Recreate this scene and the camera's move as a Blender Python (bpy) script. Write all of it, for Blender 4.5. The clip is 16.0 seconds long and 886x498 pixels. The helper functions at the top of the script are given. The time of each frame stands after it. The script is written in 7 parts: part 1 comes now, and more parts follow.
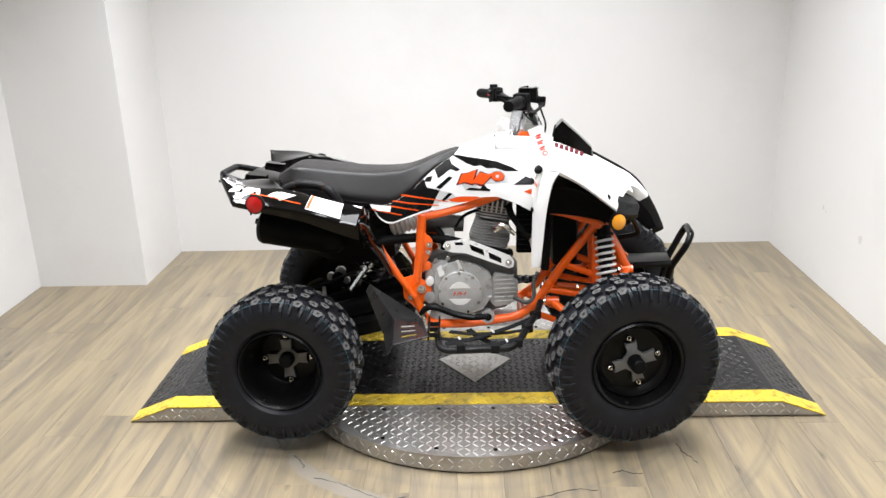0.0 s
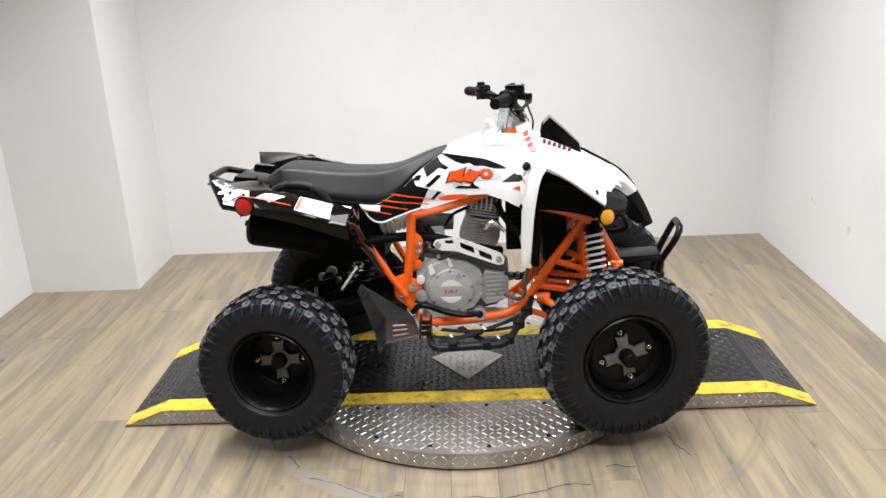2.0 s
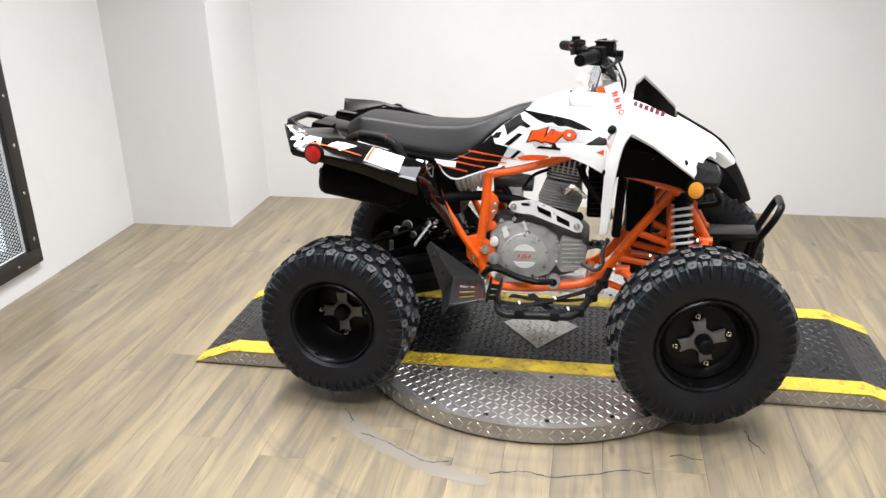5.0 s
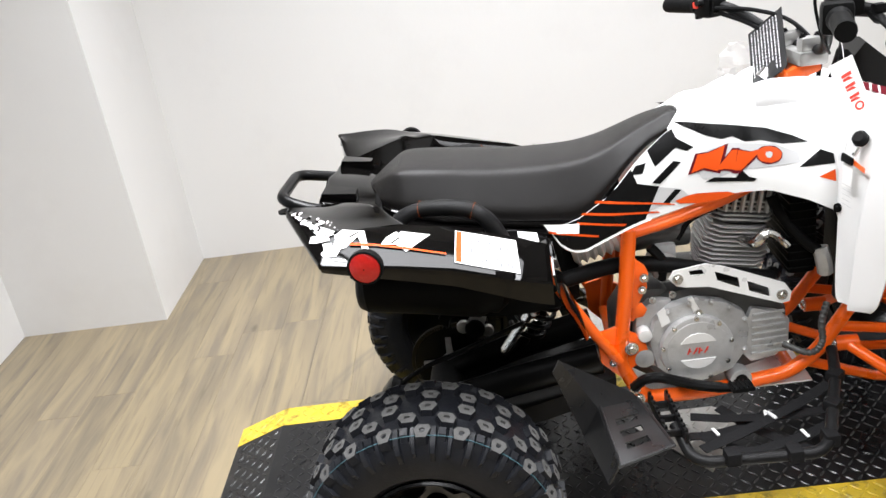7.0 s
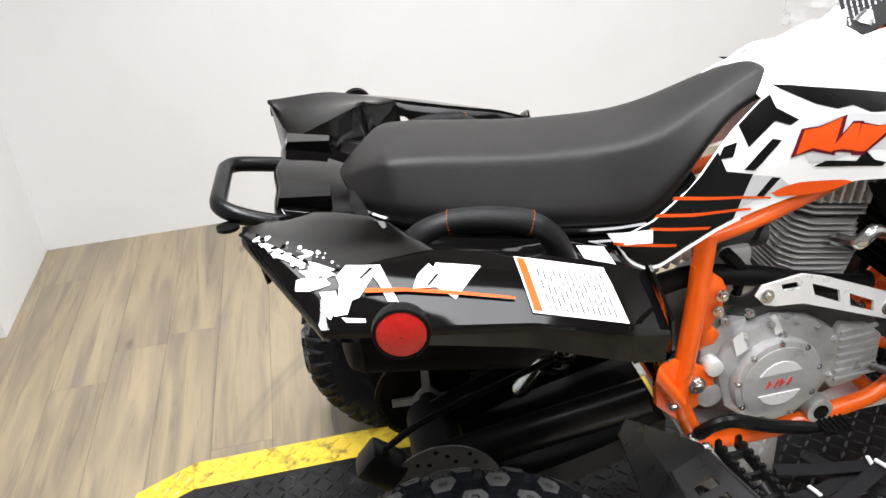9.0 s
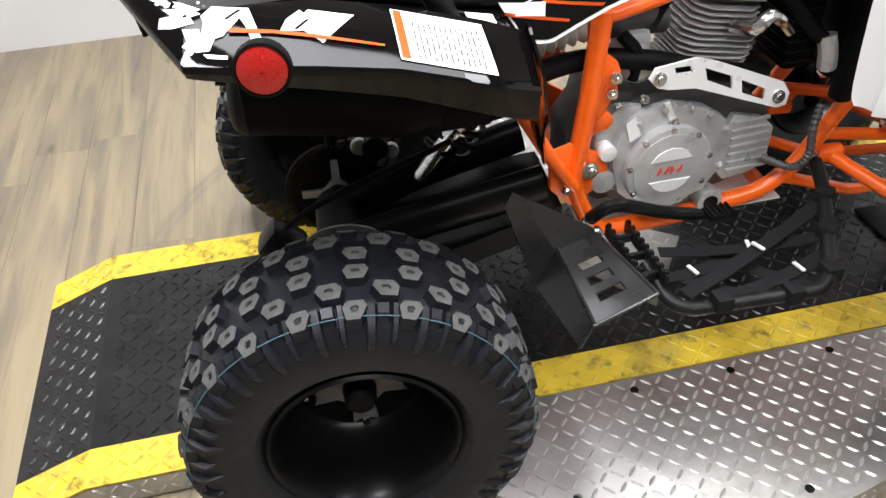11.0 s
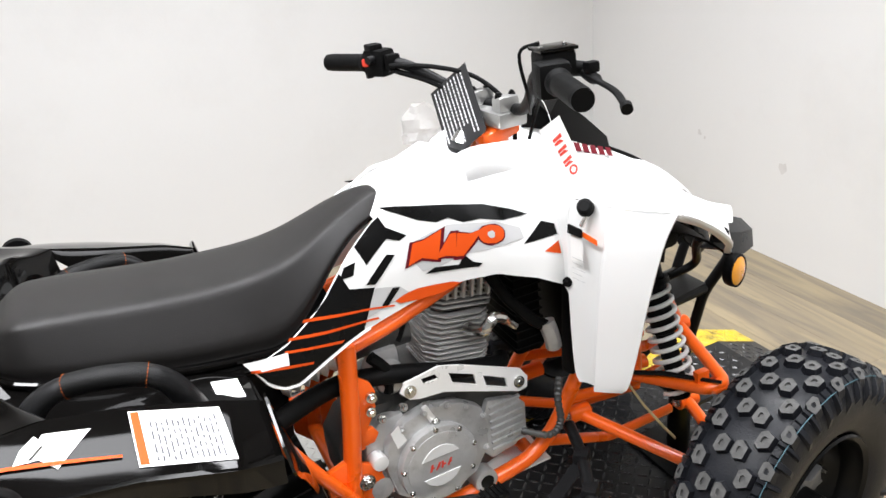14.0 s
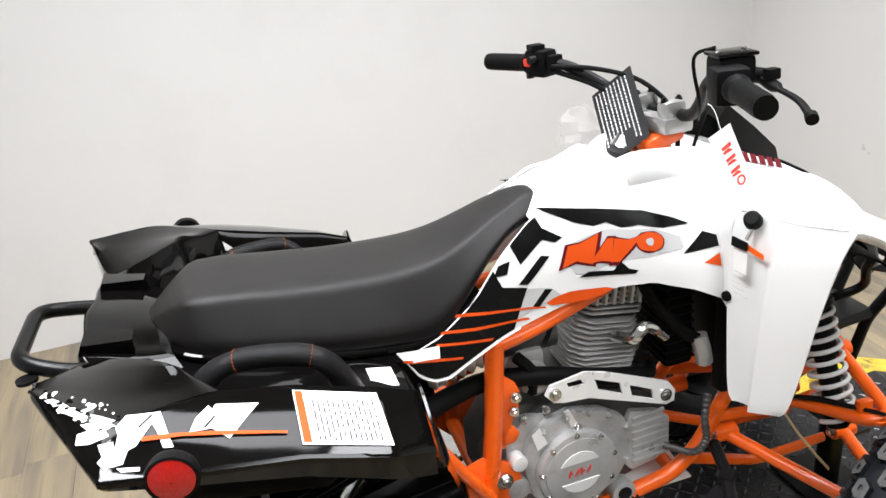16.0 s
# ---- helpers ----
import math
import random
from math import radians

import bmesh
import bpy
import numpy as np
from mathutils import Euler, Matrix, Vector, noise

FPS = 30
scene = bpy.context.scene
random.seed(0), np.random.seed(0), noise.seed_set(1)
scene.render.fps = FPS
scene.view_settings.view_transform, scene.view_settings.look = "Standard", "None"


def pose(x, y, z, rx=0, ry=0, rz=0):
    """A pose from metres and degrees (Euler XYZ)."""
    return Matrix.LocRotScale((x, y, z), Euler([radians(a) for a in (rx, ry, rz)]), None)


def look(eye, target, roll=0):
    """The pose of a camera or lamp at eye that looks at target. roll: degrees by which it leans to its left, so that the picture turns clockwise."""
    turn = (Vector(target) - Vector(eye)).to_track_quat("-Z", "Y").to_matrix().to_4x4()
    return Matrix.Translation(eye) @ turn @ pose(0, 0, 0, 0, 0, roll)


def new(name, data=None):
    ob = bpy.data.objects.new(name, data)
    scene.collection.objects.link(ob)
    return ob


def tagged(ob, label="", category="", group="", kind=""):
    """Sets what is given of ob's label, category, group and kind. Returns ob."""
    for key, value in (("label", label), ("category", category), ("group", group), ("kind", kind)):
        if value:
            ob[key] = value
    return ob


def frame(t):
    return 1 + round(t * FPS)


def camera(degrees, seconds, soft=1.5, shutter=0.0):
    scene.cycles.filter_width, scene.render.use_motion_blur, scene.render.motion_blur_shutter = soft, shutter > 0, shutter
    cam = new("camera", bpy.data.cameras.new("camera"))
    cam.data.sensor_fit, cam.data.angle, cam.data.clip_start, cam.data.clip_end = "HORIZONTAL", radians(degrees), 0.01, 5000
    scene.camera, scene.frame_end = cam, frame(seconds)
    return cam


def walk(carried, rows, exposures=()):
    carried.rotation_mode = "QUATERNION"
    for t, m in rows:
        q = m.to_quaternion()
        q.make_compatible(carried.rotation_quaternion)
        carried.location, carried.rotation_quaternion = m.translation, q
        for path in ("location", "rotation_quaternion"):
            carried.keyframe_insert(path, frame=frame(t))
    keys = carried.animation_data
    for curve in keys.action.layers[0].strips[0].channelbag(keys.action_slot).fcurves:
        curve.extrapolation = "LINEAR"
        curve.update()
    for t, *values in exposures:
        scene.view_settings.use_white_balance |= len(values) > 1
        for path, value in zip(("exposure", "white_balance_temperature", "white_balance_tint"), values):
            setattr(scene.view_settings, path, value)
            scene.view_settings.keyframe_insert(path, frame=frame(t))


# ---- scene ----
cam = camera(56.7, 16.0)
PATH = [
    (0, (0.128, -3.03, 1.559), (0.055, -1.134, 0.927), -1.7),
    (0.5, (0.137, -3.046, 1.564), (0.078, -1.147, 0.937), -2.1),
    (1, (0.144, -3.046, 1.561), (0.101, -1.147, 0.936), -2.3),
    (1.5, (0.146, -3.038, 1.56), (0.103, -1.142, 0.923), -2.6),
    (2, (0.144, -3.037, 1.56), (0.084, -1.142, 0.924), -2.7),
    (2.5, (0.142, -3.031, 1.556), (0.082, -1.137, 0.917), -2.9),
    (3, (0.141, -3.032, 1.559), (0.099, -1.135, 0.928), -3.5),
    (3.2, (0.136, -3.034, 1.559), (0.106, -1.137, 0.929), -3.3),
    (5.3, (0.294, -2.83, 1.534), (-0.127, -1.031, 0.769), -3.3),
    (5.5, (0.234, -2.744, 1.532), (-0.248, -0.966, 0.753), -5.5),
    (6, (0.045, -2.446, 1.524), (-0.295, -0.641, 0.733), -9.4),
    (6.5, (-0.097, -2.067, 1.484), (-0.412, -0.242, 0.729), -5.7),
    (7, (-0.368, -1.776, 1.478), (-0.461, 0.041, 0.649), -8.3),
    (7.5, (-0.5, -1.509, 1.486), (-0.44, 0.317, 0.671), -5.4),
    (8, (-0.523, -1.202, 1.48), (-0.488, 0.604, 0.623), -3.1),
    (8.5, (-0.59, -1.156, 1.456), (-0.45, 0.651, 0.609), -3.8),
    (9, (-0.632, -1.213, 1.378), (-0.363, 0.51, 0.398), -5.1),
    (9.5, (-0.645, -1.239, 1.273), (-0.365, 0.329, 0.064), -1.3),
    (9.7, (-0.617, -1.299, 1.261), (-0.392, 0.22, -0.021), -1.0),
    (11.8, (-0.475, -1.319, 1.318), (-0.096, 0.183, 0.052), -5.3),
    (12, (-0.421, -1.323, 1.333), (-0.038, 0.21, 0.107), -7.2),
    (12.5, (-0.383, -1.337, 1.391), (0.21, 0.254, 0.334), -6.7),
    (13, (-0.381, -1.347, 1.416), (0.363, 0.223, 0.426), -5.4),
    (13.5, (-0.399, -1.341, 1.481), (0.385, 0.285, 0.619), -6.3),
    (14, (-0.41, -1.346, 1.48), (0.369, 0.282, 0.618), -5.5),
    (14.5, (-0.449, -1.335, 1.473), (0.219, 0.328, 0.586), -2.8),
    (15, (-0.463, -1.331, 1.48), (0.196, 0.347, 0.615), -0.7),
    (15.5, (-0.462, -1.341, 1.489), (0.027, 0.411, 0.657), -6.5),
    (16, (-0.462, -1.325, 1.483), (0.047, 0.42, 0.65), -5.8),
]
walk(cam, [(t, look(eye, target, roll)) for t, eye, target, roll in PATH], [(0.0, 0.1), (1.0, 0.0), (3.2, -0.05), (5.3, 0.06), (9.7, 0.06), (11.8, -0.02), (13.5, -0.05), (16.0, -0.12)])
# ---------- light ----------
world = bpy.data.worlds.new("world")
scene.world = world
world.use_nodes = True
bg = world.node_tree.nodes["Background"]
bg.inputs[0].default_value = (0.75, 0.8, 0.9, 1)
bg.inputs[1].default_value = 0.1


def lamp(x, y, z, sx, sy, watts, colour, target=None):
    data = bpy.data.lights.new("ceiling_lamp", "AREA")
    data.shape, data.size, data.size_y, data.energy, data.color = "RECTANGLE", sx, sy, watts, colour
    data.spread = radians(122)
    ob = new("ceiling_lamp", data)
    ob.matrix_world = look((x, y, z), target or (x, y + 0.001, z - 1))
    return ob


H = 2.75
LAMPS = [(-0.9, -0.3, 0.45, 1.5, 55), (0.9, -0.3, 0.45, 1.5, 44), (0.0, 0.80, 2.4, 0.60, 39), (0.1, -2.2, 2.4, 0.45, 60)]
for lx, ly, sx, sy, watts in LAMPS:
    lamp(lx, ly, H - 0.07, sx, sy, watts, (0.955, 0.965, 1.0))


# ---------- materials ----------
def material(name, base, rough=0.5, metal=0.0, vary=0.06, scale=8.0, bump=0.0, bump_scale=200.0, coat=0.0, spread=0.08, detail=4, stretch=(1, 1, 1), random_value=0.0, spec=0.5):
    m = bpy.data.materials.new(name)
    m.use_nodes = True
    n, l = m.node_tree.nodes, m.node_tree.links
    b = n["Principled BSDF"]
    b.inputs["Base Color"].default_value = (*base, 1)
    b.inputs["Roughness"].default_value = rough
    b.inputs["Metallic"].default_value = metal
    b.inputs["Coat Weight"].default_value = coat
    b.inputs["Specular IOR Level"].default_value = spec
    co = n.new("ShaderNodeTexCoord")
    mp = n.new("ShaderNodeMapping")
    mp.inputs["Scale"].default_value = stretch
    l.new(co.outputs["Object"], mp.inputs["Vector"])
    tex = n.new("ShaderNodeTexNoise")
    tex.inputs["Scale"].default_value, tex.inputs["Detail"].default_value = scale, detail
    l.new(mp.outputs[0], tex.inputs["Vector"])
    mix = n.new("ShaderNodeMix")
    mix.data_type = "RGBA"
    mix.inputs["A"].default_value = (*[max(0, c * (1 - vary)) for c in base], 1)
    mix.inputs["B"].default_value = (*[min(1, c * (1 + vary) + 0.15 * vary * min(base)) for c in base], 1)
    l.new(tex.outputs["Fac"], mix.inputs["Factor"])
    out = mix.outputs["Result"]
    if random_value:
        info = n.new("ShaderNodeObjectInfo")
        hsv = n.new("ShaderNodeHueSaturation")
        mr = n.new("ShaderNodeMapRange")
        mr.inputs["To Min"].default_value, mr.inputs["To Max"].default_value = 1 - random_value, 1 + random_value
        l.new(info.outputs["Random"], mr.inputs["Value"])
        l.new(mr.outputs[0], hsv.inputs["Value"])
        l.new(out, hsv.inputs["Color"])
        out = hsv.outputs[0]
    l.new(out, b.inputs["Base Color"])
    fine = n.new("ShaderNodeTexNoise")
    fine.inputs["Scale"].default_value, fine.inputs["Detail"].default_value = bump_scale, 3
    l.new(mp.outputs[0], fine.inputs["Vector"])
    rr = n.new("ShaderNodeMapRange")
    rr.inputs["To Min"].default_value, rr.inputs["To Max"].default_value = max(0.02, rough - spread), min(1, rough + spread)
    l.new(tex.outputs["Fac"], rr.inputs["Value"])
    l.new(rr.outputs[0], b.inputs["Roughness"])
    if bump:
        bp = n.new("ShaderNodeBump")
        bp.inputs["Strength"].default_value, bp.inputs["Distance"].default_value = bump, 0.002
        l.new(fine.outputs["Fac"], bp.inputs["Height"])
        l.new(bp.outputs[0], b.inputs["Normal"])
    return m


WHITE = material("white_plastic", (0.71, 0.71, 0.70), 0.32, vary=0.02, scale=5, spec=0.45, bump=0.03, bump_scale=60)
GLOSS = material("gloss_black_plastic", (0.0022, 0.0020, 0.0019), 0.05, vary=0.3, scale=6, spread=0.03, spec=0.24)
BLACK = material("matt_black_plastic", (0.0045, 0.0045, 0.0045), 0.5, vary=0.25, scale=12, bump=0.25, bump_scale=500, spec=0.07)
GREYBLACK = material("worn_black_plastic", (0.0075, 0.0075, 0.0078), 0.36, vary=0.3, scale=14, bump=0.3, bump_scale=400, spec=0.14)
VINYL = material("seat_vinyl", (0.0078, 0.0070, 0.0066), 0.37, vary=0.25, scale=7, bump=0.4, bump_scale=700, spec=0.28)
ORANGE = material("orange_powder_coat", (0.86, 0.118, 0.006), 0.30, vary=0.10, scale=10, coat=0.3, bump=0.06, bump_scale=150)
ALU = material("cast_aluminium", (0.46, 0.46, 0.455), 0.30, 0.40, vary=0.22, scale=18, bump=0.3, bump_scale=350)
HUB = material("worn_grey_hub_paint", (0.13, 0.13, 0.128), 0.45, 0.3, vary=0.35, scale=30, bump=0.2, bump_scale=300)
# darker cast aluminium; on the cylinder core it stands for shade between fins
ALUDARK = material("dark_cast_aluminium", (0.085, 0.085, 0.083), 0.5, 0.6, vary=0.35, scale=22, bump=0.3, bump_scale=350)
DISC = material("brake_disc_steel", (0.20, 0.20, 0.20), 0.35, 0.9, vary=0.2, scale=30)
CLAMP = material("milled_aluminium", (0.42, 0.42, 0.41), 0.34, 0.8, vary=0.15, scale=30)
COOLER = material("black_cooler_core", (0.002, 0.002, 0.002), 0.6, vary=0.3, scale=40, spec=0.03)
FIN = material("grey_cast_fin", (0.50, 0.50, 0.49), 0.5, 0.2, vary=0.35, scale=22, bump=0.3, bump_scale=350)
SILVER = material("silver_painted_steel", (0.82, 0.82, 0.81), 0.30, 0.30, vary=0.08, scale=16, bump=0.1, bump_scale=250)
CHROME = material("zinc_plated_steel", (0.62, 0.62, 0.60), 0.22, 1.0, vary=0.12, scale=30)
STEELBLACK = material("black_painted_steel", (0.0035, 0.0035, 0.0035), 0.32, vary=0.3, scale=15, coat=0.04, bump=0.08, bump_scale=220, spec=0.14)
RUBBER = material("tyre_rubber", (0.0085, 0.0092, 0.0116), 0.38, vary=0.45, scale=14, bump=0.35, bump_scale=260, spec=0.20, spread=0.14)
KNOB = material("dusty_tread_rubber", (0.080, 0.079, 0.077), 0.75, vary=0.5, scale=45, bump=0.4, bump_scale=300, spec=0.15)
CORD = material("blue_mould_line_rubber", (0.035, 0.095, 0.12), 0.6, vary=0.3, scale=60)
RED = material("red_lens", (0.40, 0.006, 0.004), 0.16, vary=0.3, scale=120, coat=0.2, bump=0.5, bump_scale=420)
AMBER = material("amber_lens", (0.75, 0.30, 0.01), 0.15, vary=0.15, scale=120, coat=0.6, bump=0.5, bump_scale=420)
SWITCHRED = material("red_switch_plastic", (0.62, 0.035, 0.015), 0.4, vary=0.08, scale=40)
STICKW = material("white_sticker", (0.78, 0.77, 0.75), 0.38, vary=0.03, scale=30, spec=0.15)
STICKO = material("orange_sticker", (0.60, 0.070, 0.008), 0.36, vary=0.06, scale=30, spec=0.15)
SLEEVE = material("black_foam_sleeve", (0.004, 0.004, 0.004), 0.5, vary=0.3, scale=20, bump=0.4, bump_scale=500, spec=0.16)
THREAD = material("orange_thread", (0.36, 0.085, 0.02), 0.7, vary=0.3, scale=200, spec=0.1)
STICKG = material("grey_sticker", (0.46, 0.46, 0.46), 0.36, vary=0.10, scale=14, spec=0.15)
STICKR = material("maroon_sticker", (0.10, 0.006, 0.012), 0.36, vary=0.08, scale=30, spec=0.15)
PRINT = material("grey_print", (0.10, 0.10, 0.11), 0.5, vary=0.05, scale=30, spec=0.15)
TAGRED = material("red_print", (0.62, 0.05, 0.03), 0.5, vary=0.06, scale=30)
PRINTW = material("white_print", (0.75, 0.75, 0.75), 0.5, vary=0.05, scale=30)
WALL = material("white_wall_paint", (0.72, 0.715, 0.705), 0.62, vary=0.025, scale=1.6, bump=0.12, bump_scale=90)
CEIL = material("grey_ceiling_paint", (0.22, 0.22, 0.22), 0.7, vary=0.03, scale=2, bump=0.1, bump_scale=90)
POLISHED = material("polished_tread_steel", (0.50, 0.49, 0.47), 0.36, 0.80, vary=0.25, scale=40, spread=0.1)
PLATE = material("diamond_plate_steel", (0.47, 0.46, 0.44), 0.33, 0.85, vary=0.30, scale=9, bump=0.12, bump_scale=160, spread=0.14)
PLATEDARK = material("worn_black_platform_paint", (0.007, 0.007, 0.0075), 0.29, vary=0.55, scale=7, bump=0.2, bump_scale=200, spread=0.12, spec=0.46)
YELLOW = material("worn_yellow_paint", (0.64, 0.455, 0.035), 0.42, vary=0.20, scale=11, bump=0.15, bump_scale=180, spread=0.1)
STRAP = material("black_webbing", (0.006, 0.006, 0.0065), 0.7, vary=0.3, scale=60, bump=0.6, bump_scale=900, spec=0.15)
SMOKE = material("smoky_black_plastic", (0.014, 0.014, 0.0145), 0.30, vary=0.4, scale=20, spec=0.45, spread=0.12, bump=0.15, bump_scale=90)
WOOD = material("dark_wood_frame", (0.018, 0.016, 0.014), 0.5, vary=0.5, scale=12, stretch=(1, 1, 0.1), bump=0.2, bump_scale=120)
WIRE = material("dull_wire", (0.03, 0.03, 0.03), 0.5, 0.6, vary=0.3, scale=40)
SHOCKW = material("white_spring_paint", (0.74, 0.74, 0.73), 0.3, vary=0.05, scale=30, coat=0.3)
TAN = material("tan_strap_plastic", (0.36, 0.28, 0.12), 0.5, vary=0.2, scale=40)
BRASS = material("oily_dark_chain", (0.045, 0.038, 0.026), 0.4, 0.8, vary=0.4, scale=60)


def worn(m, colour, scale, lo, hi, amount=1.0, stretch=(1, 1, 1)):
    """Patches of dirt or wear laid over a material."""
    n, l = m.node_tree.nodes, m.node_tree.links
    b = n["Principled BSDF"]
    last = b.inputs["Base Color"].links[0].from_socket
    co = n.new("ShaderNodeTexCoord")
    mp = n.new("ShaderNodeMapping")
    mp.inputs["Scale"].default_value = stretch
    l.new(co.outputs["Object"], mp.inputs["Vector"])
    t = n.new("ShaderNodeTexNoise")
    t.inputs["Scale"].default_value, t.inputs["Detail"].default_value, t.inputs["Roughness"].default_value = scale, 8, 0.65
    l.new(mp.outputs[0], t.inputs["Vector"])
    r = n.new("ShaderNodeMapRange")
    r.inputs["From Min"].default_value, r.inputs["From Max"].default_value = lo, hi
    r.inputs["To Max"].default_value = amount
    l.new(t.outputs["Fac"], r.inputs["Value"])
    mix = n.new("ShaderNodeMix")
    mix.data_type = "RGBA"
    mix.inputs["B"].default_value = (*colour, 1)
    l.new(r.outputs[0], mix.inputs["Factor"])
    l.new(last, mix.inputs["A"])
    l.new(mix.outputs["Result"], b.inputs["Base Color"])


worn(YELLOW, (0.06, 0.045, 0.015), 28, 0.53, 0.66, 0.75)
worn(YELLOW, (0.30, 0.24, 0.08), 9, 0.50, 0.70, 0.5)
worn(PLATEDARK, (0.05, 0.048, 0.045), 16, 0.56, 0.72, 0.5)
worn(PLATE, (0.16, 0.135, 0.105), 4.5, 0.46, 0.66, 0.7)
worn(KNOB, (0.045, 0.044, 0.042), 60, 0.50, 0.68, 0.7)
worn(RUBBER, (0.020, 0.0204, 0.0214), 35, 0.52, 0.72, 0.5)
worn(ALU, (0.30, 0.29, 0.28), 40, 0.50, 0.70, 0.5)
worn(ORANGE, (0.35, 0.05, 0.008), 30, 0.58, 0.75, 0.5)
worn(WALL, (0.60, 0.585, 0.57), 1.3, 0.52, 0.75, 0.4)
worn(VINYL, (0.013, 0.012, 0.0118), 24, 0.50, 0.75, 0.5)
worn(GREYBLACK, (0.020, 0.0195, 0.019), 40, 0.52, 0.70, 0.4)


def floor_material():
    m = material("vinyl_plank", (0.217, 0.171, 0.113), 0.33, vary=0.22, scale=3.0, stretch=(7.0, 0.8, 1), bump=0.12, bump_scale=40, spread=0.1, random_value=0.24)
    n, l = m.node_tree.nodes, m.node_tree.links
    b = n["Principled BSDF"]
    last = b.inputs["Base Color"].links[0].from_socket
    co = n.new("ShaderNodeTexCoord")
    info = n.new("ShaderNodeObjectInfo")
    add = n.new("ShaderNodeVectorMath")
    add.operation = "MULTIPLY_ADD"
    l.new(info.outputs["Random"], add.inputs[0])
    add.inputs[1].default_value = (13.0, 7.0, 3.0)
    l.new(co.outputs["Object"], add.inputs[2])
    mp = n.new("ShaderNodeMapping")
    mp.inputs["Scale"].default_value = (9.0, 0.80, 1.0)
    l.new(add.outputs[0], mp.inputs["Vector"])
    t = n.new("ShaderNodeTexNoise")
    t.inputs["Scale"].default_value, t.inputs["Detail"].default_value, t.inputs["Distortion"].default_value = 2.0, 9, 1.0
    l.new(mp.outputs[0], t.inputs["Vector"])
    ramp = n.new("ShaderNodeValToRGB")
    ramp.color_ramp.elements[0].position, ramp.color_ramp.elements[0].color = 0.33, (0.140, 0.120, 0.092, 1)
    ramp.color_ramp.elements[1].position, ramp.color_ramp.elements[1].color = 0.64, (0.305, 0.246, 0.150, 1)
    l.new(t.outputs["Fac"], ramp.inputs["Fac"])
    mix = n.new("ShaderNodeMix")
    mix.data_type = "RGBA"
    mix.inputs["Factor"].default_value = 0.7
    l.new(last, mix.inputs["A"])
    l.new(ramp.outputs[0], mix.inputs["B"])
    # dark grain streaks and knots
    mp2 = n.new("ShaderNodeMapping")
    mp2.inputs["Scale"].default_value = (34.0, 2.0, 1.0)
    l.new(add.outputs[0], mp2.inputs["Vector"])
    t2 = n.new("ShaderNodeTexNoise")
    t2.inputs["Scale"].default_value, t2.inputs["Detail"].default_value, t2.inputs["Distortion"].default_value = 1.5, 7, 1.5
    l.new(mp2.outputs[0], t2.inputs["Vector"])
    r2 = n.new("ShaderNodeMapRange")
    r2.inputs["From Min"].default_value, r2.inputs["From Max"].default_value, r2.inputs["To Max"].default_value = 0.55, 0.75, 0.42
    l.new(t2.outputs["Fac"], r2.inputs["Value"])
    mp3 = n.new("ShaderNodeMapping")
    mp3.inputs["Scale"].default_value = (7.0, 2.6, 1.0)
    l.new(add.outputs[0], mp3.inputs["Vector"])
    vo = n.new("ShaderNodeTexVoronoi")
    vo.inputs["Scale"].default_value = 1.0
    l.new(mp3.outputs[0], vo.inputs["Vector"])
    r3 = n.new("ShaderNodeMapRange")
    r3.inputs["From Min"].default_value, r3.inputs["From Max"].default_value, r3.inputs["To Min"].default_value, r3.inputs["To Max"].default_value = 0.03, 0.10, 0.7, 0.0
    l.new(vo.outputs["Distance"], r3.inputs["Value"])
    mx = n.new("ShaderNodeMath")
    mx.operation = "MAXIMUM"
    l.new(r2.outputs[0], mx.inputs[0])
    l.new(r3.outputs[0], mx.inputs[1])
    grain = n.new("ShaderNodeMix")
    grain.data_type = "RGBA"
    grain.inputs["B"].default_value = (0.075, 0.060, 0.044, 1)
    l.new(mx.outputs[0], grain.inputs["Factor"])
    l.new(mix.outputs["Result"], grain.inputs["A"])
    mix = grain
    # faint rings scuffed round the turntable
    geo = n.new("ShaderNodeNewGeometry")
    dist = n.new("ShaderNodeVectorMath")
    dist.operation = "DISTANCE"
    dist.inputs[1].default_value = (0.125, 0.0, 0.0)
    l.new(geo.outputs["Position"], dist.inputs[0])
    band = n.new("ShaderNodeValToRGB")
    el = band.color_ramp.elements
    el[0].position, el[0].color = 0.493, (0, 0, 0, 1)
    el[1].position, el[1].color = 1.0, (0, 0, 0, 1)
    for pos, v in ((0.520, 0.5), (0.533, 0.1), (0.560, 0.15), (0.573, 0.6), (0.583, 0.05), (0.620, 0.35), (0.630, 0.0), (0.742, 0.0), (0.752, 0.7), (0.760, 0.25), (0.768, 0.75), (0.780, 0.0)):
        el.new(pos).color = (v, v, v, 1)
    far = n.new("ShaderNodeMath")
    far.operation = "MULTIPLY"
    far.inputs[1].default_value = 0.6667
    l.new(dist.outputs["Value"], far.inputs[0])
    l.new(far.outputs[0], band.inputs["Fac"])
    worn = n.new("ShaderNodeTexNoise")
    worn.inputs["Scale"].default_value, worn.inputs["Detail"].default_value = 5.0, 6
    l.new(geo.outputs["Position"], worn.inputs["Vector"])
    mul = n.new("ShaderNodeMath")
    mul.operation = "MULTIPLY"
    l.new(band.outputs[0], mul.inputs[0])
    l.new(worn.outputs["Fac"], mul.inputs[1])
    scuff = n.new("ShaderNodeMix")
    scuff.data_type = "RGBA"
    scuff.inputs["B"].default_value = (0.10, 0.092, 0.08, 1)
    l.new(mul.outputs[0], scuff.inputs["Factor"])
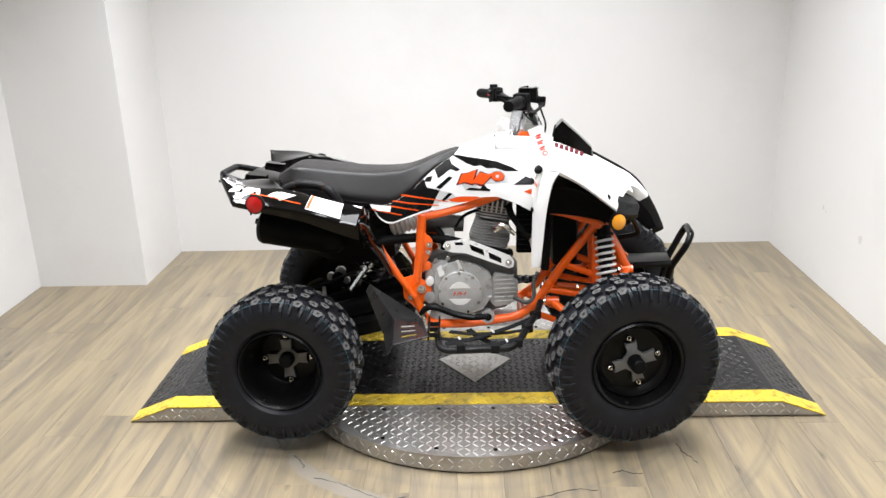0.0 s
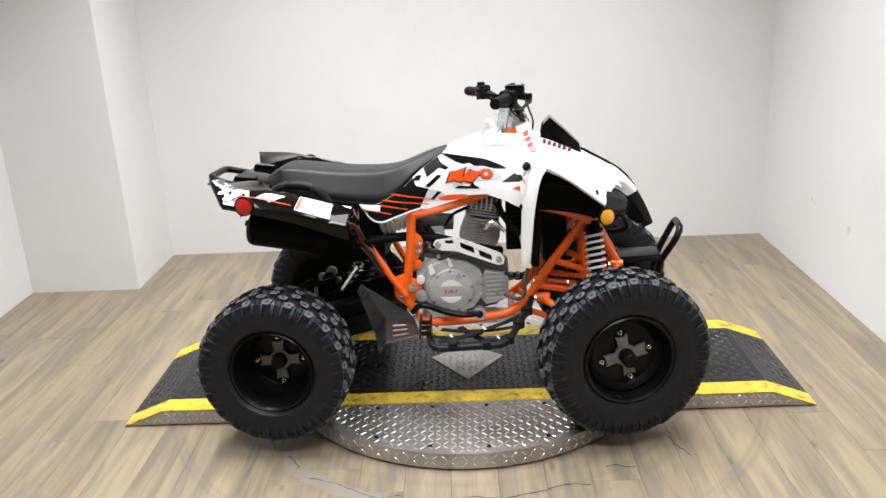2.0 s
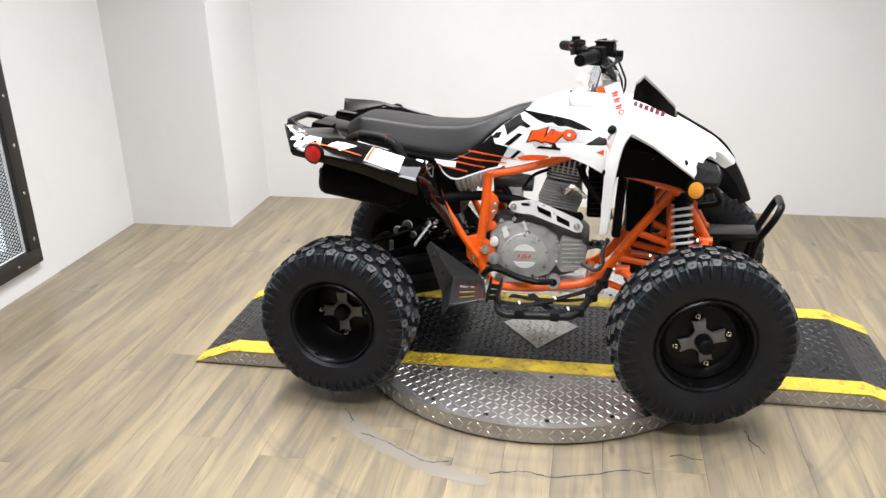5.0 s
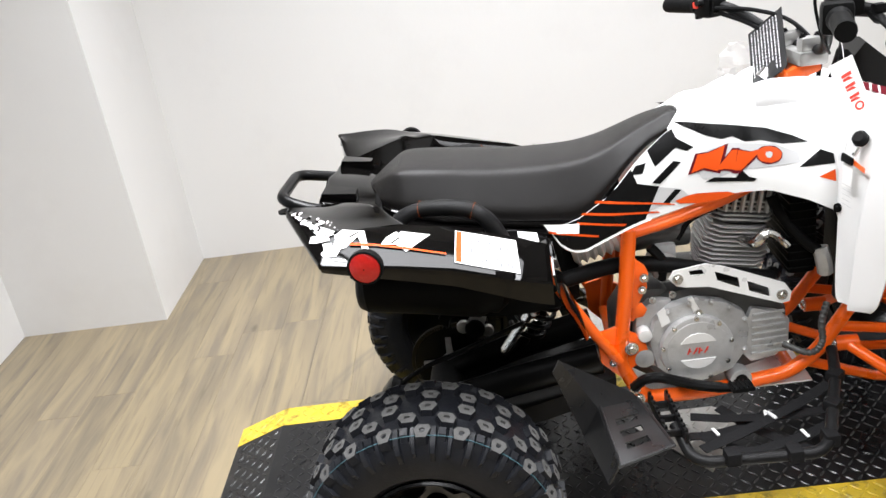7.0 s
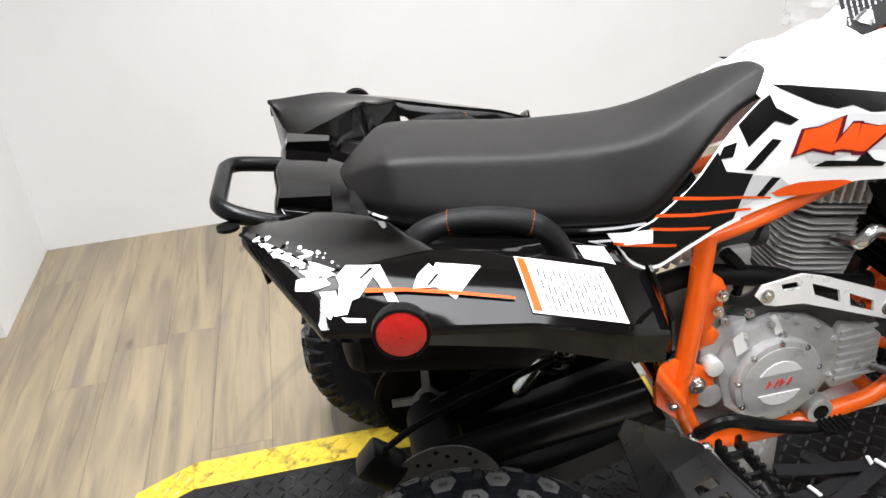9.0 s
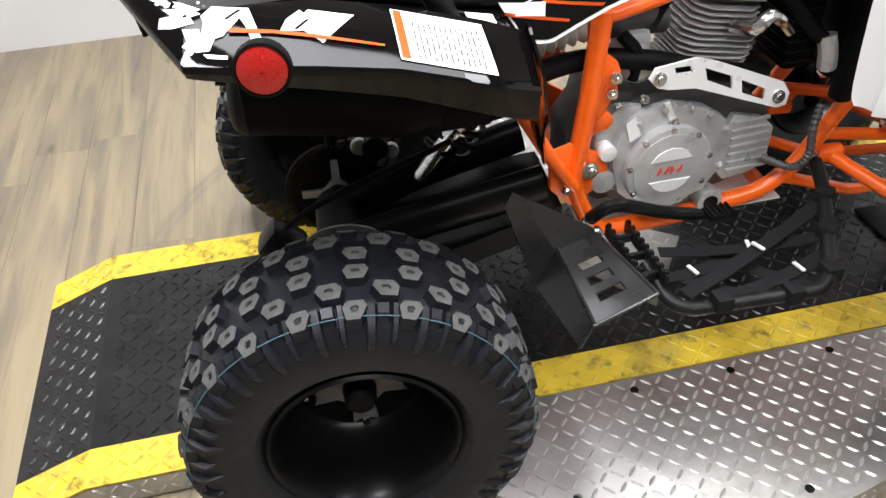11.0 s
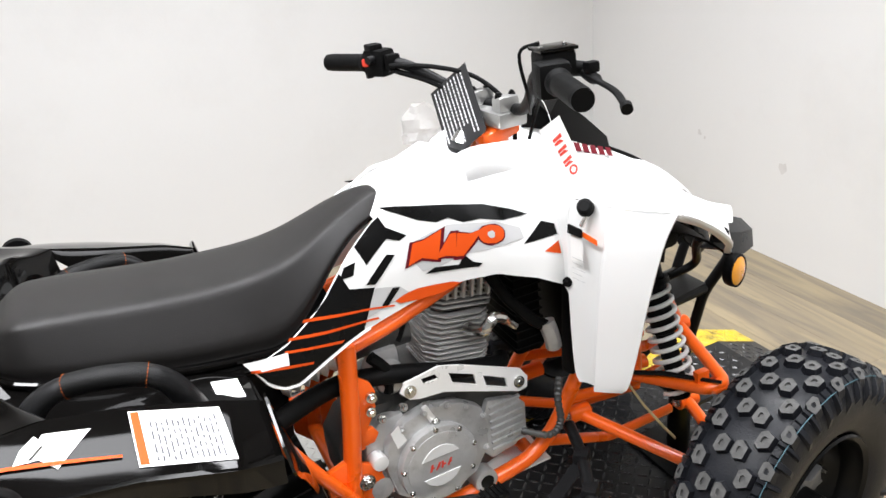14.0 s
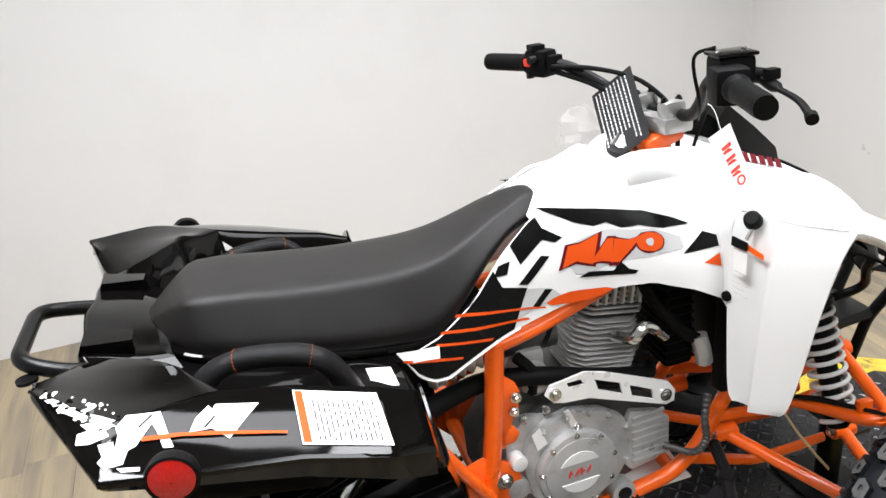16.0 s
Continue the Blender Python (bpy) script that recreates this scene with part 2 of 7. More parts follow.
    l.new(mix.outputs["Result"], scuff.inputs["A"])
    l.new(scuff.outputs["Result"], b.inputs["Base Color"])
    return m


PLANK = floor_material()


# ---------- mesh helpers ----------
YAW, CX, CY = radians(-4.5), 0.2, -0.015  # the quad stands a little askew on the platform
# where the quad stands: lifted on its stands, its wheels clear of the floor
STAND = pose(0.003, -0.085, 0.030, -1.13, 0.31, 0.99) @ Matrix.Scale(0.981, 4) @ pose(0, 0.008, 0.87, -1.7) @ pose(0, 0, -0.87)
SKEW = {"on": False, "front": False, "turn": Matrix.Rotation(-YAW, 4, "Z")}


def askew(v):
    """Side parts are given as they stand in the room; this turns them into the quad's own axes, alike on both sides."""
    if SKEW["on"] == "rigid":
        q = SKEW["turn"] @ Vector((v.x - CX, v.y - CY, v.z))
        return Vector((q.x + CX, q.y + CY, v.z))
    s = 1 if v.y < 0 else -1
    q = SKEW["turn"] @ Vector((v.x - CX, v.y * s - CY, v.z))
    q = Vector((q.x + CX, (q.y + CY) * s, v.z))
    t = min(1.0, abs(v.y) / 0.16)
    return v.lerp(q, t * t * (3 - 2 * t))


def finish(name, verts, faces, mat, parent=None, label="", sharp=35, mats=None, index=None, m=None):
    me = bpy.data.meshes.new(name)
    if m is not None:
        verts = [m @ Vector(v) for v in verts]
    if SKEW["front"]:
        verts = [Vector((v[0] + max(-0.012, 0.012 - 0.075 * (v[0] - 0.33)) * min(1.0, max(0.0, (v[0] - 0.19) / 0.1)), v[1], v[2] - 0.010 * min(1.0, max(0.0, (v[0] - 0.19) / 0.1)))) for v in verts]
    if SKEW["on"]:
        verts = [askew(Vector(v)) for v in verts]
    me.from_pydata([tuple(v) for v in verts], [], faces)
    me.validate()
    for k in (mats or [mat]):
        me.materials.append(k)
    if index is not None and len(index) == len(me.polygons):
        me.polygons.foreach_set("material_index", index)
    bm = bmesh.new()
    bm.from_mesh(me)
    bmesh.ops.recalc_face_normals(bm, faces=bm.faces)
    bm.to_mesh(me)
    bm.free()
    me.polygons.foreach_set("use_smooth", [True] * len(me.polygons))
    me.set_sharp_from_angle(angle=radians(sharp))
    ob = new(name, me)
    if parent is not None:
        ob.parent = parent
        ob.matrix_parent_inverse = parent.matrix_world.inverted() if parent.parent else parent.matrix_basis.inverted()
    if label:
        ob["label"] = label
    return ob


def thing(name, label, category, at=(0, 0, 0), group="", kind=""):
    ob = new(name)
    ob.location = at
    ob.empty_display_size = 0.05
    return tagged(ob, label, category, group, kind)


class Geo:
    """Collects verts and faces of one mesh."""

    def __init__(self):
        self.v, self.f, self.i = [], [], []

    def add(self, verts, faces, idx=0):
        o = len(self.v)
        self.v += [Vector(p) for p in verts]
        self.f += [[a + o for a in f] for f in faces]
        self.i += [idx] * len(faces)
        return self

    def move(self, m):
        self.v = [m @ p for p in self.v]
        return self

    def put(self, name, mat, parent=None, label="", sharp=35, mats=None, m=None):
        return finish(name, self.v, self.f, mat, parent, label, sharp, mats, self.i if mats else None, m)


def spline(pts, n=6, closed=False):
    pts = [Vector(p) for p in pts]
    if len(pts) < 3:
        return pts
    out, c = [], len(pts)
    for k in range(c if closed else c - 1):
        p1, p2 = pts[k], pts[(k + 1) % c]
        p0 = pts[k - 1] if (k or closed) else p1 * 2 - p2
        p3 = pts[(k + 2) % c] if (k + 2 < c or closed) else p2 * 2 - p1
        for j in range(n):
            t = j / n
            out.append(0.5 * (2 * p1 + (p2 - p0) * t + (2 * p0 - 5 * p1 + 4 * p2 - p3) * t * t + (3 * p1 - p0 - 3 * p2 + p3) * t ** 3))
    if not closed:
        out.append(pts[-1])
    return out


def corner(pts, r=0.03, n=5):
    """A polyline with its corners rounded to about r."""
    pts = [Vector(p) for p in pts]
    out = [pts[0]]
    for a, b, c in zip(pts, pts[1:], pts[2:]):
        u, w = (a - b), (c - b)
        d = min(r, u.length * 0.45, w.length * 0.45)
        p, q = b + u.normalized() * d, b + w.normalized() * d
        for j in range(n + 1):
            t = j / n
            out.append((1 - t) ** 2 * p + 2 * t * (1 - t) * b + t * t * q)
    return out + [pts[-1]]


def tube(pts, r, seg=10, closed=False, geo=None, flat=1.0, idx=0):
    """A tube along pts; r a number or one per point."""
    geo = geo or Geo()
    pts = [Vector(p) for p in pts]
    c = len(pts)
    rs = r if isinstance(r, (list, tuple)) else [r] * c
    rings, prev = [], None
    for k, p in enumerate(pts):
        if closed:
            d = pts[(k + 1) % c] - pts[k - 1]
        else:
            d = pts[min(k + 1, c - 1)] - pts[max(k - 1, 0)]
        d.normalize()
        if prev is None:
            ref = Vector((0, 0, 1)) if abs(d.z) < 0.9 else Vector((1, 0, 0))
            u = d.cross(ref).normalized()
        else:
            u = (prev - d * prev.dot(d)).normalized()
        prev = u
        w = d.cross(u)
        rings.append([p + (u * math.cos(a) + w * math.sin(a) * flat) * rs[k] for a in [2 * math.pi * j / seg for j in range(seg)]])
    verts = [v for ring in rings for v in ring]
    faces = []
    for k in range(c if closed else c - 1):
        a, b = k * seg, ((k + 1) % c) * seg
        faces += [[a + j, a + (j + 1) % seg, b + (j + 1) % seg, b + j] for j in range(seg)]
    if not closed:
        faces += [list(range(seg))[::-1], list(range((c - 1) * seg, c * seg))]
    return geo.add(verts, faces, idx)


def lathe(profile, seg=48, geo=None, idx=0, closed=False):
    """profile of (radius, y) turned round the y axis."""
    geo = geo or Geo()
    verts, faces, k = [], [], len(profile)
    for j in range(seg):
        a = 2 * math.pi * j / seg
        verts += [(r * math.cos(a), y, r * math.sin(a)) for r, y in profile]
    for j in range(seg):
        a, b = j * k, ((j + 1) % seg) * k
        for i in range(k if closed else k - 1):
            i2 = (i + 1) % k
            faces.append([a + i, a + i2, b + i2, b + i])
    return geo.add(verts, faces, idx)


def box(cx, cy, cz, sx, sy, sz, m=None, geo=None, bevel=0.0, idx=0):
    geo = geo or Geo()
    bm = bmesh.new()
    bmesh.ops.create_cube(bm, size=1, matrix=Matrix.Diagonal((sx, sy, sz, 1)))
    if bevel:
        bmesh.ops.bevel(bm, geom=bm.edges[:], offset=bevel, segments=2, affect="EDGES", profile=0.6)
    t = Matrix.Translation((cx, cy, cz)) if m is None else Matrix.Translation((cx, cy, cz)) @ m
    bm.verts.index_update()
    geo.add([t @ v.co for v in bm.verts], [[v.index for v in f.verts] for f in bm.faces], idx)
    bm.free()
    return geo


def slab(outline, depth, m, geo=None, idx=0, bevel=0.0):
    """A flat outline (u, v) extruded by depth along its normal, then posed by m."""
    geo = geo or Geo()
    bm = bmesh.new()
    vs = [bm.verts.new((u, v, 0)) for u, v in outline]
    f = bm.faces.new(vs)
    r = bmesh.ops.extrude_face_region(bm, geom=[f])
    top = [v for v in r["geom"] if isinstance(v, bmesh.types.BMVert)]
    bmesh.ops.translate(bm, verts=top, vec=(0, 0, depth))
    if bevel:
        es = [e for e in bm.edges if len(e.link_faces) == 2 and e.calc_face_angle(0) > 0.5]
        bmesh.ops.bevel(bm, geom=es, offset=bevel, segments=2, affect="EDGES", profile=0.6, clamp_overlap=True)
    bmesh.ops.triangulate(bm, faces=[f for f in bm.faces if len(f.verts) > 4])
    bm.verts.index_update()
    geo.add([m @ v.co for v in bm.verts], [[v.index for v in f.verts] for f in bm.faces], idx)
    bm.free()
    return geo


def loft(sections, n_along=4, n_round=3, closed=False, cap=True, geo=None, idx=0):
    """A smooth skin through rows of points (all rows of the same length)."""
    geo = geo or Geo()
    rows = [spline(s, n_round, closed) for s in sections]
    cols = list(zip(*rows))
    cols = [spline(c, n_along) for c in cols]
    grid = list(zip(*cols))
    k = len(grid[0])
    verts = [p for row in grid for p in row]
    faces = []
    for a in range(len(grid) - 1):
        for b in range(k if closed else k - 1):
            b2 = (b + 1) % k
            faces.append([a * k + b, a * k + b2, (a + 1) * k + b2, (a + 1) * k + b])
    if cap and closed:
        faces += [list(range(k))[::-1], list(range((len(grid) - 1) * k, len(grid) * k))]
    return geo.add(verts, faces, idx)


def thick(geo, t):
    """The sheet in geo given thickness t towards its back."""
    bm = bmesh.new()
    vs = [bm.verts.new(p) for p in geo.v]
    for f in geo.f:
        try:
            bm.faces.new([vs[a] for a in f])
        except ValueError:
            pass
    bmesh.ops.recalc_face_normals(bm, faces=bm.faces)
    bmesh.ops.solidify(bm, geom=bm.faces[:], thickness=t)
    bm.verts.index_update()
    out = Geo().add([v.co.copy() for v in bm.verts], [[v.index for v in f.verts] for f in bm.faces])
    bm.free()
    return out


def mirrored(geo):
    out = Geo()
    out.v = [Vector((p.x, -p.y, p.z)) for p in geo.v]
    out.f, out.i = [f[::-1] for f in geo.f], list(geo.i)
    return out


def bolt(p, axis, r=0.009, h=0.008, geo=None):
    """A hexagon bolt head with a washer."""
    geo = geo or Geo()
    a = Vector(axis).normalized()
    p = Vector(p)
    tube([p - a * 0.004, p + a * 0.002], r * 1.35, 14, geo=geo)
    tube([p, p + a * h], r, 6, geo=geo)
    return tube([p + a * h, p + a * (h + 0.002)], [r * 0.8, r * 0.6], 8, geo=geo)


def bolts(name, items, mat, parent, axis, r, h):
    """Bolt heads at the given places, each a part of its own."""
    for p in items:
        bolt(p, axis, r, h).put(name, mat, parent)


# ---------- the room ----------
XL, XP, XR, YB, YP, YF = -2.246, -1.655, 1.890, 1.687, 1.115, -4.2


def wall(name, x0, x1, y0, y1, z0=0.0, z1=H):
    g = box((x0 + x1) / 2, (y0 + y1) / 2, (z0 + z1) / 2, abs(x1 - x0), abs(y1 - y0), z1 - z0)
    return tagged(g.put(name, WALL), "smooth white painted wall", "wall", kind="structure")


T = 0.12
wall("wall_back", XP, XR + T, YB, YB + T)
wall("wall_return", XL, XP, YP, YB + T)
wall("wall_right", XR, XR + T, YF, YB)
wall("wall_rear", XL - T, XR + T, YF - T, YF)
# the left wall has an opening for the screened window
WY0, WY1, WZ0, WZ1 = -1.36, 0.21, 0.185, 2.08
wall("wall_left", XL - T, XL, WY1, YP + 0.3)
wall("wall_left_front", XL - T, XL, YF, WY0)
wall("wall_left_sill", XL - T, XL, WY0, WY1, 0.0, WZ0)
wall("wall_left_lintel", XL - T, XL, WY0, WY1, WZ1, H)
tagged(box((XL + XR) / 2, (YF + YB) / 2, H + 0.05, XR - XL + 0.5, YB - YF + 0.5, 0.1).put("ceiling", CEIL), "plain dark grey ceiling", "ceiling", kind="structure")
tagged(box((XL + XR) / 2, (YF + YB) / 2, -0.066, XR - XL + 0.6, YB - YF + 0.6, 0.1).put("floor", material("subfloor", (0.10, 0.08, 0.06), 0.8, vary=0.3)), "tan and grey wood-look plank floor", "floor", kind="structure")
floor_ob = bpy.data.objects["floor"]

# screened window in the left wall: dark wooden frame, bright daylight and a wire lattice
win = thing("window_1", "dark wood framed window covered with wire mesh, bright daylight behind", "window", (XL, (WY0 + WY1) / 2, WZ0), kind="structure")
FW = 0.072
for nm, y0, y1, z0, z1 in (("window_sill", WY0 - FW, WY1 + FW, WZ0 - FW, WZ0), ("window_head", WY0 - FW, WY1 + FW, WZ1, WZ1 + FW),
                           ("window_jamb", WY0 - FW, WY0, WZ0, WZ1), ("window_jamb", WY1, WY1 + FW, WZ0, WZ1)):
    box(XL + 0.014, (y0 + y1) / 2, (z0 + z1) / 2, 0.028, y1 - y0, z1 - z0, bevel=0.004).put(nm, WOOD, win)
for k in range(9):
    bolt((XL + 0.028, WY1 + FW / 2, WZ0 + 0.05 + 0.22 * k), (1, 0, 0), 0.006, 0.003).put("screw", CHROME, win)
    bolt((XL + 0.028, WY1 - 0.1 - 0.18 * k, WZ0 - FW / 2), (1, 0, 0), 0.006, 0.003).put("screw", CHROME, win)
g = Geo()
step, amp = 0.027, 0.0085
ny, nz = int((WY1 - WY0) / step), int((WZ1 - WZ0) / amp)
for j in range(nz):
    z = WZ0 + j * amp
    pts = [(XL - 0.012 + 0.003 * (k % 2), WY0 + k * step / 2, z + (amp if (k + j) % 2 else 0)) for k in range(2 * ny + 1)]
    tube(pts, 0.0026, 3, geo=g)
g.put("wire_mesh", WIRE, win)
day = bpy.data.materials.new("daylight_glass")
day.use_nodes = True
nb = day.node_tree.nodes["Principled BSDF"]
nb.inputs["Base Color"].default_value = (0.8, 0.85, 0.9, 1)
nb.inputs["Emission Color"].default_value = (0.86, 0.93, 1.0, 1)
nb.inputs["Emission Strength"].default_value = 1.0
box(XL - 0.10, (WY0 + WY1) / 2, (WZ0 + WZ1) / 2, 0.006, WY1 - WY0, WZ1 - WZ0).put("pane", day, win, "frosted pane glowing with daylight")

# ceiling fixtures around the lamps
for k, (lx, ly, sx, sy, watts) in enumerate(LAMPS):
    fx = thing("ceiling_light", "grey rectangular ceiling light fitting", "light", (lx, ly, H), "ceiling lights")
    g = Geo()
    for sgn in (-1, 1):
        box(lx + sgn * (sx / 2 + 0.02), ly, H - 0.03, 0.02, sy + 0.06, 0.06, geo=g)
        box(lx, ly + sgn * (sy / 2 + 0.02), H - 0.03, sx + 0.02, 0.02, 0.06, geo=g)
    g.put("frame", CEIL, fx)
    box(lx, ly, H - 0.025, sx, sy, 0.01).put("backing", CEIL, fx)

# ---------- platform ----------
PZ, PY0, PY1, PXA, PXB, PTA, PTB = 0.063, -0.35, 0.302, -1.015, 1.24, -1.165, 1.40
YW = 0.085


def lug(geo, x, y, z, a, zx=None, ln=0.027, wd=0.0066, h=0.0024, m=None, idx=0):
    c, s = math.cos(a), math.sin(a)
    pts = []
    for u, w, t in ((-ln / 2, 0, 0), (-ln / 5, -wd / 2, 0), (ln / 5, -wd / 2, 0), (ln / 2, 0, 0), (ln / 5, wd / 2, 0), (-ln / 5, wd / 2, 0),
                    (-ln / 3.2, 0, h), (ln / 3.2, 0, h)):
        p = Vector((x + u * c - w * s, y + u * s + w * c, z + t))
        pts.append(m @ p if m else p)
    geo.add(pts, [[0, 1, 6], [1, 2, 7, 6], [2, 3, 7], [3, 4, 7], [4, 5, 6, 7], [5, 0, 6]], idx)


plat = thing("display_platform", "low black display platform with yellow edges and sloped ends", "platform", (0.1, 0, 0))


def deck(name, y0, y1, mat, dz, label=""):
    """A strip of the deck, flat in the middle and sloping to the floor at both ends."""
    g = Geo()
    prof = [(PTA, 0.004), (PXA, PZ), (PXB, PZ), (PTB, 0.004)]
    v = [(x, y, z + dz) for y in (y0, y1) for x, z in prof] + [(x, y, max(z + dz - 0.006, 0.001)) for y in (y0, y1) for x, z in prof]
    f = [[0, 1, 5, 4], [1, 2, 6, 5], [2, 3, 7, 6], [8, 12, 13, 9], [9, 13, 14, 10], [10, 14, 15, 11]]
    for k in range(3):
        f += [[k, 8 + k, 9 + k, k + 1], [4 + k, 5 + k, 13 + k, 12 + k]]
    f += [[0, 4, 12, 8], [3, 11, 15, 7]]
    g.add(v, f)
    g.put(name, mat, plat, label, sharp=20)


def zdeck(x):
    if x < PXA:
        return 0.004 + (PZ - 0.004) * (x - PTA) / (PXA - PTA)
    if x > PXB:
        return 0.004 + (PZ - 0.004) * (PTB - x) / (PTB - PXB)
    return PZ


deck("deck", PY0 + YW, PY1 - YW, PLATEDARK, 0.0, "worn black diamond plate deck")
deck("edge_strip", PY0, PY0 + YW, YELLOW, 0.001, "scuffed yellow painted edge")
deck("edge_strip", PY1 - YW, PY1, YELLOW, 0.001, "scuffed yellow painted edge")
for nm, ya, yb, mt, lo, hi in (("deck_tread", PY0 + YW, PY1 - YW, PLATEDARK, 0, 0), ("strip_tread", PY0, PY0 + YW, YELLOW, 1, 0), ("strip_tread", PY1 - YW, PY1, YELLOW, 1, 0)):
    g, row = Geo(), 0
    y = ya + 0.014
    while y < yb - 0.008:
        x, k = PTA + 0.03, 0
        while x < PTB - 0.03:
            if abs(x - PXA) > 0.014 and abs(x - PXB) > 0.014:
                z0, z1 = zdeck(x - 0.01), zdeck(x + 0.01)
                lug(g, 0, 0, 0, radians(45 if (k + row) % 2 else -45), m=Matrix.Translation((x, y, zdeck(x) + 0.001 * lo)) @ pose(0, 0, 0, 0, -math.degrees(math.atan2(z1 - z0, 0.02)), 0))
            x += 0.026
            k += 1
        y += 0.026
        row += 1
    tagged(g.put(nm, mt, plat, sharp=15), kind="stuff")
# sides
for sgn, yy in ((-1, PY0), (1, PY1)):
    g = Geo()
    slab([(PTA + 0.01, 0.006), (PTB - 0.01, 0.006), (PXB, PZ - 0.003), (PXA, PZ - 0.003)], 0.004, Matrix(((1, 0, 0, 0), (0, 0, 1, yy + (0 if sgn < 0 else -0.004)), (0, 1, 0, 0), (0, 0, 0, 1))), g)
    x, k = PTA + 0.09, 0
    while x < PTB - 0.09:
        for r in range(2):
            zc = 0.02 + 0.026 * r
            if zc < zdeck(x) - 0.014:
                lug(g, 0, 0, 0, radians(45 if (k + r) % 2 else -45), m=Matrix.Translation((x, yy + (0.0002 if sgn < 0 else -0.0002), zc)) @ pose(0, 0, 0, 90 if sgn < 0 else -90, 0, 0), idx=1)
        x += 0.026
        k += 1
    g.put("side_plate", PLATE, plat, "silver diamond plate side", 15, [PLATE, POLISHED])
box((PTA + PTB) / 2, (PY0 + PY1) / 2, 0.022, PXB - PXA, PY1 - PY0 - 0.06, 0.03).put("base", BLACK, plat)
# silver arrow plate inlaid in the deck
slab([(-0.02, 0.02), (0.127, -0.182), (0.274, 0.02), (0.20, 0.075), (0.054, 0.075)], 0.003, Matrix.Translation((0, 0, PZ + 0.0005))).put("arrow_plate", PLATE, plat, "silver five-sided plate inlaid in the deck")
g, row = Geo(), 0
for r in range(10):
    for k in range(12):
        x, y = -0.02 + 0.026 * k, -0.17 + 0.026 * r
        half = 0.147 * (1 - (0.02 - y) / 0.202) if y < 0.02 else 0.147 - (y - 0.02) * 1.3
        if abs(x - 0.127) < half - 0.018 and y < 0.07:
            lug(g, x, y, PZ + 0.0034, radians(45 if (k + r) % 2 else -45))
g.put("arrow_tread", POLISHED, plat, sharp=15)

# turntable segments in front of and behind the platform
DX, DY, DR = 0.125, 0.0, 0.70
for sgn, ylim in ((-1, PY0 - 0.003), (1, PY1 + 0.003)):
    tt = thing("turntable_segment", "raised silver diamond plate turntable rim with scuffed top", "turntable", (DX, ylim, 0), "turntable segments")
    half = math.acos(min(1, abs(ylim - DY) / DR))
    arc = [(DX + DR * math.sin(a), DY + sgn * DR * math.cos(a)) for a in [(-half + 2 * half * k / 60) for k in range(61)]]
    if sgn < 0:
        arc = arc[::-1]
    slab(arc[::-1] if sgn > 0 else arc, 0.006, Matrix.Translation((0, 0, PZ - 0.005)), bevel=0.0).put("top_plate", PLATE, tt, "silver diamond plate top")
    g = Geo()
    for (xa, ya), (xb, yb) in zip(arc, arc[1:]):
        g.add([(xa, ya, 0.008), (xb, yb, 0.008), (xb, yb, PZ - 0.004), (xa, ya, PZ - 0.004)], [[0, 1, 2, 3]])
    for r in range(2):
        for k in range(44):
            a = -half + 0.03 + (2 * half - 0.06) * k / 43
            m = Matrix.Translation((DX + (DR + 0.0002) * math.sin(a), DY + sgn * (DR + 0.0002) * math.cos(a), 0.021 + 0.025 * r))
            m = m @ Matrix.Rotation(-a if sgn > 0 else a, 4, "Z") @ pose(0, 0, 0, -90 if sgn > 0 else 90, 0, 0)
            lug(g, 0, 0, 0, radians(45 if (k + r) % 2 else -45), m=m, idx=1)
    g.put("rim", PLATE, tt, "silver diamond plate rim", 15, [PLATE, POLISHED])
    g = Geo()
    for k in range(-26, 27):
        for r in range(0, 27):
            x, y = DX + 0.026 * k, ylim + sgn * (0.016 + 0.026 * r)
            if math.hypot(x - DX, y - DY) < DR - 0.016:
                lug(g, x, y, PZ + 0.001, radians(45 if (k + r) % 2 else -45))
    tagged(g.put("top_tread", POLISHED, tt, sharp=15), kind="stuff")
    for a in (-0.5, -0.2, 0.1, 0.42):
        bolt((DX + (DR - 0.04) * math.sin(a), DY + sgn * (DR - 0.04) * math.cos(a), PZ + 0.001), (0, 0, 1), 0.006, 0.001).put("screw", STEELBLACK, tt)
        bolt((DX + 1.1 * a * 0.6, ylim + sgn * 0.03, PZ + 0.001), (0, 0, 1), 0.006, 0.001).put("screw", STEELBLACK, tt)


# ---------- the quad bike ----------
atv = thing("quad_bike", "white, black and orange sport quad bike standing across the display platform", "quad bike", (0.05, 0, 0))


def both(geo_fn, name, mat, label="", parent=None, sharp=35, mats=None):
    """Builds a part for the near side and its mirror image for the far side."""
    g = geo_fn()
    a = g.put(name, mat, parent or atv, label, sharp, mats)
    b = mirrored(geo_fn()).put(name, mat, parent or atv, label, sharp, mats)
    return a, b


SKEW["on"] = False


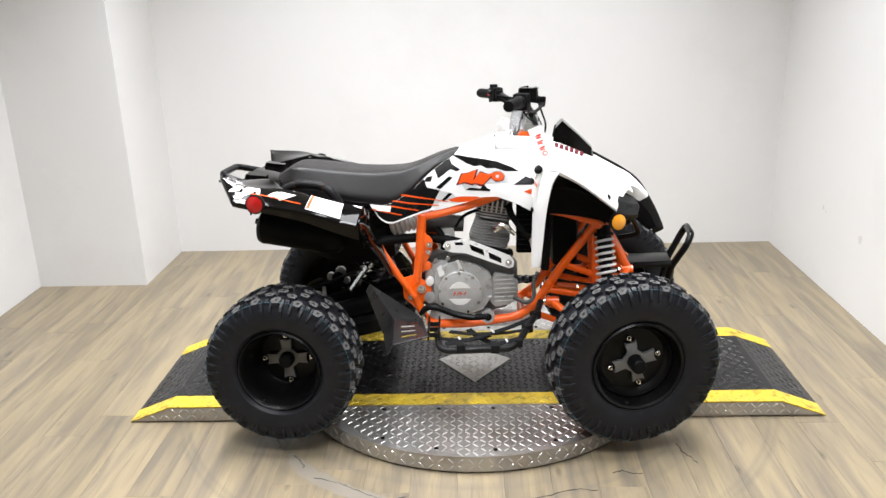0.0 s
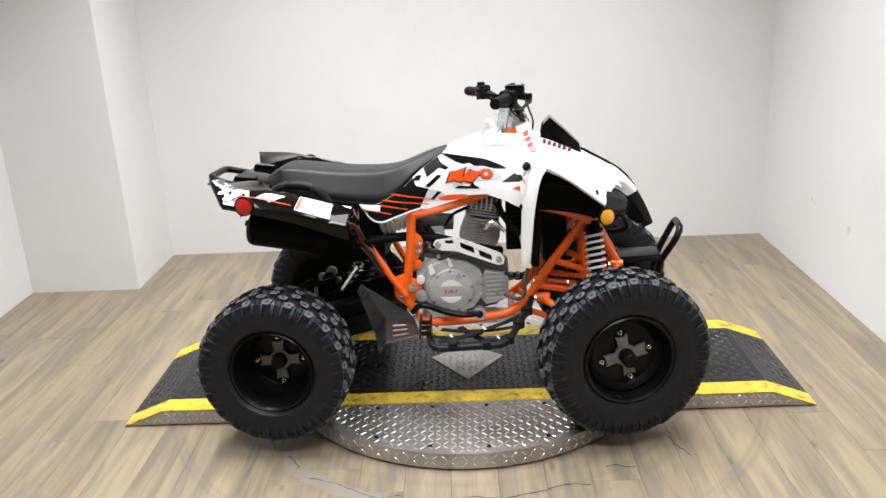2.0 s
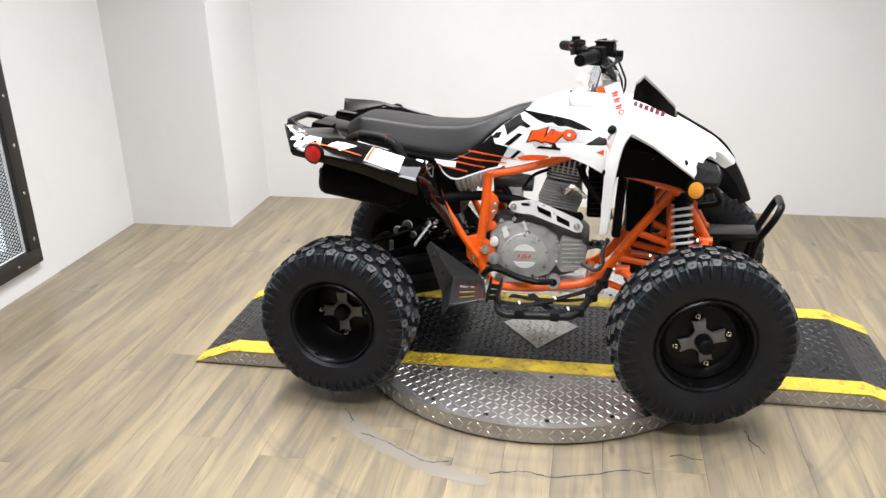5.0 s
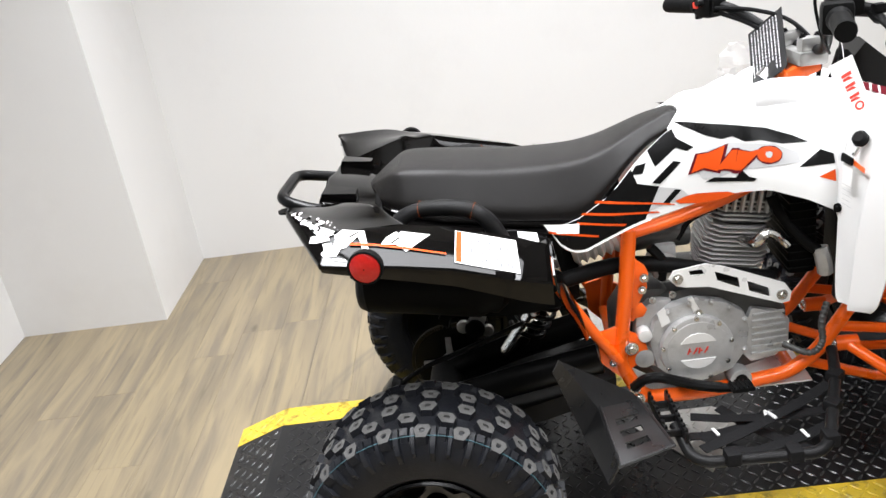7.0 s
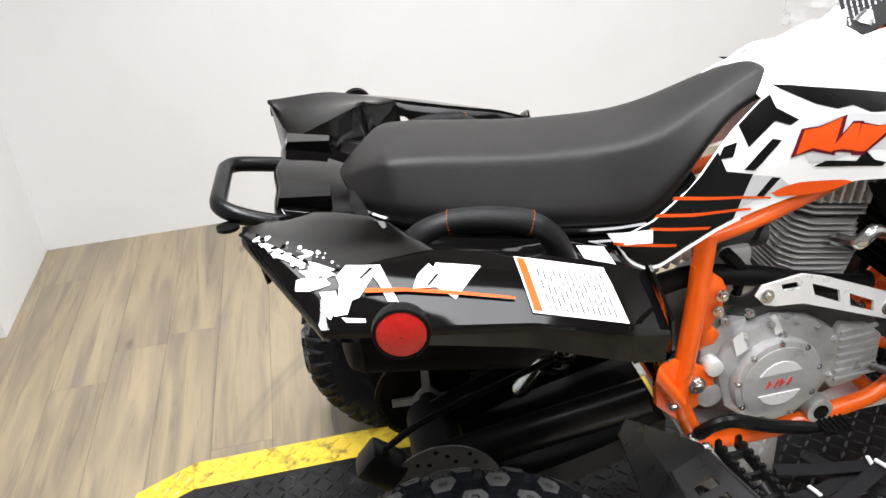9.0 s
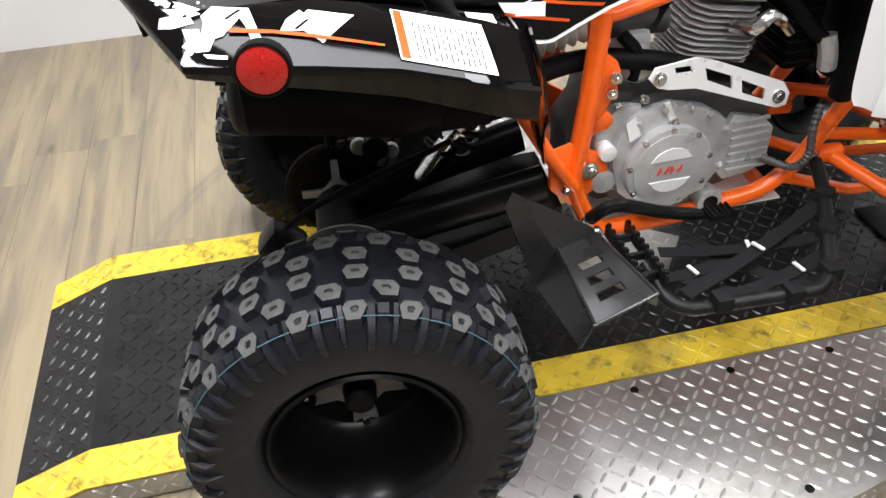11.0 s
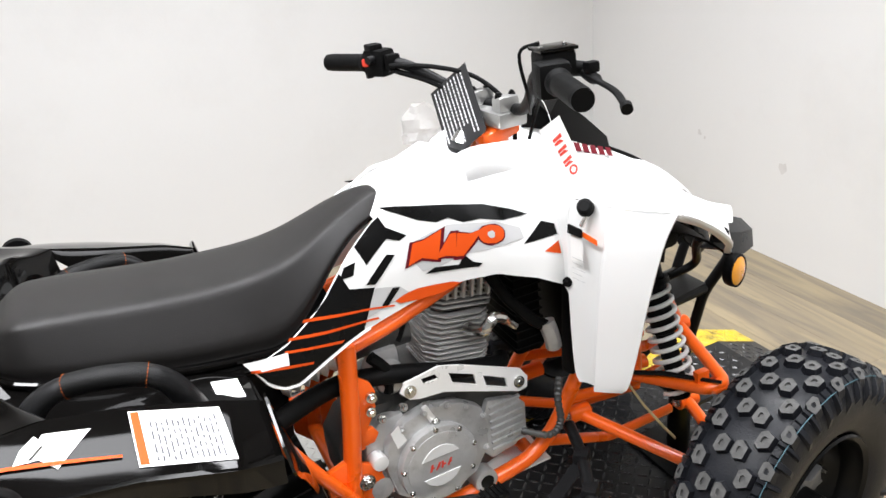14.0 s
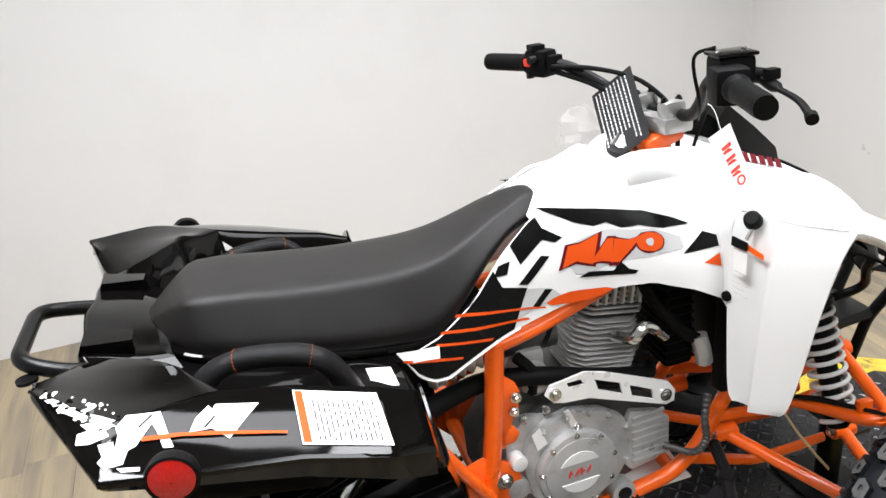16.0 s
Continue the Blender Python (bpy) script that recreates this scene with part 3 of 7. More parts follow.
# wheels ------------------------------------------------------------------
def tread(R, w, rows, seed, knob=0.017):
    """Tyre carcass with staggered tread blocks and shoulder lugs."""
    g = Geo()
    h = w / 2
    prof = [(R * 0.545, -h * 0.80), (R * 0.60, -h * 0.93), (R * 0.72, -h * 1.0), (R * 0.83, -h * 0.985), (R * 0.905, -h * 0.90), (R * 0.945, -h * 0.70),
            (R * 0.962, -h * 0.4), (R * 0.968, 0)]
    prof = prof + [(r, -y) for r, y in prof[-2::-1]]
    lathe(prof, 72, g)
    lugs = Geo()

    def surf(y):
        q = min(1.0, abs(y) / h)
        return R * (0.968 - 0.022 * q ** 2 - 0.05 * max(0, q - 0.7) ** 1.5 * 6)

    rng = random.Random(seed)

    knobs = {}

    def block(a, y, la, lw, top, lift, skew=0.0, hexa=True):
        """One raised block at angle a and offset y; la along the turn, lw across."""
        turn, a = a, 0.0
        if (y, la) in knobs:
            knobs[(y, la)][1].append(turn)
            return
        g = Geo()
        knobs[(y, la)] = (g, [turn])
        outline = [(-0.5, 0.12), (-0.32, 0.5), (0.32, 0.5), (0.5, 0.12), (0.3, -0.5), (-0.3, -0.5)] if hexa else [(-0.5, 0.5), (0.5, 0.5), (0.5, -0.5), (-0.5, -0.5)]
        base, cap = [], []
        for u, v in outline:
            yy = y + v * lw
            aa = a + (u * la + skew * v * lw) / R
            r0 = surf(yy) - 0.006
            r1 = surf(yy) + lift
            s = 0.80
            ys, as_ = y + v * lw * s, a + (u * la * s + skew * v * lw * s) / R
            base.append((r0 * math.cos(aa), yy, r0 * math.sin(aa)))
            cap.append((r1 * math.cos(as_), ys, r1 * math.sin(as_)))
        k = len(outline)
        rim = [[j, (j + 1) % k, k + (j + 1) % k, k + j] for j in range(k)]
        g.add(base + cap, rim, 0)
        # top ring and a shallow dimple
        c = Vector((0, 0, 0))
        for p in cap:
            c += Vector(p) / k
        inner = [c + (Vector(p) - c) * 0.36 for p in cap]
        low = [p - Vector((p.x, 0, p.z)).normalized() * lift * 0.42 for p in inner]
        g.add(cap + inner, [[j, (j + 1) % k, k + (j + 1) % k, k + j] for j in range(k)], 1)
        g.add(inner + low, [[j, (j + 1) % k, k + (j + 1) % k, k + j] for j in range(k)] + [list(range(k, 2 * k))], 1)

    for k in range(rows):
        a = 2 * math.pi * k / rows
        step = 2 * math.pi / rows
        sz = R * step
        for sgn in (-1, 1):
            block(a + rng.uniform(-0.01, 0.01), sgn * h * 0.19, sz * 0.58, h * 0.34, 0, 0.012, 0.1 * sgn)
            block(a + step / 2, sgn * h * 0.51, sz * 0.60, h * 0.34, 0, 0.012, -0.15 * sgn)
            block(a + 0.1 * step, sgn * h * 0.81, sz * 0.54, h * 0.27, 0, 0.010, 0.2 * sgn)
        # shoulder lugs: L-shaped bars that run down the sidewall
        for sgn in (-1, 1):
            for off, wdt, r_in in ((0.0, 0.60, 0.765), (0.5, 0.46, 0.80)):
                aa, da = a + off * step, step * wdt / 2
                line = [(r_in, 0.996), (0.84, 0.978), (0.872, 0.942), (0.905, 0.90), (0.930, 0.80), (0.948, 0.68)]
                for a0, a1, part_ in ((aa - da, aa - da * 0.25, line), (aa - da * 0.25, aa + da, line[3:])):
                    vs = []
                    for j, (q, yh) in enumerate(part_):
                        up = 0.0005 if j == 0 else 0.0075
                        for ang, lift in ((a0, -0.002), (a0 + 0.012, up), (a1 - 0.012, up), (a1, -0.002)):
                            rr_ = R * q + lift * (0.3 + 0.9 * max(0, (q - 0.87) / 0.08))
                            vs.append((rr_ * math.cos(ang), sgn * (h * yh + lift * (1.0 if q < 0.9 else 0.6)), rr_ * math.sin(ang)))
                    fs = []
                    for j in range(len(part_) - 1):
                        fs += [[4 * j + k_, 4 * j + k_ + 1, 4 * j + 5 + k_, 4 * j + 4 + k_] for k_ in range(3)]
                    n_ = 4 * (len(part_) - 1)
                    lugs.add(vs, fs + [[0, 1, 2, 3], [n_ + 3, n_ + 2, n_ + 1, n_]], 0)
    return g, lugs, knobs


def wheel(m, R, w, rr, front, seed, label, outer=-1):
    """A whole wheel about the y axis, outer face towards -y (or +y for outer=1)."""
    flip = Matrix.Identity(4) if outer < 0 else Matrix.Rotation(math.pi, 4, "Z")
    m = m @ flip
    deep_ = -w * 0.05 if front else w * 0.21
    hub_ob = lathe([(0.0, deep_ + 0.006), (0.045, deep_ + 0.006), (0.05, deep_ + 0.010), (0.05, w * 0.34), (0.0, w * 0.34)], 24).put("wheel", STEELBLACK, atv, label, m=m)
    carcass, lugs, knobs = tread(R, w, 24 if front else 22, seed)
    carcass.put("tyre", RUBBER, hub_ob, "black knobbly rubber tyre", 30, m=m)
    lugs.put("shoulder_lug", RUBBER, hub_ob, "", 30, m=m)["kind"] = "stuff"
    if outer < 0:
        for geo, turns in knobs.values():
            first = geo.put("tread_block", RUBBER, hub_ob, "", 30, [RUBBER, KNOB])
            back = first.matrix_parent_inverse.copy()
            for k, turn in enumerate(turns):
                ob = first if k == 0 else new("tread_block", first.data)
                ob.parent, ob.matrix_parent_inverse = hub_ob, back
                ob.matrix_basis = m @ Matrix.Rotation(-turn, 4, "Y")
    else:
        rest = Geo()
        for geo, turns in knobs.values():
            for turn in turns:
                q = Matrix.Rotation(-turn, 4, "Y")
                o = len(rest.v)
                rest.v += [q @ p for p in geo.v]
                rest.f += [[a + o for a in f] for f in geo.f]
                rest.i += geo.i
        rest.put("tread_block", RUBBER, hub_ob, "", 30, [RUBBER, KNOB], m=m)["kind"] = "stuff"
    # blue mould line round the tread shoulder
    g = Geo()
    ring = [((R * 0.918 + 0.0085) * math.cos(a), -w * 0.437, (R * 0.918 + 0.0085) * math.sin(a)) for a in [2 * math.pi * k / 64 for k in range(64)]]
    tube(ring, 0.0010, 5, True, g)
    g.put("mould_line", CORD, hub_ob, m=m)
    h = w / 2
    d = h * 0.80
    deep = deep_
    prof = [(rr * 1.0, -d), (rr * 1.03, -d - 0.006), (rr * 1.0, -d - 0.010), (rr * 0.95, -d - 0.004), (rr * 0.93, -d + 0.012), (rr * 0.90, -d + 0.020), (rr * 0.885, -d + 0.04),
            (rr * 0.84, (deep - d) / 2 + 0.004), (rr * 0.80, deep - 0.012), (rr * 0.72, deep), (rr * 0.45, deep - 0.004), (rr * 0.25, deep - 0.004), (0.0, deep - 0.004),
            (0.0, deep + 0.004), (rr * 0.45, deep + 0.004), (rr * 0.84, deep + 0.016), (rr * 0.90, d - 0.02), (rr * 1.03, d), (rr * 1.0, d + 0.006), (rr * 0.97, d)]
    lathe(prof, 64, closed=False).put("rim", STEELBLACK, hub_ob, "deep black steel rim", 40, m=m)
    # hub flange with four arms, studs and cap
    g = Geo()
    arm = []
    for k in range(4):
        for da, r in ((-0.44, 0.040), (-0.27, 0.078), (-0.14, 0.070), (0.14, 0.070), (0.27, 0.078), (0.44, 0.040)):
            a = math.pi / 2 * k + 0.55 + da
            arm.append((r * math.cos(a), r * math.sin(a)))
    slab(arm, 0.014, Matrix(((1, 0, 0, 0), (0, 0, 1, deep - 0.022), (0, 1, 0, 0), (0, 0, 0, 1))), g, bevel=0.002)
    g.put("hub_flange", HUB, hub_ob, "grey four-arm hub", m=m)
    for k in range(4):
        a = math.pi / 2 * k + 0.55
        p = Vector((0.084 * math.cos(a), deep - 0.004, 0.084 * math.sin(a)))
        g = tube([p, p + Vector((0, -0.010, 0))], 0.0085, 6)
        tube([p + Vector((0, -0.010, 0)), p + Vector((0, -0.022, 0))], [0.006, 0.004], 10, geo=g)
        g.put("wheel_nut", CHROME, hub_ob, m=m)
    ln = 0.055 if front else 0.035
    lathe([(0.0, deep - 0.02 - ln), (0.020, deep - 0.02 - ln), (0.025, deep - 0.014 - ln), (0.027, deep - 0.02), (0.027, deep)], 18).put("axle_cap", BLACK, hub_ob, m=m)
    g = Geo()
    tube([(0.0, -h * 0.78, -rr * 0.9), (0, -h * 0.95, -rr * 0.86)], 0.004, 8, geo=g)
    g.put("valve", RUBBER, hub_ob, m=m)
    return hub_ob


FWX, FWY, FWZ, RWX, RWY, RWZ = 0.683, 0.433, 0.292, -0.512, 0.455, 0.268
FR, FW_, RR, RW_ = 0.288, 0.172, 0.264, 0.215
steer = pose(0, 0, 0, 2, 0, 12.5)
steer2 = pose(0, 0, 0, -2, 0, 12.5)
wheel(Matrix.Translation((FWX, -FWY, FWZ)) @ steer @ Matrix.Rotation(0.3, 4, "Y"), FR, FW_, 0.152, True, 1, "front wheel with black knobbly tyre, turned slightly")
wheel(Matrix.Translation((FWX, FWY, FWZ)) @ steer2, FR, FW_, 0.152, True, 2, "front wheel with black knobbly tyre, turned slightly", 1)
wheel(Matrix.Translation((RWX, -RWY, RWZ)) @ Matrix.Rotation(0.5, 4, "Y"), RR, RW_, 0.140, False, 3, "wide rear wheel with black knobbly tyre")
wheel(Matrix.Translation((RWX, RWY, RWZ)), RR, RW_, 0.140, False, 4, "wide rear wheel with black knobbly tyre", 1)


SKEW["on"] = False


# seat ---------------------------------------------------------------------
def seat():
    """Flat-topped saddle: a crease runs along each side and meets at the raised nose."""
    rows = []
    #      x      top    low    crease half width, base half width
    for x, zt, zl, wc, wb in ((-0.622, 0.846, 0.832, 0.020, 0.030), (-0.606, 0.858, 0.826, 0.038, 0.062), (-0.578, 0.877, 0.818, 0.066, 0.098), (-0.545, 0.893, 0.811, 0.094, 0.122),
                              (-0.505, 0.894, 0.803, 0.100, 0.132), (-0.450, 0.889, 0.793, 0.101, 0.137), (-0.386, 0.882, 0.784, 0.101, 0.140), (-0.300, 0.874, 0.770, 0.100, 0.141), (-0.220, 0.872, 0.762, 0.098, 0.140),
                              (-0.165, 0.874, 0.758, 0.094, 0.135), (-0.125, 0.880, 0.777, 0.088, 0.128), (-0.085, 0.892, 0.812, 0.077, 0.114), (-0.040, 0.911, 0.858, 0.063, 0.096), (0.000, 0.928, 0.888, 0.052, 0.079),
                              (0.035, 0.940, 0.902, 0.041, 0.065), (0.060, 0.946, 0.907, 0.032, 0.054), (0.076, 0.944, 0.910, 0.026, 0.046), (0.087, 0.936, 0.911, 0.019, 0.036), (0.092, 0.924, 0.913, 0.010, 0.022)):
        d = zt - zl
        half = [(0.55 * wc, zt - 0.0005), (0.90 * wc, zt - 0.003), (wc + 0.04 * (wb - wc), zt - 0.05 * d - 0.003), (wc + 0.22 * (wb - wc), zt - 0.16 * d - 0.003), (wc + 0.72 * (wb - wc), zt - 0.56 * d), (wb, zl + 0.20 * d), (wb - 0.002, zl + 0.03 * d), (wb * 0.90, zl - 0.004)]
        rows.append([(x, 0, zt)] + [(x, -y, z) for y, z in half] + [(x, 0, zl - 0.004)] + [(x, y, z) for y, z in half[::-1]])
    return loft(rows, 4, 2, True)


seat().put("seat", VINYL, atv, "long dark grey vinyl seat", 50)
# dark pan and the thin rails below the seat
loft([[(x, -w, z), (x, -w * 0.9, z - 0.05), (x, w * 0.9, z - 0.05), (x, w, z)] for x, w, z in ((-0.61, 0.06, 0.832), (-0.54, 0.115, 0.812), (-0.42, 0.132, 0.790), (-0.28, 0.134, 0.766), (-0.16, 0.125, 0.756), (-0.06, 0.09, 0.80))], 3, 2, True).put("seat_pan", BLACK, atv)
for dz, dy, r in ((-0.009, 0.006, 0.006), (-0.026, 0.012, 0.0055)):
    run = spline([(-0.628, 0.0, 0.836), (-0.612, -0.060, 0.832), (-0.580, -0.102, 0.824), (-0.540, -0.125, 0.815), (-0.450, -0.141, 0.797), (-0.386, -0.144, 0.787), (-0.300, -0.146, 0.772), (-0.220, -0.143, 0.763), (-0.16, -0.136, 0.760)], 5)
    for s in (1, -1):
        tube([(p.x, (p.y - dy) * s, p.z + dz) for p in run], r, 8).put("seat_rail", GLOSS, atv)


SKEW["on"] = True


# tank cover and side panels -------------------------------------------------
def lerp_line(line, x):
    if x <= line[0][0]:
        return line[0][1]
    for (a, b), (c, d) in zip(line, line[1:]):
        if x <= c:
            return b + (d - b) * (x - a) / (c - a)
    return line[-1][1]


PANEL = [(-0.24, 0.150), (-0.10, 0.130), (0.0, 0.118), (0.08, 0.122), (0.15, 0.155), (0.21, 0.197), (0.28, 0.205), (0.34, 0.205)]


def side_y(x, z):
    """Half width of the white side panels at a place."""
    base = sum(lerp_line(PANEL, x + 0.012 * k) for k in (-2, -1, 0, 1, 2)) / 5
    tuck = 0.06 + 0.05 * max(0, min(1, (x - 0.1) / 0.15))
    return base - tuck * max(0, (z - 0.80) / 0.2) ** 1.4 + 0.018 * max(0, (0.80 - z) / 0.1)


TOP = [(-0.235, 0.758), (-0.17, 0.772), (-0.10, 0.808), (-0.065, 0.842), (-0.03, 0.873), (0.03, 0.916), (0.07, 0.936), (0.115, 0.962), (0.20, 0.994), (0.27, 1.010), (0.33, 1.000), (0.40, 0.985)]
LOW = [(-0.235, 0.753), (-0.215, 0.7185), (-0.19, 0.7025), (-0.165, 0.700), (-0.12, 0.715), (-0.06, 0.734), (0.0, 0.747), (0.048, 0.758), (0.107, 0.774), (0.157, 0.791), (0.209, 0.799), (0.28, 0.774), (0.34, 0.742)]


def side_panel():
    g = Geo()
    n, k = 44, 12
    verts = []
    for i in range(n + 1):
        x = -0.235 + 0.583 * i / n
        lo, hi = lerp_line(LOW, x), min(lerp_line(TOP, x), 0.955)
        for j in range(k + 1):
            z = lo + (hi - lo) * j / k
            verts.append((x, -side_y(x, z) - 0.004 * math.sin(math.pi * j / k), z))
    faces = [[i * (k + 1) + j, i * (k + 1) + j + 1, (i + 1) * (k + 1) + j + 1, (i + 1) * (k + 1) + j] for i in range(n) for j in range(k)]
    g.add(verts, faces)
    return thick(g, 0.004)


both(side_panel, "side_panel", WHITE, "white plastic side panel with black, grey and orange graphics", sharp=30)


def panel_edge():
    return tube([(x, -side_y(x, lerp_line(LOW, x)) - 0.001, lerp_line(LOW, x)) for x in [-0.234 + 0.008 * k for k in range(28)]], 0.0022, 6)


both(panel_edge, "panel_edge", WHITE)


def tank_top():
    rows = []
    for x, zt in ((0.045, 0.925), (0.08, 0.946), (0.12, 0.963), (0.17, 0.984), (0.205, 0.995)):
        yb = side_y(x, min(zt, 0.955) - 0.005)
        w = yb + 0.003
        z0 = min(zt, 0.955) - 0.02
        rows.append([(x, -w, z0), (x, -w * 0.93, z0 + (zt - z0) * 0.45), (x, -w * 0.72, zt - 0.014), (x, -w * 0.35, zt - 0.003), (x, 0, zt), (x, w * 0.35, zt - 0.003), (x, w * 0.72, zt - 0.014), (x, w * 0.93, z0 + (zt - z0) * 0.45), (x, w, z0)])
    return thick(loft(rows, 4, 3), 0.004)


tank_top().put("tank_cover", WHITE, atv, "glossy white tank cover", 40)


lab = Matrix.Translation((0.122, -0.078, 0.9745)) @ pose(0, 0, 0, 14, -14, -58)
g = Geo()
for k, (w_, h_) in enumerate(((0.040, 0.0010), (0.034, 0.0008), (0.037, 0.0008), (0.030, 0.0008))):
    slab([(-w_ / 2, -h_ / 2), (w_ / 2, -h_ / 2), (w_ / 2, h_ / 2), (-w_ / 2, h_ / 2)], 0.0004, lab @ Matrix.Translation((0, 0.012 - 0.008 * k, 0)), g)
g.put("tank_print", TAGRED, atv, "faint red print on the tank cover")


# front bodywork: hood and fenders; it stands a little lower and shorter than drawn
SKEW["front"] = True
def hood():
    rows = []
    #  x, centre z, then (y, z) of the inner rim, shoulder, flare, top and edge
    for x, zc, r, s, m_, o, t, e in ((0.195, 0.980, (0.022, 0.980), (0.044, 0.974), (0.060, 0.960), (0.070, 0.950), (0.075, 0.943), (0.079, 0.936)),
                                     (0.235, 0.972, (0.045, 0.974), (0.068, 1.001), (0.074, 0.988), (0.080, 0.972), (0.083, 0.958), (0.084, 0.944)),
                                     (0.285, 0.965, (0.058, 0.968), (0.084, 1.008), (0.095, 0.990), (0.106, 0.972), (0.111, 0.956), (0.113, 0.938)),
                                     (0.330, 0.965, (0.066, 0.968), (0.092, 1.006), (0.120, 0.984), (0.138, 0.966), (0.148, 0.945), (0.151, 0.920)),
                                     (0.348, 0.967, (0.067, 0.971), (0.094, 1.002), (0.140, 0.974), (0.185, 0.950), (0.215, 0.936), (0.240, 0.920)),
                                     (0.365, 0.970, (0.068, 0.974), (0.096, 0.997), (0.155, 0.964), (0.225, 0.942), (0.300, 0.934), (0.345, 0.926)),
                                     (0.395, 0.985, (0.066, 0.987), (0.098, 0.986), (0.168, 0.957), (0.270, 0.944), (0.395, 0.945), (0.440, 0.937)),
                                     (0.460, 0.975, (0.050, 0.974), (0.095, 0.968), (0.175, 0.944), (0.285, 0.927), (0.392, 0.925), (0.440, 0.903)),
                                     (0.540, 0.940, (0.050, 0.939), (0.090, 0.934), (0.175, 0.914), (0.270, 0.898), (0.362, 0.889), (0.418, 0.847)),
                                     (0.595, 0.917, (0.045, 0.916), (0.085, 0.910), (0.165, 0.892), (0.250, 0.876), (0.327, 0.864), (0.370, 0.804))):
        half = [e, t, o, m_, s, r]
        rows.append([(x, -y, z) for y, z in half] + [(x, 0, zc)] + [(x, y, z) for y, z in half[::-1]])
    half = [(0.612, 0.356, 0.788), (0.655, 0.316, 0.848), (0.690, 0.250, 0.828), (0.705, 0.150, 0.822), (0.702, 0.082, 0.850), (0.700, 0.045, 0.860)]
    rows.append([(x, -y, z) for x, y, z in half] + [(0.700, 0, 0.862)] + [(x, y, z) for x, y, z in half[::-1]])
    return thick(loft(rows, 4, 4), 0.004)


hood().put("front_fender", WHITE, atv, "white one-piece front fender and hood", 40)
# dark well round the steering stem
thick(loft([[(x, y, z) for y in (-0.050, -0.03, 0.0, 0.03, 0.050)] for x, z in ((0.245, 0.977), (0.27, 0.974), (0.32, 0.972), (0.362, 0.978))], 2, 2), 0.003).put("stem_well", BLACK, atv)


# beak at the front of the hood, black below
def beak(line):
    rows = []
    for x, z, w in line:
        sag = max(0.0, w - 0.06)
        half = [(x - 0.035, w + 0.012, z - 0.02 - 0.45 * sag), (x, w, z - 0.004 - 0.35 * sag), (x + 0.004, w * 0.5, z - 0.10 * sag)]
        rows.append([(a, -b, c) for a, b, c in half] + [(x + 0.005, 0, z + 0.001)] + half[::-1])
    return thick(loft(rows, 4, 3), 0.004)


beak(((0.690, 0.868, 0.150), (0.72, 0.848, 0.118), (0.755, 0.815, 0.084), (0.785, 0.780, 0.061))).put("nose_cover", WHITE, atv, "white nose strip with a black border", 40)
beak(((0.783, 0.784, 0.062), (0.806, 0.745, 0.056), (0.828, 0.700, 0.048), (0.842, 0.668, 0.040), (0.848, 0.652, 0.034))).put("nose_tip", GLOSS, atv, "glossy black nose tip", 40)
tube(spline([(0.50, 0.075, 0.962), (0.60, 0.072, 0.917), (0.70, 0.068, 0.864), (0.755, 0.066, 0.822), (0.79, 0.060, 0.775)], 5), 0.005, 8).put("nose_border", BLACK, atv)


def nose_side():
    g = Geo()
    rows = [[(0.655, -0.080, 0.832), (0.655, -0.15, 0.812), (0.650, -0.230, 0.785)],
            [(0.695, -0.076, 0.806), (0.690, -0.14, 0.785), (0.672, -0.205, 0.762)],
            [(0.750, -0.066, 0.770), (0.735, -0.11, 0.745), (0.70, -0.150, 0.728)],
            [(0.795, -0.058, 0.715), (0.775, -0.085, 0.695), (0.745, -0.105, 0.690)],
            [(0.822, -0.045, 0.668), (0.805, -0.065, 0.656), (0.785, -0.075, 0.655)]]
    return thick(loft(rows, 4, 4, geo=g), 0.004)


both(nose_side, "nose_grille", COOLER, "matt black front nose panel", sharp=30)


# black corner caps with amber reflectors
def cap():
    rows = [[(0.597, -0.330, 0.855), (0.642, -0.324, 0.838), (0.684, -0.312, 0.820), (0.708, -0.205, 0.796)],
            [(0.606, -0.346, 0.822), (0.648, -0.346, 0.812), (0.692, -0.332, 0.802), (0.724, -0.212, 0.768)],
            [(0.614, -0.356, 0.780), (0.650, -0.354, 0.772), (0.692, -0.336, 0.768), (0.718, -0.204, 0.726)],
            [(0.616, -0.342, 0.768), (0.648, -0.338, 0.758), (0.684, -0.318, 0.750), (0.702, -0.192, 0.715)]]
    return thick(loft(rows, 1, 1), 0.004)


both(cap, "fender_cap", SMOKE, "matt black fender corner cap", sharp=18)


def reflector(p, axis, r, mat, name, label):
    a, p = Vector(axis).normalized(), Vector(p)
    q = a.to_track_quat("Y", "Z").to_matrix().to_4x4()
    ring = lathe([(r * 0.2, -0.012), (r, -0.012), (r * 1.06, -0.004), (r * 1.04, 0.006), (r * 0.94, 0.007), (r * 0.93, 0.002)], 32)
    ob = ring.put(name, BLACK, atv, label, m=Matrix.Translation(p) @ q)
    lathe([(r * 0.95, 0.000), (r * 0.9, 0.006), (r * 0.6, 0.010), (r * 0.3, 0.0115), (0.001, 0.012)], 32).put("lens", mat, ob, m=Matrix.Translation(p) @ q)
    return ob


for s in (-1, 1):
    SKEW["on"] = True
    reflector((0.618, s * 0.362, 0.750), (0.25, s, 0.02), 0.030, AMBER, "amber_reflector", "round amber reflector")
    SKEW["on"] = False
    reflector((-0.563 if s < 0 else -0.576, s * 0.490, 0.838 if s < 0 else 0.818), (-0.10, s, 0.0), 0.031, RED, "red_reflector", "round red reflector")


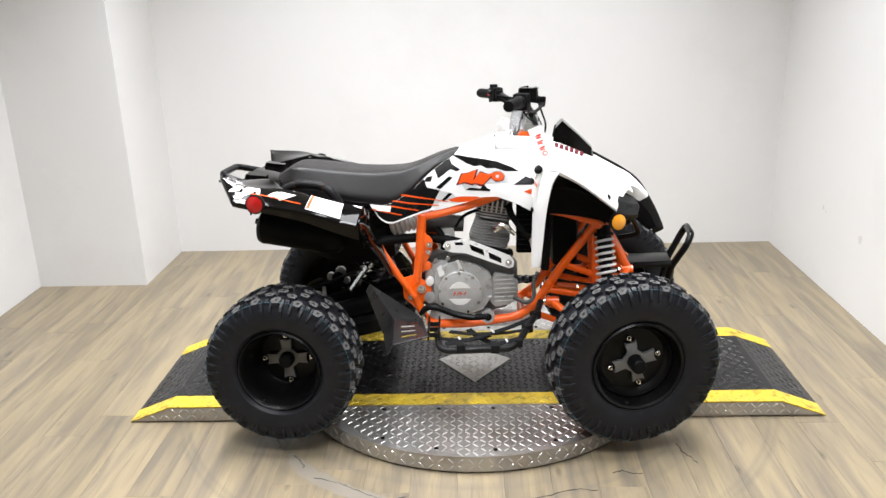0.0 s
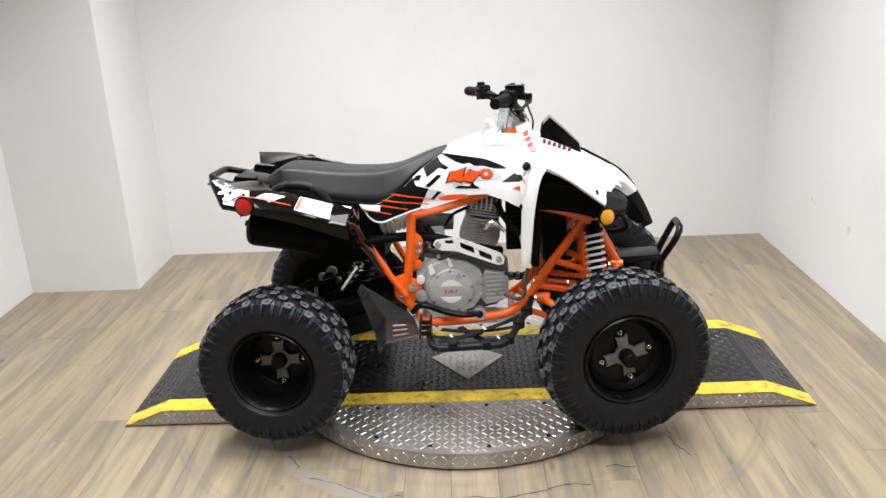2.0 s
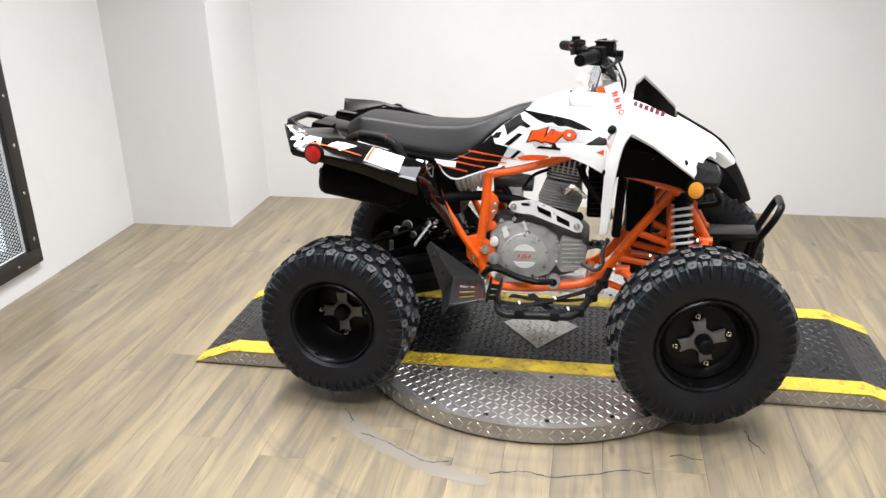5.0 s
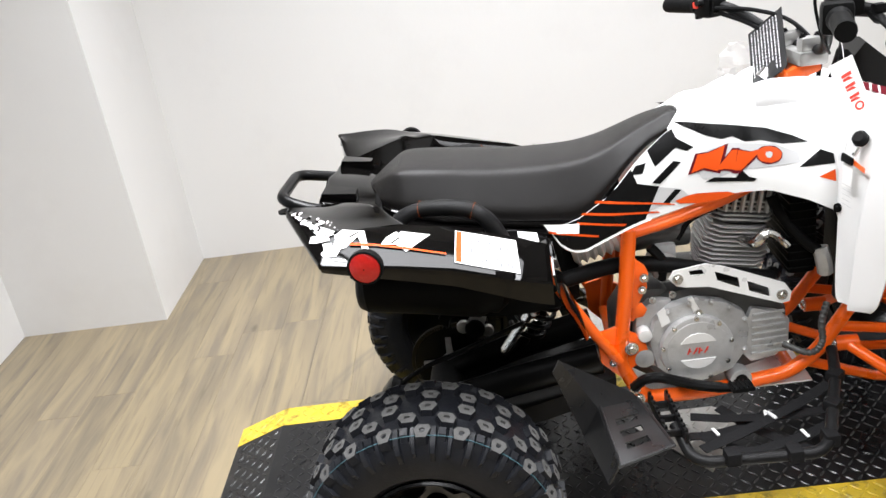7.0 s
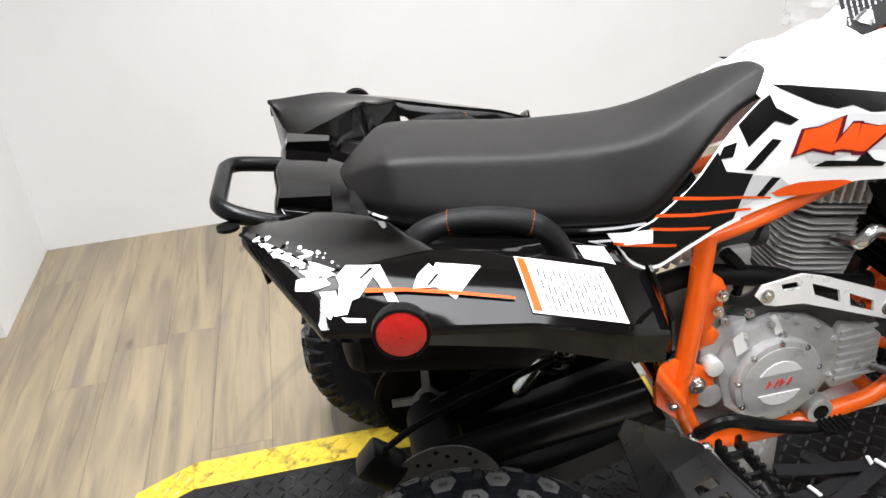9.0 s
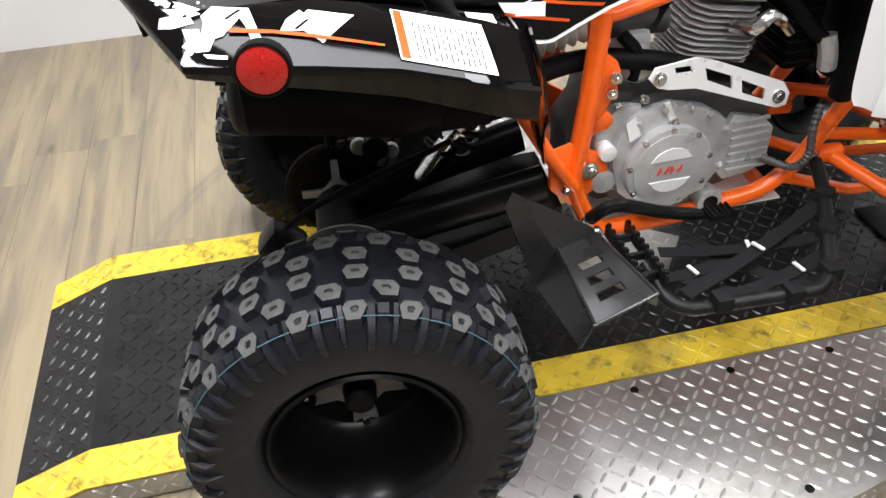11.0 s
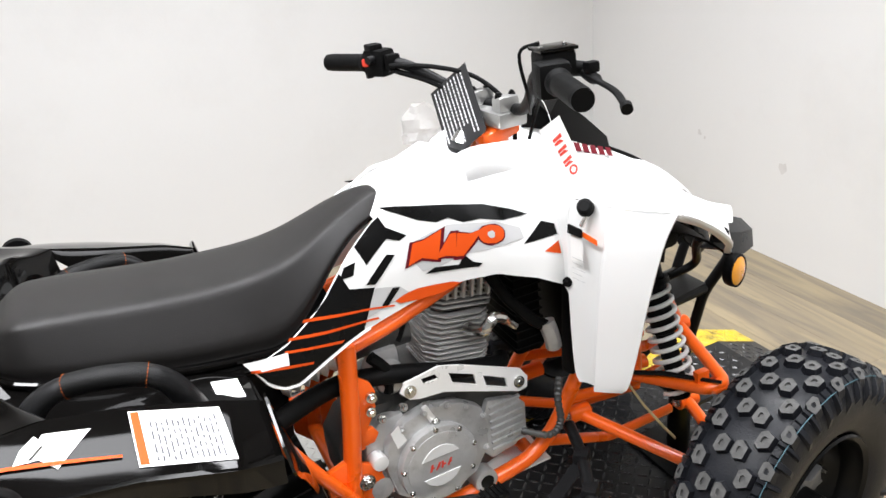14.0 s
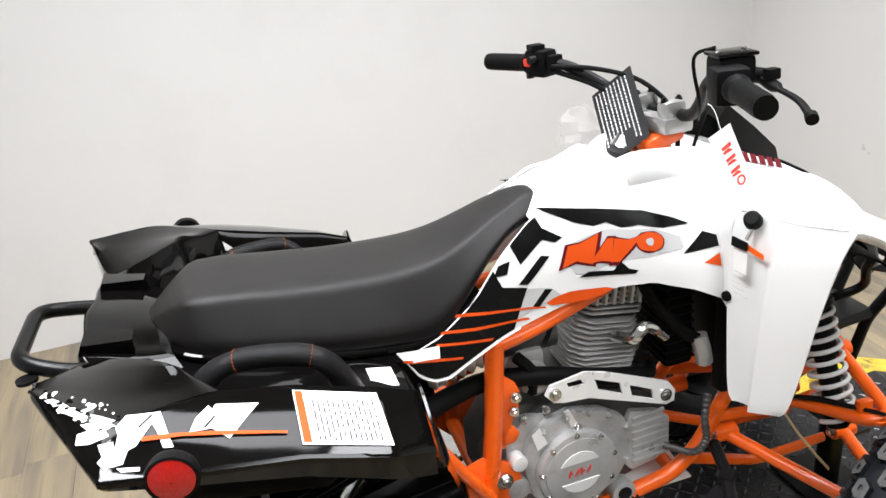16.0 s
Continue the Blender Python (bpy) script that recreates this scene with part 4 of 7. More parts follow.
SKEW["on"] = True


# mud flaps behind the front wheels
def flap():
    rows = []
    for a, b in (((0.337, -0.222, 0.918), (0.396, -0.437, 0.945)), ((0.326, -0.227, 0.860), (0.366, -0.433, 0.898)), ((0.320, -0.229, 0.766), (0.347, -0.416, 0.798)),
                 ((0.316, -0.236, 0.660), (0.339, -0.393, 0.686)), ((0.315, -0.243, 0.588), (0.334, -0.374, 0.612)), ((0.317, -0.253, 0.567), (0.332, -0.358, 0.590))):
        a, b = Vector(a), Vector(b)
        k = min(1.0, max(0.0, (0.93 - a.z) / 0.1))
        rows.append([a, a.lerp(b, 0.12) + Vector((0.004 * k, 0, 0)), a.lerp(b, 0.38) + Vector((0.003 * k, 0, -0.003)), a.lerp(b, 0.46) - Vector((0.012 * k, 0, 0.004)), a.lerp(b, 0.54) - Vector((0.012 * k, 0, 0.004)), a.lerp(b, 0.85) - Vector((0.006 * k, 0, 0)), b])
    return thick(loft(rows, 4, 3), 0.004)


def fender_lip():
    rows = []
    for x, y, z in ((0.388, 0.440, 0.938), (0.46, 0.440, 0.904), (0.54, 0.418, 0.848), (0.595, 0.370, 0.805), (0.612, 0.356, 0.790)):
        rows.append([(x, -y, z), (x + 0.002, -y + 0.004, z - 0.009), (x + 0.003, -y + 0.020, z - 0.014)])
    return thick(loft(rows, 4, 3), 0.003)


both(fender_lip, "fender_lip", WHITE, sharp=40)
both(flap, "mud_flap", WHITE, "white plastic flap behind the front wheel", sharp=40)


# fill between side panel and flap
def joint_panel():
    rows = [[(0.326, -0.142, 0.942), (0.347, -0.232, 0.925)], [(0.331, -0.165, 0.900), (0.331, -0.225, 0.897)], [(0.331, -0.186, 0.84), (0.326, -0.228, 0.85)], [(0.331, -0.188, 0.79), (0.321, -0.230, 0.77)], [(0.331, -0.192, 0.754), (0.318, -0.231, 0.745)]]
    return thick(loft(rows, 4, 4), 0.003)


both(joint_panel, "fender_joint", WHITE, sharp=40)


SKEW["front"] = False
# rear fenders ------------------------------------------------------------
SKEW["on"] = False
# crease and outer edge of the near fender's deck, tip first
CREASE = [(-0.743, -0.300, 0.895), (-0.685, -0.352, 0.886), (-0.627, -0.392, 0.875), (-0.565, -0.368, 0.867), (-0.507, -0.345, 0.859), (-0.408, -0.335, 0.838), (-0.292, -0.345, 0.810), (-0.235, -0.345, 0.789)]
RIM = [(-0.741, -0.306, 0.893), (-0.695, -0.390, 0.869), (-0.649, -0.475, 0.847), (-0.575, -0.478, 0.838), (-0.500, -0.474, 0.827), (-0.410, -0.464, 0.809), (-0.292, -0.460, 0.7745), (-0.235, -0.435, 0.751)]


def along(line, x):
    """y and z of a line at a place along the quad."""
    for (a, b, c), (d, e, f) in zip(line, line[1:]):
        if x <= d:
            k = max(0.0, (x - a) / (d - a))
            return b + (e - b) * k, c + (f - c) * k
    return line[-1][1:]


def deck_z(x, y):
    (y0, z0), (y1, z1) = along(CREASE, x), along(RIM, x)
    t = (y - y0) / (y1 - y0)
    return z0 + (z1 - z0) * t + 0.003 * math.sin(math.pi * max(0.0, min(1.0, t)))


def rear_fender():
    g, n, k = Geo(), 60, 10
    verts = []
    for i in range(n + 1):
        u = (len(CREASE) - 1) * i / n
        j = min(int(u), len(CREASE) - 2)
        p, q = Vector(CREASE[j]).lerp(Vector(CREASE[j + 1]), u - j), Vector(RIM[j]).lerp(Vector(RIM[j + 1]), u - j)
        skirt = 0.022 + 0.030 * max(0.0, min(1.0, (q.x + 0.66) / 0.40))
        drop = 0.040 * max(0.0, min(1.0, (p.x + 0.53) / 0.06))
        row = [p + Vector((0, 0.016 * drop / 0.04, -drop)), p + Vector((0, 0.004 * drop / 0.04, -0.15 * drop))]
        row += [p.lerp(q, t / k) + Vector((0, 0, 0.003 * math.sin(math.pi * t / k))) for t in range(k + 1)]
        row += [q + Vector((0, -0.0035, -0.004)), q + Vector((0, -0.003, -0.011)), q + Vector((0, 0.004, -0.013)), q + Vector((0, 0.010, -skirt)), q + Vector((0, 0.016, -skirt - 0.002))]
        verts += row
    c = len(row)
    g.add(verts, [[i * c + j, i * c + j + 1, (i + 1) * c + j + 1, (i + 1) * c + j] for i in range(n) for j in range(c - 1)])
    return thick(g, 0.0035)


both(rear_fender, "rear_fender", GLOSS, "glossy black rear fender with white and orange graphics", sharp=28)


# raised plate between the fender's crease and the tail, ending in a wall before the grab handle
def fender_plate():
    rows = [[(-0.743, -0.2995, 0.8952), (-0.741, -0.292, 0.894), (-0.738, -0.284, 0.892), (-0.728, -0.262, 0.800)],
            [(-0.685, -0.3515, 0.8862), (-0.692, -0.29, 0.878), (-0.700, -0.182, 0.862), (-0.694, -0.160, 0.785)],
            [(-0.627, -0.3915, 0.8752), (-0.634, -0.31, 0.871), (-0.642, -0.205, 0.869), (-0.634, -0.178, 0.785)],
            [(-0.565, -0.3675, 0.8672), (-0.582, -0.31, 0.870), (-0.600, -0.240, 0.875), (-0.590, -0.212, 0.785)],
            [(-0.507, -0.3445, 0.8592), (-0.540, -0.305, 0.867), (-0.573, -0.262, 0.875), (-0.562, -0.236, 0.785)],
            [(-0.498, -0.338, 0.842), (-0.530, -0.298, 0.850), (-0.562, -0.256, 0.856), (-0.556, -0.236, 0.785)],
            [(-0.492, -0.332, 0.805), (-0.522, -0.292, 0.805), (-0.552, -0.250, 0.812), (-0.552, -0.242, 0.806)]]
    return thick(loft(rows, 5, 2), 0.003)


both(fender_plate, "fender_plate", GLOSS, "glossy black raised plate of the rear fender", sharp=24)


# sunken strip between the seat and the fender
def valley():
    rows = [[(-0.62, -0.06, 0.820), (-0.62, -0.15, 0.815), (-0.61, -0.235, 0.840)], [(-0.55, -0.11, 0.800), (-0.55, -0.20, 0.800), (-0.54, -0.315, 0.822)], [(-0.48, -0.125, 0.782), (-0.48, -0.22, 0.790), (-0.48, -0.322, 0.815)],
            [(-0.40, -0.13, 0.768), (-0.40, -0.22, 0.778), (-0.40, -0.321, 0.808)], [(-0.30, -0.13, 0.748), (-0.30, -0.20, 0.768), (-0.30, -0.328, 0.778)], [(-0.235, -0.13, 0.728), (-0.235, -0.20, 0.750), (-0.235, -0.329, 0.760)]]
    return thick(loft(rows, 4, 4), 0.004)


both(valley, "fender_valley", GLOSS, sharp=40)


def rear_front_edge():
    rows = [[(-0.236, -0.21, 0.752), (-0.234, -0.329, 0.768), (-0.234, -0.345, 0.800), (-0.234, -0.39, 0.785), (-0.234, -0.435, 0.764)], [(-0.222, -0.215, 0.70), (-0.215, -0.30, 0.70), (-0.212, -0.34, 0.705), (-0.214, -0.375, 0.70), (-0.222, -0.41, 0.695)],
            [(-0.20, -0.205, 0.62), (-0.190, -0.24, 0.61), (-0.187, -0.265, 0.605), (-0.19, -0.285, 0.60), (-0.196, -0.30, 0.60)], [(-0.17, -0.175, 0.52), (-0.165, -0.19, 0.51), (-0.164, -0.20, 0.508), (-0.165, -0.21, 0.505), (-0.17, -0.22, 0.505)]]
    return thick(loft(rows, 4, 3), 0.004)


both(rear_front_edge, "fender_front_edge", GLOSS, sharp=30)


# tail cover behind the seat
def tail():
    rows = []
    for x, zc, w, ze in ((-0.585, 0.836, 0.120, 0.826), (-0.625, 0.848, 0.140, 0.838), (-0.66, 0.856, 0.148, 0.850), (-0.695, 0.862, 0.150, 0.860), (-0.710, 0.864, 0.150, 0.862), (-0.717, 0.848, 0.145, 0.846), (-0.705, 0.79, 0.135, 0.79)):
        rows.append([(x + 0.03, -w - 0.08, ze - 0.055), (x + 0.02, -w - 0.03, ze - 0.03), (x + 0.004, -w - 0.006, ze - 0.004), (x, -w + 0.03, ze + 0.002), (x, -w * 0.45, zc), (x - 0.006, 0, zc + 0.004), (x, w * 0.45, zc), (x, w - 0.03, ze + 0.002), (x + 0.004, w + 0.006, ze - 0.004), (x + 0.02, w + 0.03, ze - 0.03), (x + 0.03, w + 0.08, ze - 0.055)])
    return thick(loft(rows, 4, 3), 0.004)


tail().put("tail_cover", GLOSS, atv, "glossy black tail cover", 30)
for s in (-1, 1):
    loft([[(-0.708, s * 0.095, 0.862), (-0.710, s * 0.150, 0.860), (-0.704, s * 0.150, 0.876), (-0.702, s * 0.095, 0.878)],
          [(-0.632, s * 0.105, 0.846), (-0.632, s * 0.140, 0.844), (-0.632, s * 0.140, 0.866), (-0.632, s * 0.105, 0.868)]], 2, 1, True).put("tail_block", GLOSS, atv, sharp=25)


# grab handles ------------------------------------------------------------
for s in (-1, 1):
    line = [(-0.548, 0.262, 0.790), (-0.536, 0.266, 0.822), (-0.514, 0.269, 0.847), (-0.478, 0.274, 0.861), (-0.425, 0.287, 0.864), (-0.374, 0.298, 0.856), (-0.346, 0.297, 0.830), (-0.332, 0.290, 0.795), (-0.322, 0.282, 0.755)]
    pts = spline([(x, s * y, z - (0.044 if s > 0 else 0.0)) for x, y, z in line], 5)
    hd = tube(pts, [0.032 - 0.0155 * math.sin(math.pi * k / (len(pts) - 1)) ** 0.8 for k in range(len(pts))], 16, flat=0.80).put("grab_handle", GREYBLACK, atv, "black plastic grab handle with a padded sleeve", 40)
    sl = pts[15:26]
    tube(sl, 0.0192, 16, flat=0.85).put("sleeve", SLEEVE, hd, "padded black sleeve with orange stitching", 40)
    for base, d in ((sl[0], sl[1] - sl[0]), (sl[-1], sl[-1] - sl[-2])):
        q = d.to_track_quat("Y", "Z").to_matrix().to_3x3()
        ring = [base + q @ Vector((0.0198 * math.cos(a), 0, 0.0169 * math.sin(a))) for a in [2 * math.pi * k / 20 for k in range(20)]]
        g = Geo()
        for k in range(20):
            tube([ring[k].lerp(ring[(k + 1) % 20], 0.2), ring[k].lerp(ring[(k + 1) % 20], 0.75)], 0.0006, 4, geo=g)
        g.put("stitching", THREAD, hd, "row of short orange stitches")

# rear grab bar
SKEW["on"] = "rigid"
bar = corner([(-0.62, -0.115, 0.834), (-0.730, -0.116, 0.856), (-0.799, -0.092, 0.879), (-0.790, 0.105, 0.876), (-0.720, 0.128, 0.856), (-0.62, 0.122, 0.837)], 0.05)
rb = tube(bar, 0.0125, 12).put("rear_bar", STEELBLACK, atv, "black tubular rear grab bar")
slab([(0.016 * math.cos(a), 0.016 * math.sin(a)) for a in [2 * math.pi * k / 14 for k in range(14)]], 0.005, Matrix.Translation((-0.786, -0.118, 0.858))).put("tab", STEELBLACK, rb)
SKEW["on"] = True
# muffler under the near rear fender
mp_ = [Vector((-0.656, -0.185, 0.703)), Vector((-0.640, -0.185, 0.701)), Vector((-0.600, -0.185, 0.697)), Vector((-0.42, -0.185, 0.662)), Vector((-0.34, -0.180, 0.640)), Vector((-0.26, -0.165, 0.612))]
mf = tube(spline(mp_[:5], 4), [0.026, 0.040, 0.049, 0.055, 0.059] + [0.064] * 9 + [0.05] * 2 + [0.03], 22, flat=0.95).put("muffler", BLACK, atv, "black canister muffler under the rear fender")
tube([(-0.668, -0.160, 0.718), (-0.640, -0.160, 0.710)], 0.011, 12).put("outlet", STEELBLACK, mf)

# frame ---------------------------------------------------------------------
FY = 0.118
fr = tube(corner([(0.40, 0.0, 0.80), (0.30, -0.02, 0.80), (0.20, -0.02, 0.80)], 0.03), 0.018, 10).put("frame", ORANGE, atv, "orange tubular steel frame")


def tubes(name, lines, r, mat=ORANGE, parent=None, rr=0.03, label=""):
    for line in lines:
        for s in (1, -1):
            tube(corner([(x, y * s, z) for x, y, z in line], rr), r, 12).put(name, mat, parent or atv, label)


tubes("frame_tube", [
    [(-0.062, -FY, 0.720), (-0.078, -FY, 0.55), (-0.098, -FY, 0.40), (-0.060, -FY, 0.315), (-0.03, -FY, 0.292), (0.10, -FY, 0.291), (0.29, -FY, 0.318), (0.355, -FY, 0.365), (0.455, -0.112, 0.515), (0.585, -0.135, 0.695)],
    [(0.37, -0.10, 0.735), (0.46, -0.135, 0.722), (0.575, -0.150, 0.690), (0.64, -0.13, 0.60), (0.70, -0.11, 0.50)],
], 0.0165, parent=fr)
tubes("frame_tube", [
    [(-0.10, -FY - 0.01, 0.405), (-0.150, -0.135, 0.480), (-0.225, -0.145, 0.610), (-0.262, -0.15, 0.72)],
    [(0.39, -0.115, 0.425), (0.56, -0.115, 0.395), (0.72, -0.10, 0.40)],
    [(0.33, -0.10, 0.335), (0.52, -0.09, 0.262), (0.70, -0.08, 0.262)],
    [(0.46, -0.112, 0.52), (0.60, -0.11, 0.47), (0.70, -0.10, 0.47)],
    [(0.585, -0.135, 0.685), (0.575, -0.12, 0.55), (0.585, -0.11, 0.40)],
    [(0.375, -0.10, 0.735), (0.395, -0.08, 0.86), (0.37, -0.03, 0.93)],
], 0.0125, parent=fr)
tubes("frame_tube", [[(-0.068, -FY + 0.004, 0.708), (0.02, -FY + 0.006, 0.724), (0.158, -FY + 0.022, 0.758), (0.30, -0.075, 0.808), (0.42, -0.045, 0.86)]], 0.0145, parent=fr)
# gusset plates and brackets on the rear down tube
for s in (-1, 1):
    my = Matrix(((1, 0, 0, 0), (0, 0, 1, s * FY - 0.006), (0, 1, 0, 0), (0, 0, 0, 1)))
    slab([(-0.085, 0.665), (-0.055, 0.652), (-0.032, 0.632), (-0.024, 0.612), (-0.030, 0.596), (-0.028, 0.580), (-0.036, 0.566), (-0.050, 0.540), (-0.060, 0.500), (-0.082, 0.500)], 0.012, my, bevel=0.003).put("gusset", ORANGE, fr)
    slab([(-0.145, 0.475), (-0.10, 0.488), (-0.04, 0.455), (-0.032, 0.42), (-0.06, 0.385), (-0.10, 0.36), (-0.14, 0.40)], 0.012, my, bevel=0.003).put("gusset", ORANGE, fr)
    slab([(-0.07, 0.535), (-0.040, 0.540), (-0.030, 0.525), (-0.040, 0.508), (-0.07, 0.505)], 0.010, my, bevel=0.002).put("gusset", ORANGE, fr)
    for x, z, r in ((-0.038, 0.608, 0.0075), (-0.043, 0.580, 0.0070), (-0.072, 0.436, 0.012), (-0.068, 0.328, 0.009), (-0.115, 0.405, 0.007)):
        bolt((x, s * (FY + 0.014), z), (0, s, 0), r, 0.008).put("bolt", CHROME, fr)
tube([(-0.098, -FY, 0.40), (-0.098, FY, 0.40)], 0.016, 12).put("cross_tube", ORANGE, fr)
tube([(-0.062, -FY, 0.715), (-0.062, FY, 0.715)], 0.014, 12).put("cross_tube", ORANGE, fr)
tube([(0.585, -0.135, 0.69), (0.585, 0.135, 0.69)], 0.014, 12).put("cross_tube", ORANGE, fr)
tube([(0.30, -FY, 0.32), (0.30, FY, 0.32)], 0.014, 12).put("cross_tube", ORANGE, fr)
# steering head
tube([(0.318, 0, 1.005), (0.345, 0, 0.93)], 0.03, 16).put("steering_head", ORANGE, fr)

# engine ----------------------------------------------------------------
eng = lathe([(0.0, -0.118), (0.080, -0.118), (0.098, -0.108), (0.106, -0.09), (0.108, 0.10), (0.09, 0.12), (0.0, 0.12)], 40).put("engine", ALU, atv, "grey cast aluminium single-cylinder engine", m=Matrix.Translation((0.070, 0, 0.430)))
EM = Matrix(((1, 0, 0, 0), (0, 0, -1, 0), (0, 1, 0, 0), (0, 0, 0, 1)))  # outline (x, z) pushed towards -y


def eslab(outline, y0, y1, name, mat=ALU, bevel=0.006, parent=None, label="", sharp=30):
    return slab(outline, y0 - y1, Matrix.Translation((0, y0, 0)) @ EM, bevel=bevel).put(name, mat, parent or eng, label, sharp)


def circle(cx, cz, r, n=28, a0=0.0, a1=2 * math.pi):
    return [(cx + r * math.cos(a0 + (a1 - a0) * k / n), cz + r * math.sin(a0 + (a1 - a0) * k / n)) for k in range(n)]


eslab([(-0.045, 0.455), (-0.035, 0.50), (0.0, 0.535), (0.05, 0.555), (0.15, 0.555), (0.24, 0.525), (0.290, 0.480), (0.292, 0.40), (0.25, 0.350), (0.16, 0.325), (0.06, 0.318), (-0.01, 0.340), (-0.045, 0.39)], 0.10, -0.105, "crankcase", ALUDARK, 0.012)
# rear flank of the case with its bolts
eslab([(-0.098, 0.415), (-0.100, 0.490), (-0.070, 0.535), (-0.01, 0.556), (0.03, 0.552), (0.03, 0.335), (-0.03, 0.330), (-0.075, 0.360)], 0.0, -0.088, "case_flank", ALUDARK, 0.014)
eslab([(-0.060, 0.43), (-0.055, 0.505), (-0.02, 0.535), (0.03, 0.540), (0.02, 0.36), (-0.03, 0.37)], -0.085, -0.112, "case_flank", ALU, 0.010)
bolts("case_bolt", [(x, -0.112, z) for x, z in ((-0.048, 0.515), (-0.015, 0.540), (0.030, 0.548))], CHROME, eng, (0, -1, 0.3), 0.006, 0.007)
slab([(0.058, 0.543), (0.068, 0.547), (0.087, 0.505), (0.083, 0.497), (0.073, 0.498)], 0.008, Matrix.Translation((0, -0.124, 0)) @ EM, bevel=0.002).put("lever_arm", SILVER, eng, "short bright lever arm")
bolt((0.080, -0.132, 0.504), (0, -1, 0), 0.008, 0.006).put("case_bolt", CHROME, eng)
# right-hand side covers
eslab([(-0.03, 0.44), (-0.018, 0.495), (0.02, 0.528), (0.075, 0.540), (0.14, 0.525), (0.185, 0.495), (0.198, 0.45), (0.190, 0.395), (0.16, 0.350), (0.10, 0.328), (0.03, 0.335), (-0.015, 0.375)], -0.10, -0.130, "clutch_cover", ALU, 0.010)
cov = eslab(circle(0.072, 0.423, 0.083, 44), -0.128, -0.150, "round_cover", ALU, 0.008, label="round cover with a lettered badge")
eslab(circle(0.072, 0.423, 0.071, 40), -0.150, -0.1525, "cover_face", ALU, 0.002, parent=cov)
for z0, z1 in ((0.402, 0.444),):
    badge = [(0.072 + 0.045 * math.cos(a), 0.423 + 0.045 * math.sin(a)) for a in [math.radians(d) for d in (28, 50, 70, 90, 110, 130, 152)]]
    low = [(0.072 + 0.045 * math.cos(a), 0.423 + 0.045 * math.sin(a)) for a in [math.radians(d) for d in (208, 230, 250, 270, 290, 310, 332)]]
    eslab(badge, -0.152, -0.1545, "badge", SILVER, 0.0, parent=cov)
    eslab(low, -0.152, -0.1545, "badge", SILVER, 0.0, parent=cov)
g = Geo()
for k, (x0, sk) in enumerate(((0.046, 0), (0.0585, 0.004), (0.071, -0.003), (0.0835, 0.003))):
    slab([(x0, 0.416), (x0 + 0.004, 0.416), (x0 + 0.009 + sk, 0.431), (x0 + 0.005 + sk, 0.431)], 0.0012, Matrix.Translation((0, -0.1525, 0)) @ EM, g)
    slab([(x0 + 0.004, 0.4215), (x0 + 0.0095, 0.4215), (x0 + 0.0105, 0.425), (x0 + 0.005, 0.425)], 0.0012, Matrix.Translation((0, -0.1525, 0)) @ EM, g)
g.put("badge_mark", TAGRED, cov)
bolts("cover_bolt", [(0.072 + 0.077 * math.cos(a), -0.148, 0.423 + 0.077 * math.sin(a)) for a in [2 * math.pi * k / 9 + 0.2 for k in range(9)]], CHROME, cov, (0, -1, 0), 0.0042, 0.003)
# kick-start boss, drain plug, filler plugs
eslab(circle(0.176, 0.322, 0.026, 24), -0.095, -0.135, "boss", ALU, 0.004)
eslab(circle(0.176, 0.322, 0.015, 20), -0.1355, -0.138, "boss_plug", STEELBLACK, 0.001)
eslab(circle(-0.040, 0.464, 0.016, 18), -0.09, -0.135, "filler_plug", SILVER, 0.003)
eslab(circle(-0.040, 0.400, 0.024, 18), -0.08, -0.125, "filler_plug", ALU, 0.004)
# ribbed front cover
eslab([(0.195, 0.47), (0.205, 0.495), (0.265, 0.480), (0.292, 0.455), (0.290, 0.395), (0.262, 0.365), (0.205, 0.355), (0.185, 0.38)], -0.09, -0.118, "ribbed_cover", ALU, 0.006)
for k in range(7):
    z = 0.375 + 0.0165 * k
    eslab([(0.205, z), (0.288 - 0.002 * k, z + 0.004), (0.288 - 0.002 * k, z + 0.010), (0.205, z + 0.006)], -0.116, -0.1235, "rib", ALU, 0.001)
bolts("case_bolt", [(x, -0.130, z) for x, z in ((0.012, 0.515), (0.06, 0.531), (0.11, 0.528), (0.15, 0.510), (0.185, 0.475), (0.185, 0.40))], ALU, eng, (0, -1, 0), 0.0052, 0.005)
slab([(-0.013, 0.519), (0.004, 0.531), (0.017, 0.493), (-0.003, 0.482)], 0.001, Matrix.Translation((0, -0.1335, 0)) @ EM).put("serial_sticker", STICKW, eng, "small white label on the crankcase")

# finned cylinder, leaning forward a little; its dark core paints the shade between fins
CT = Matrix.Translation((0.176, 0, 0.535)) @ Matrix.Rotation(radians(9), 4, "Y")
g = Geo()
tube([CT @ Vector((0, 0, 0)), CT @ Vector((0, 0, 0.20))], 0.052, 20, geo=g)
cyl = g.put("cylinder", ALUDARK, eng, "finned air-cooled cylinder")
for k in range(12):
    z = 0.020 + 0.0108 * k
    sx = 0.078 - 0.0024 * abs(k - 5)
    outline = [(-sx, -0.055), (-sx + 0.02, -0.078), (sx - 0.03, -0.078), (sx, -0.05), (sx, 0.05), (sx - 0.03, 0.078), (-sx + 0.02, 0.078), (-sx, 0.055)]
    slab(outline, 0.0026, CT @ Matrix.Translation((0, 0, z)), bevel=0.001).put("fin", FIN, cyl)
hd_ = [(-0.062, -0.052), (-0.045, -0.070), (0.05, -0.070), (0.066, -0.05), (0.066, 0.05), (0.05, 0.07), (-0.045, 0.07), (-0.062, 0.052)]
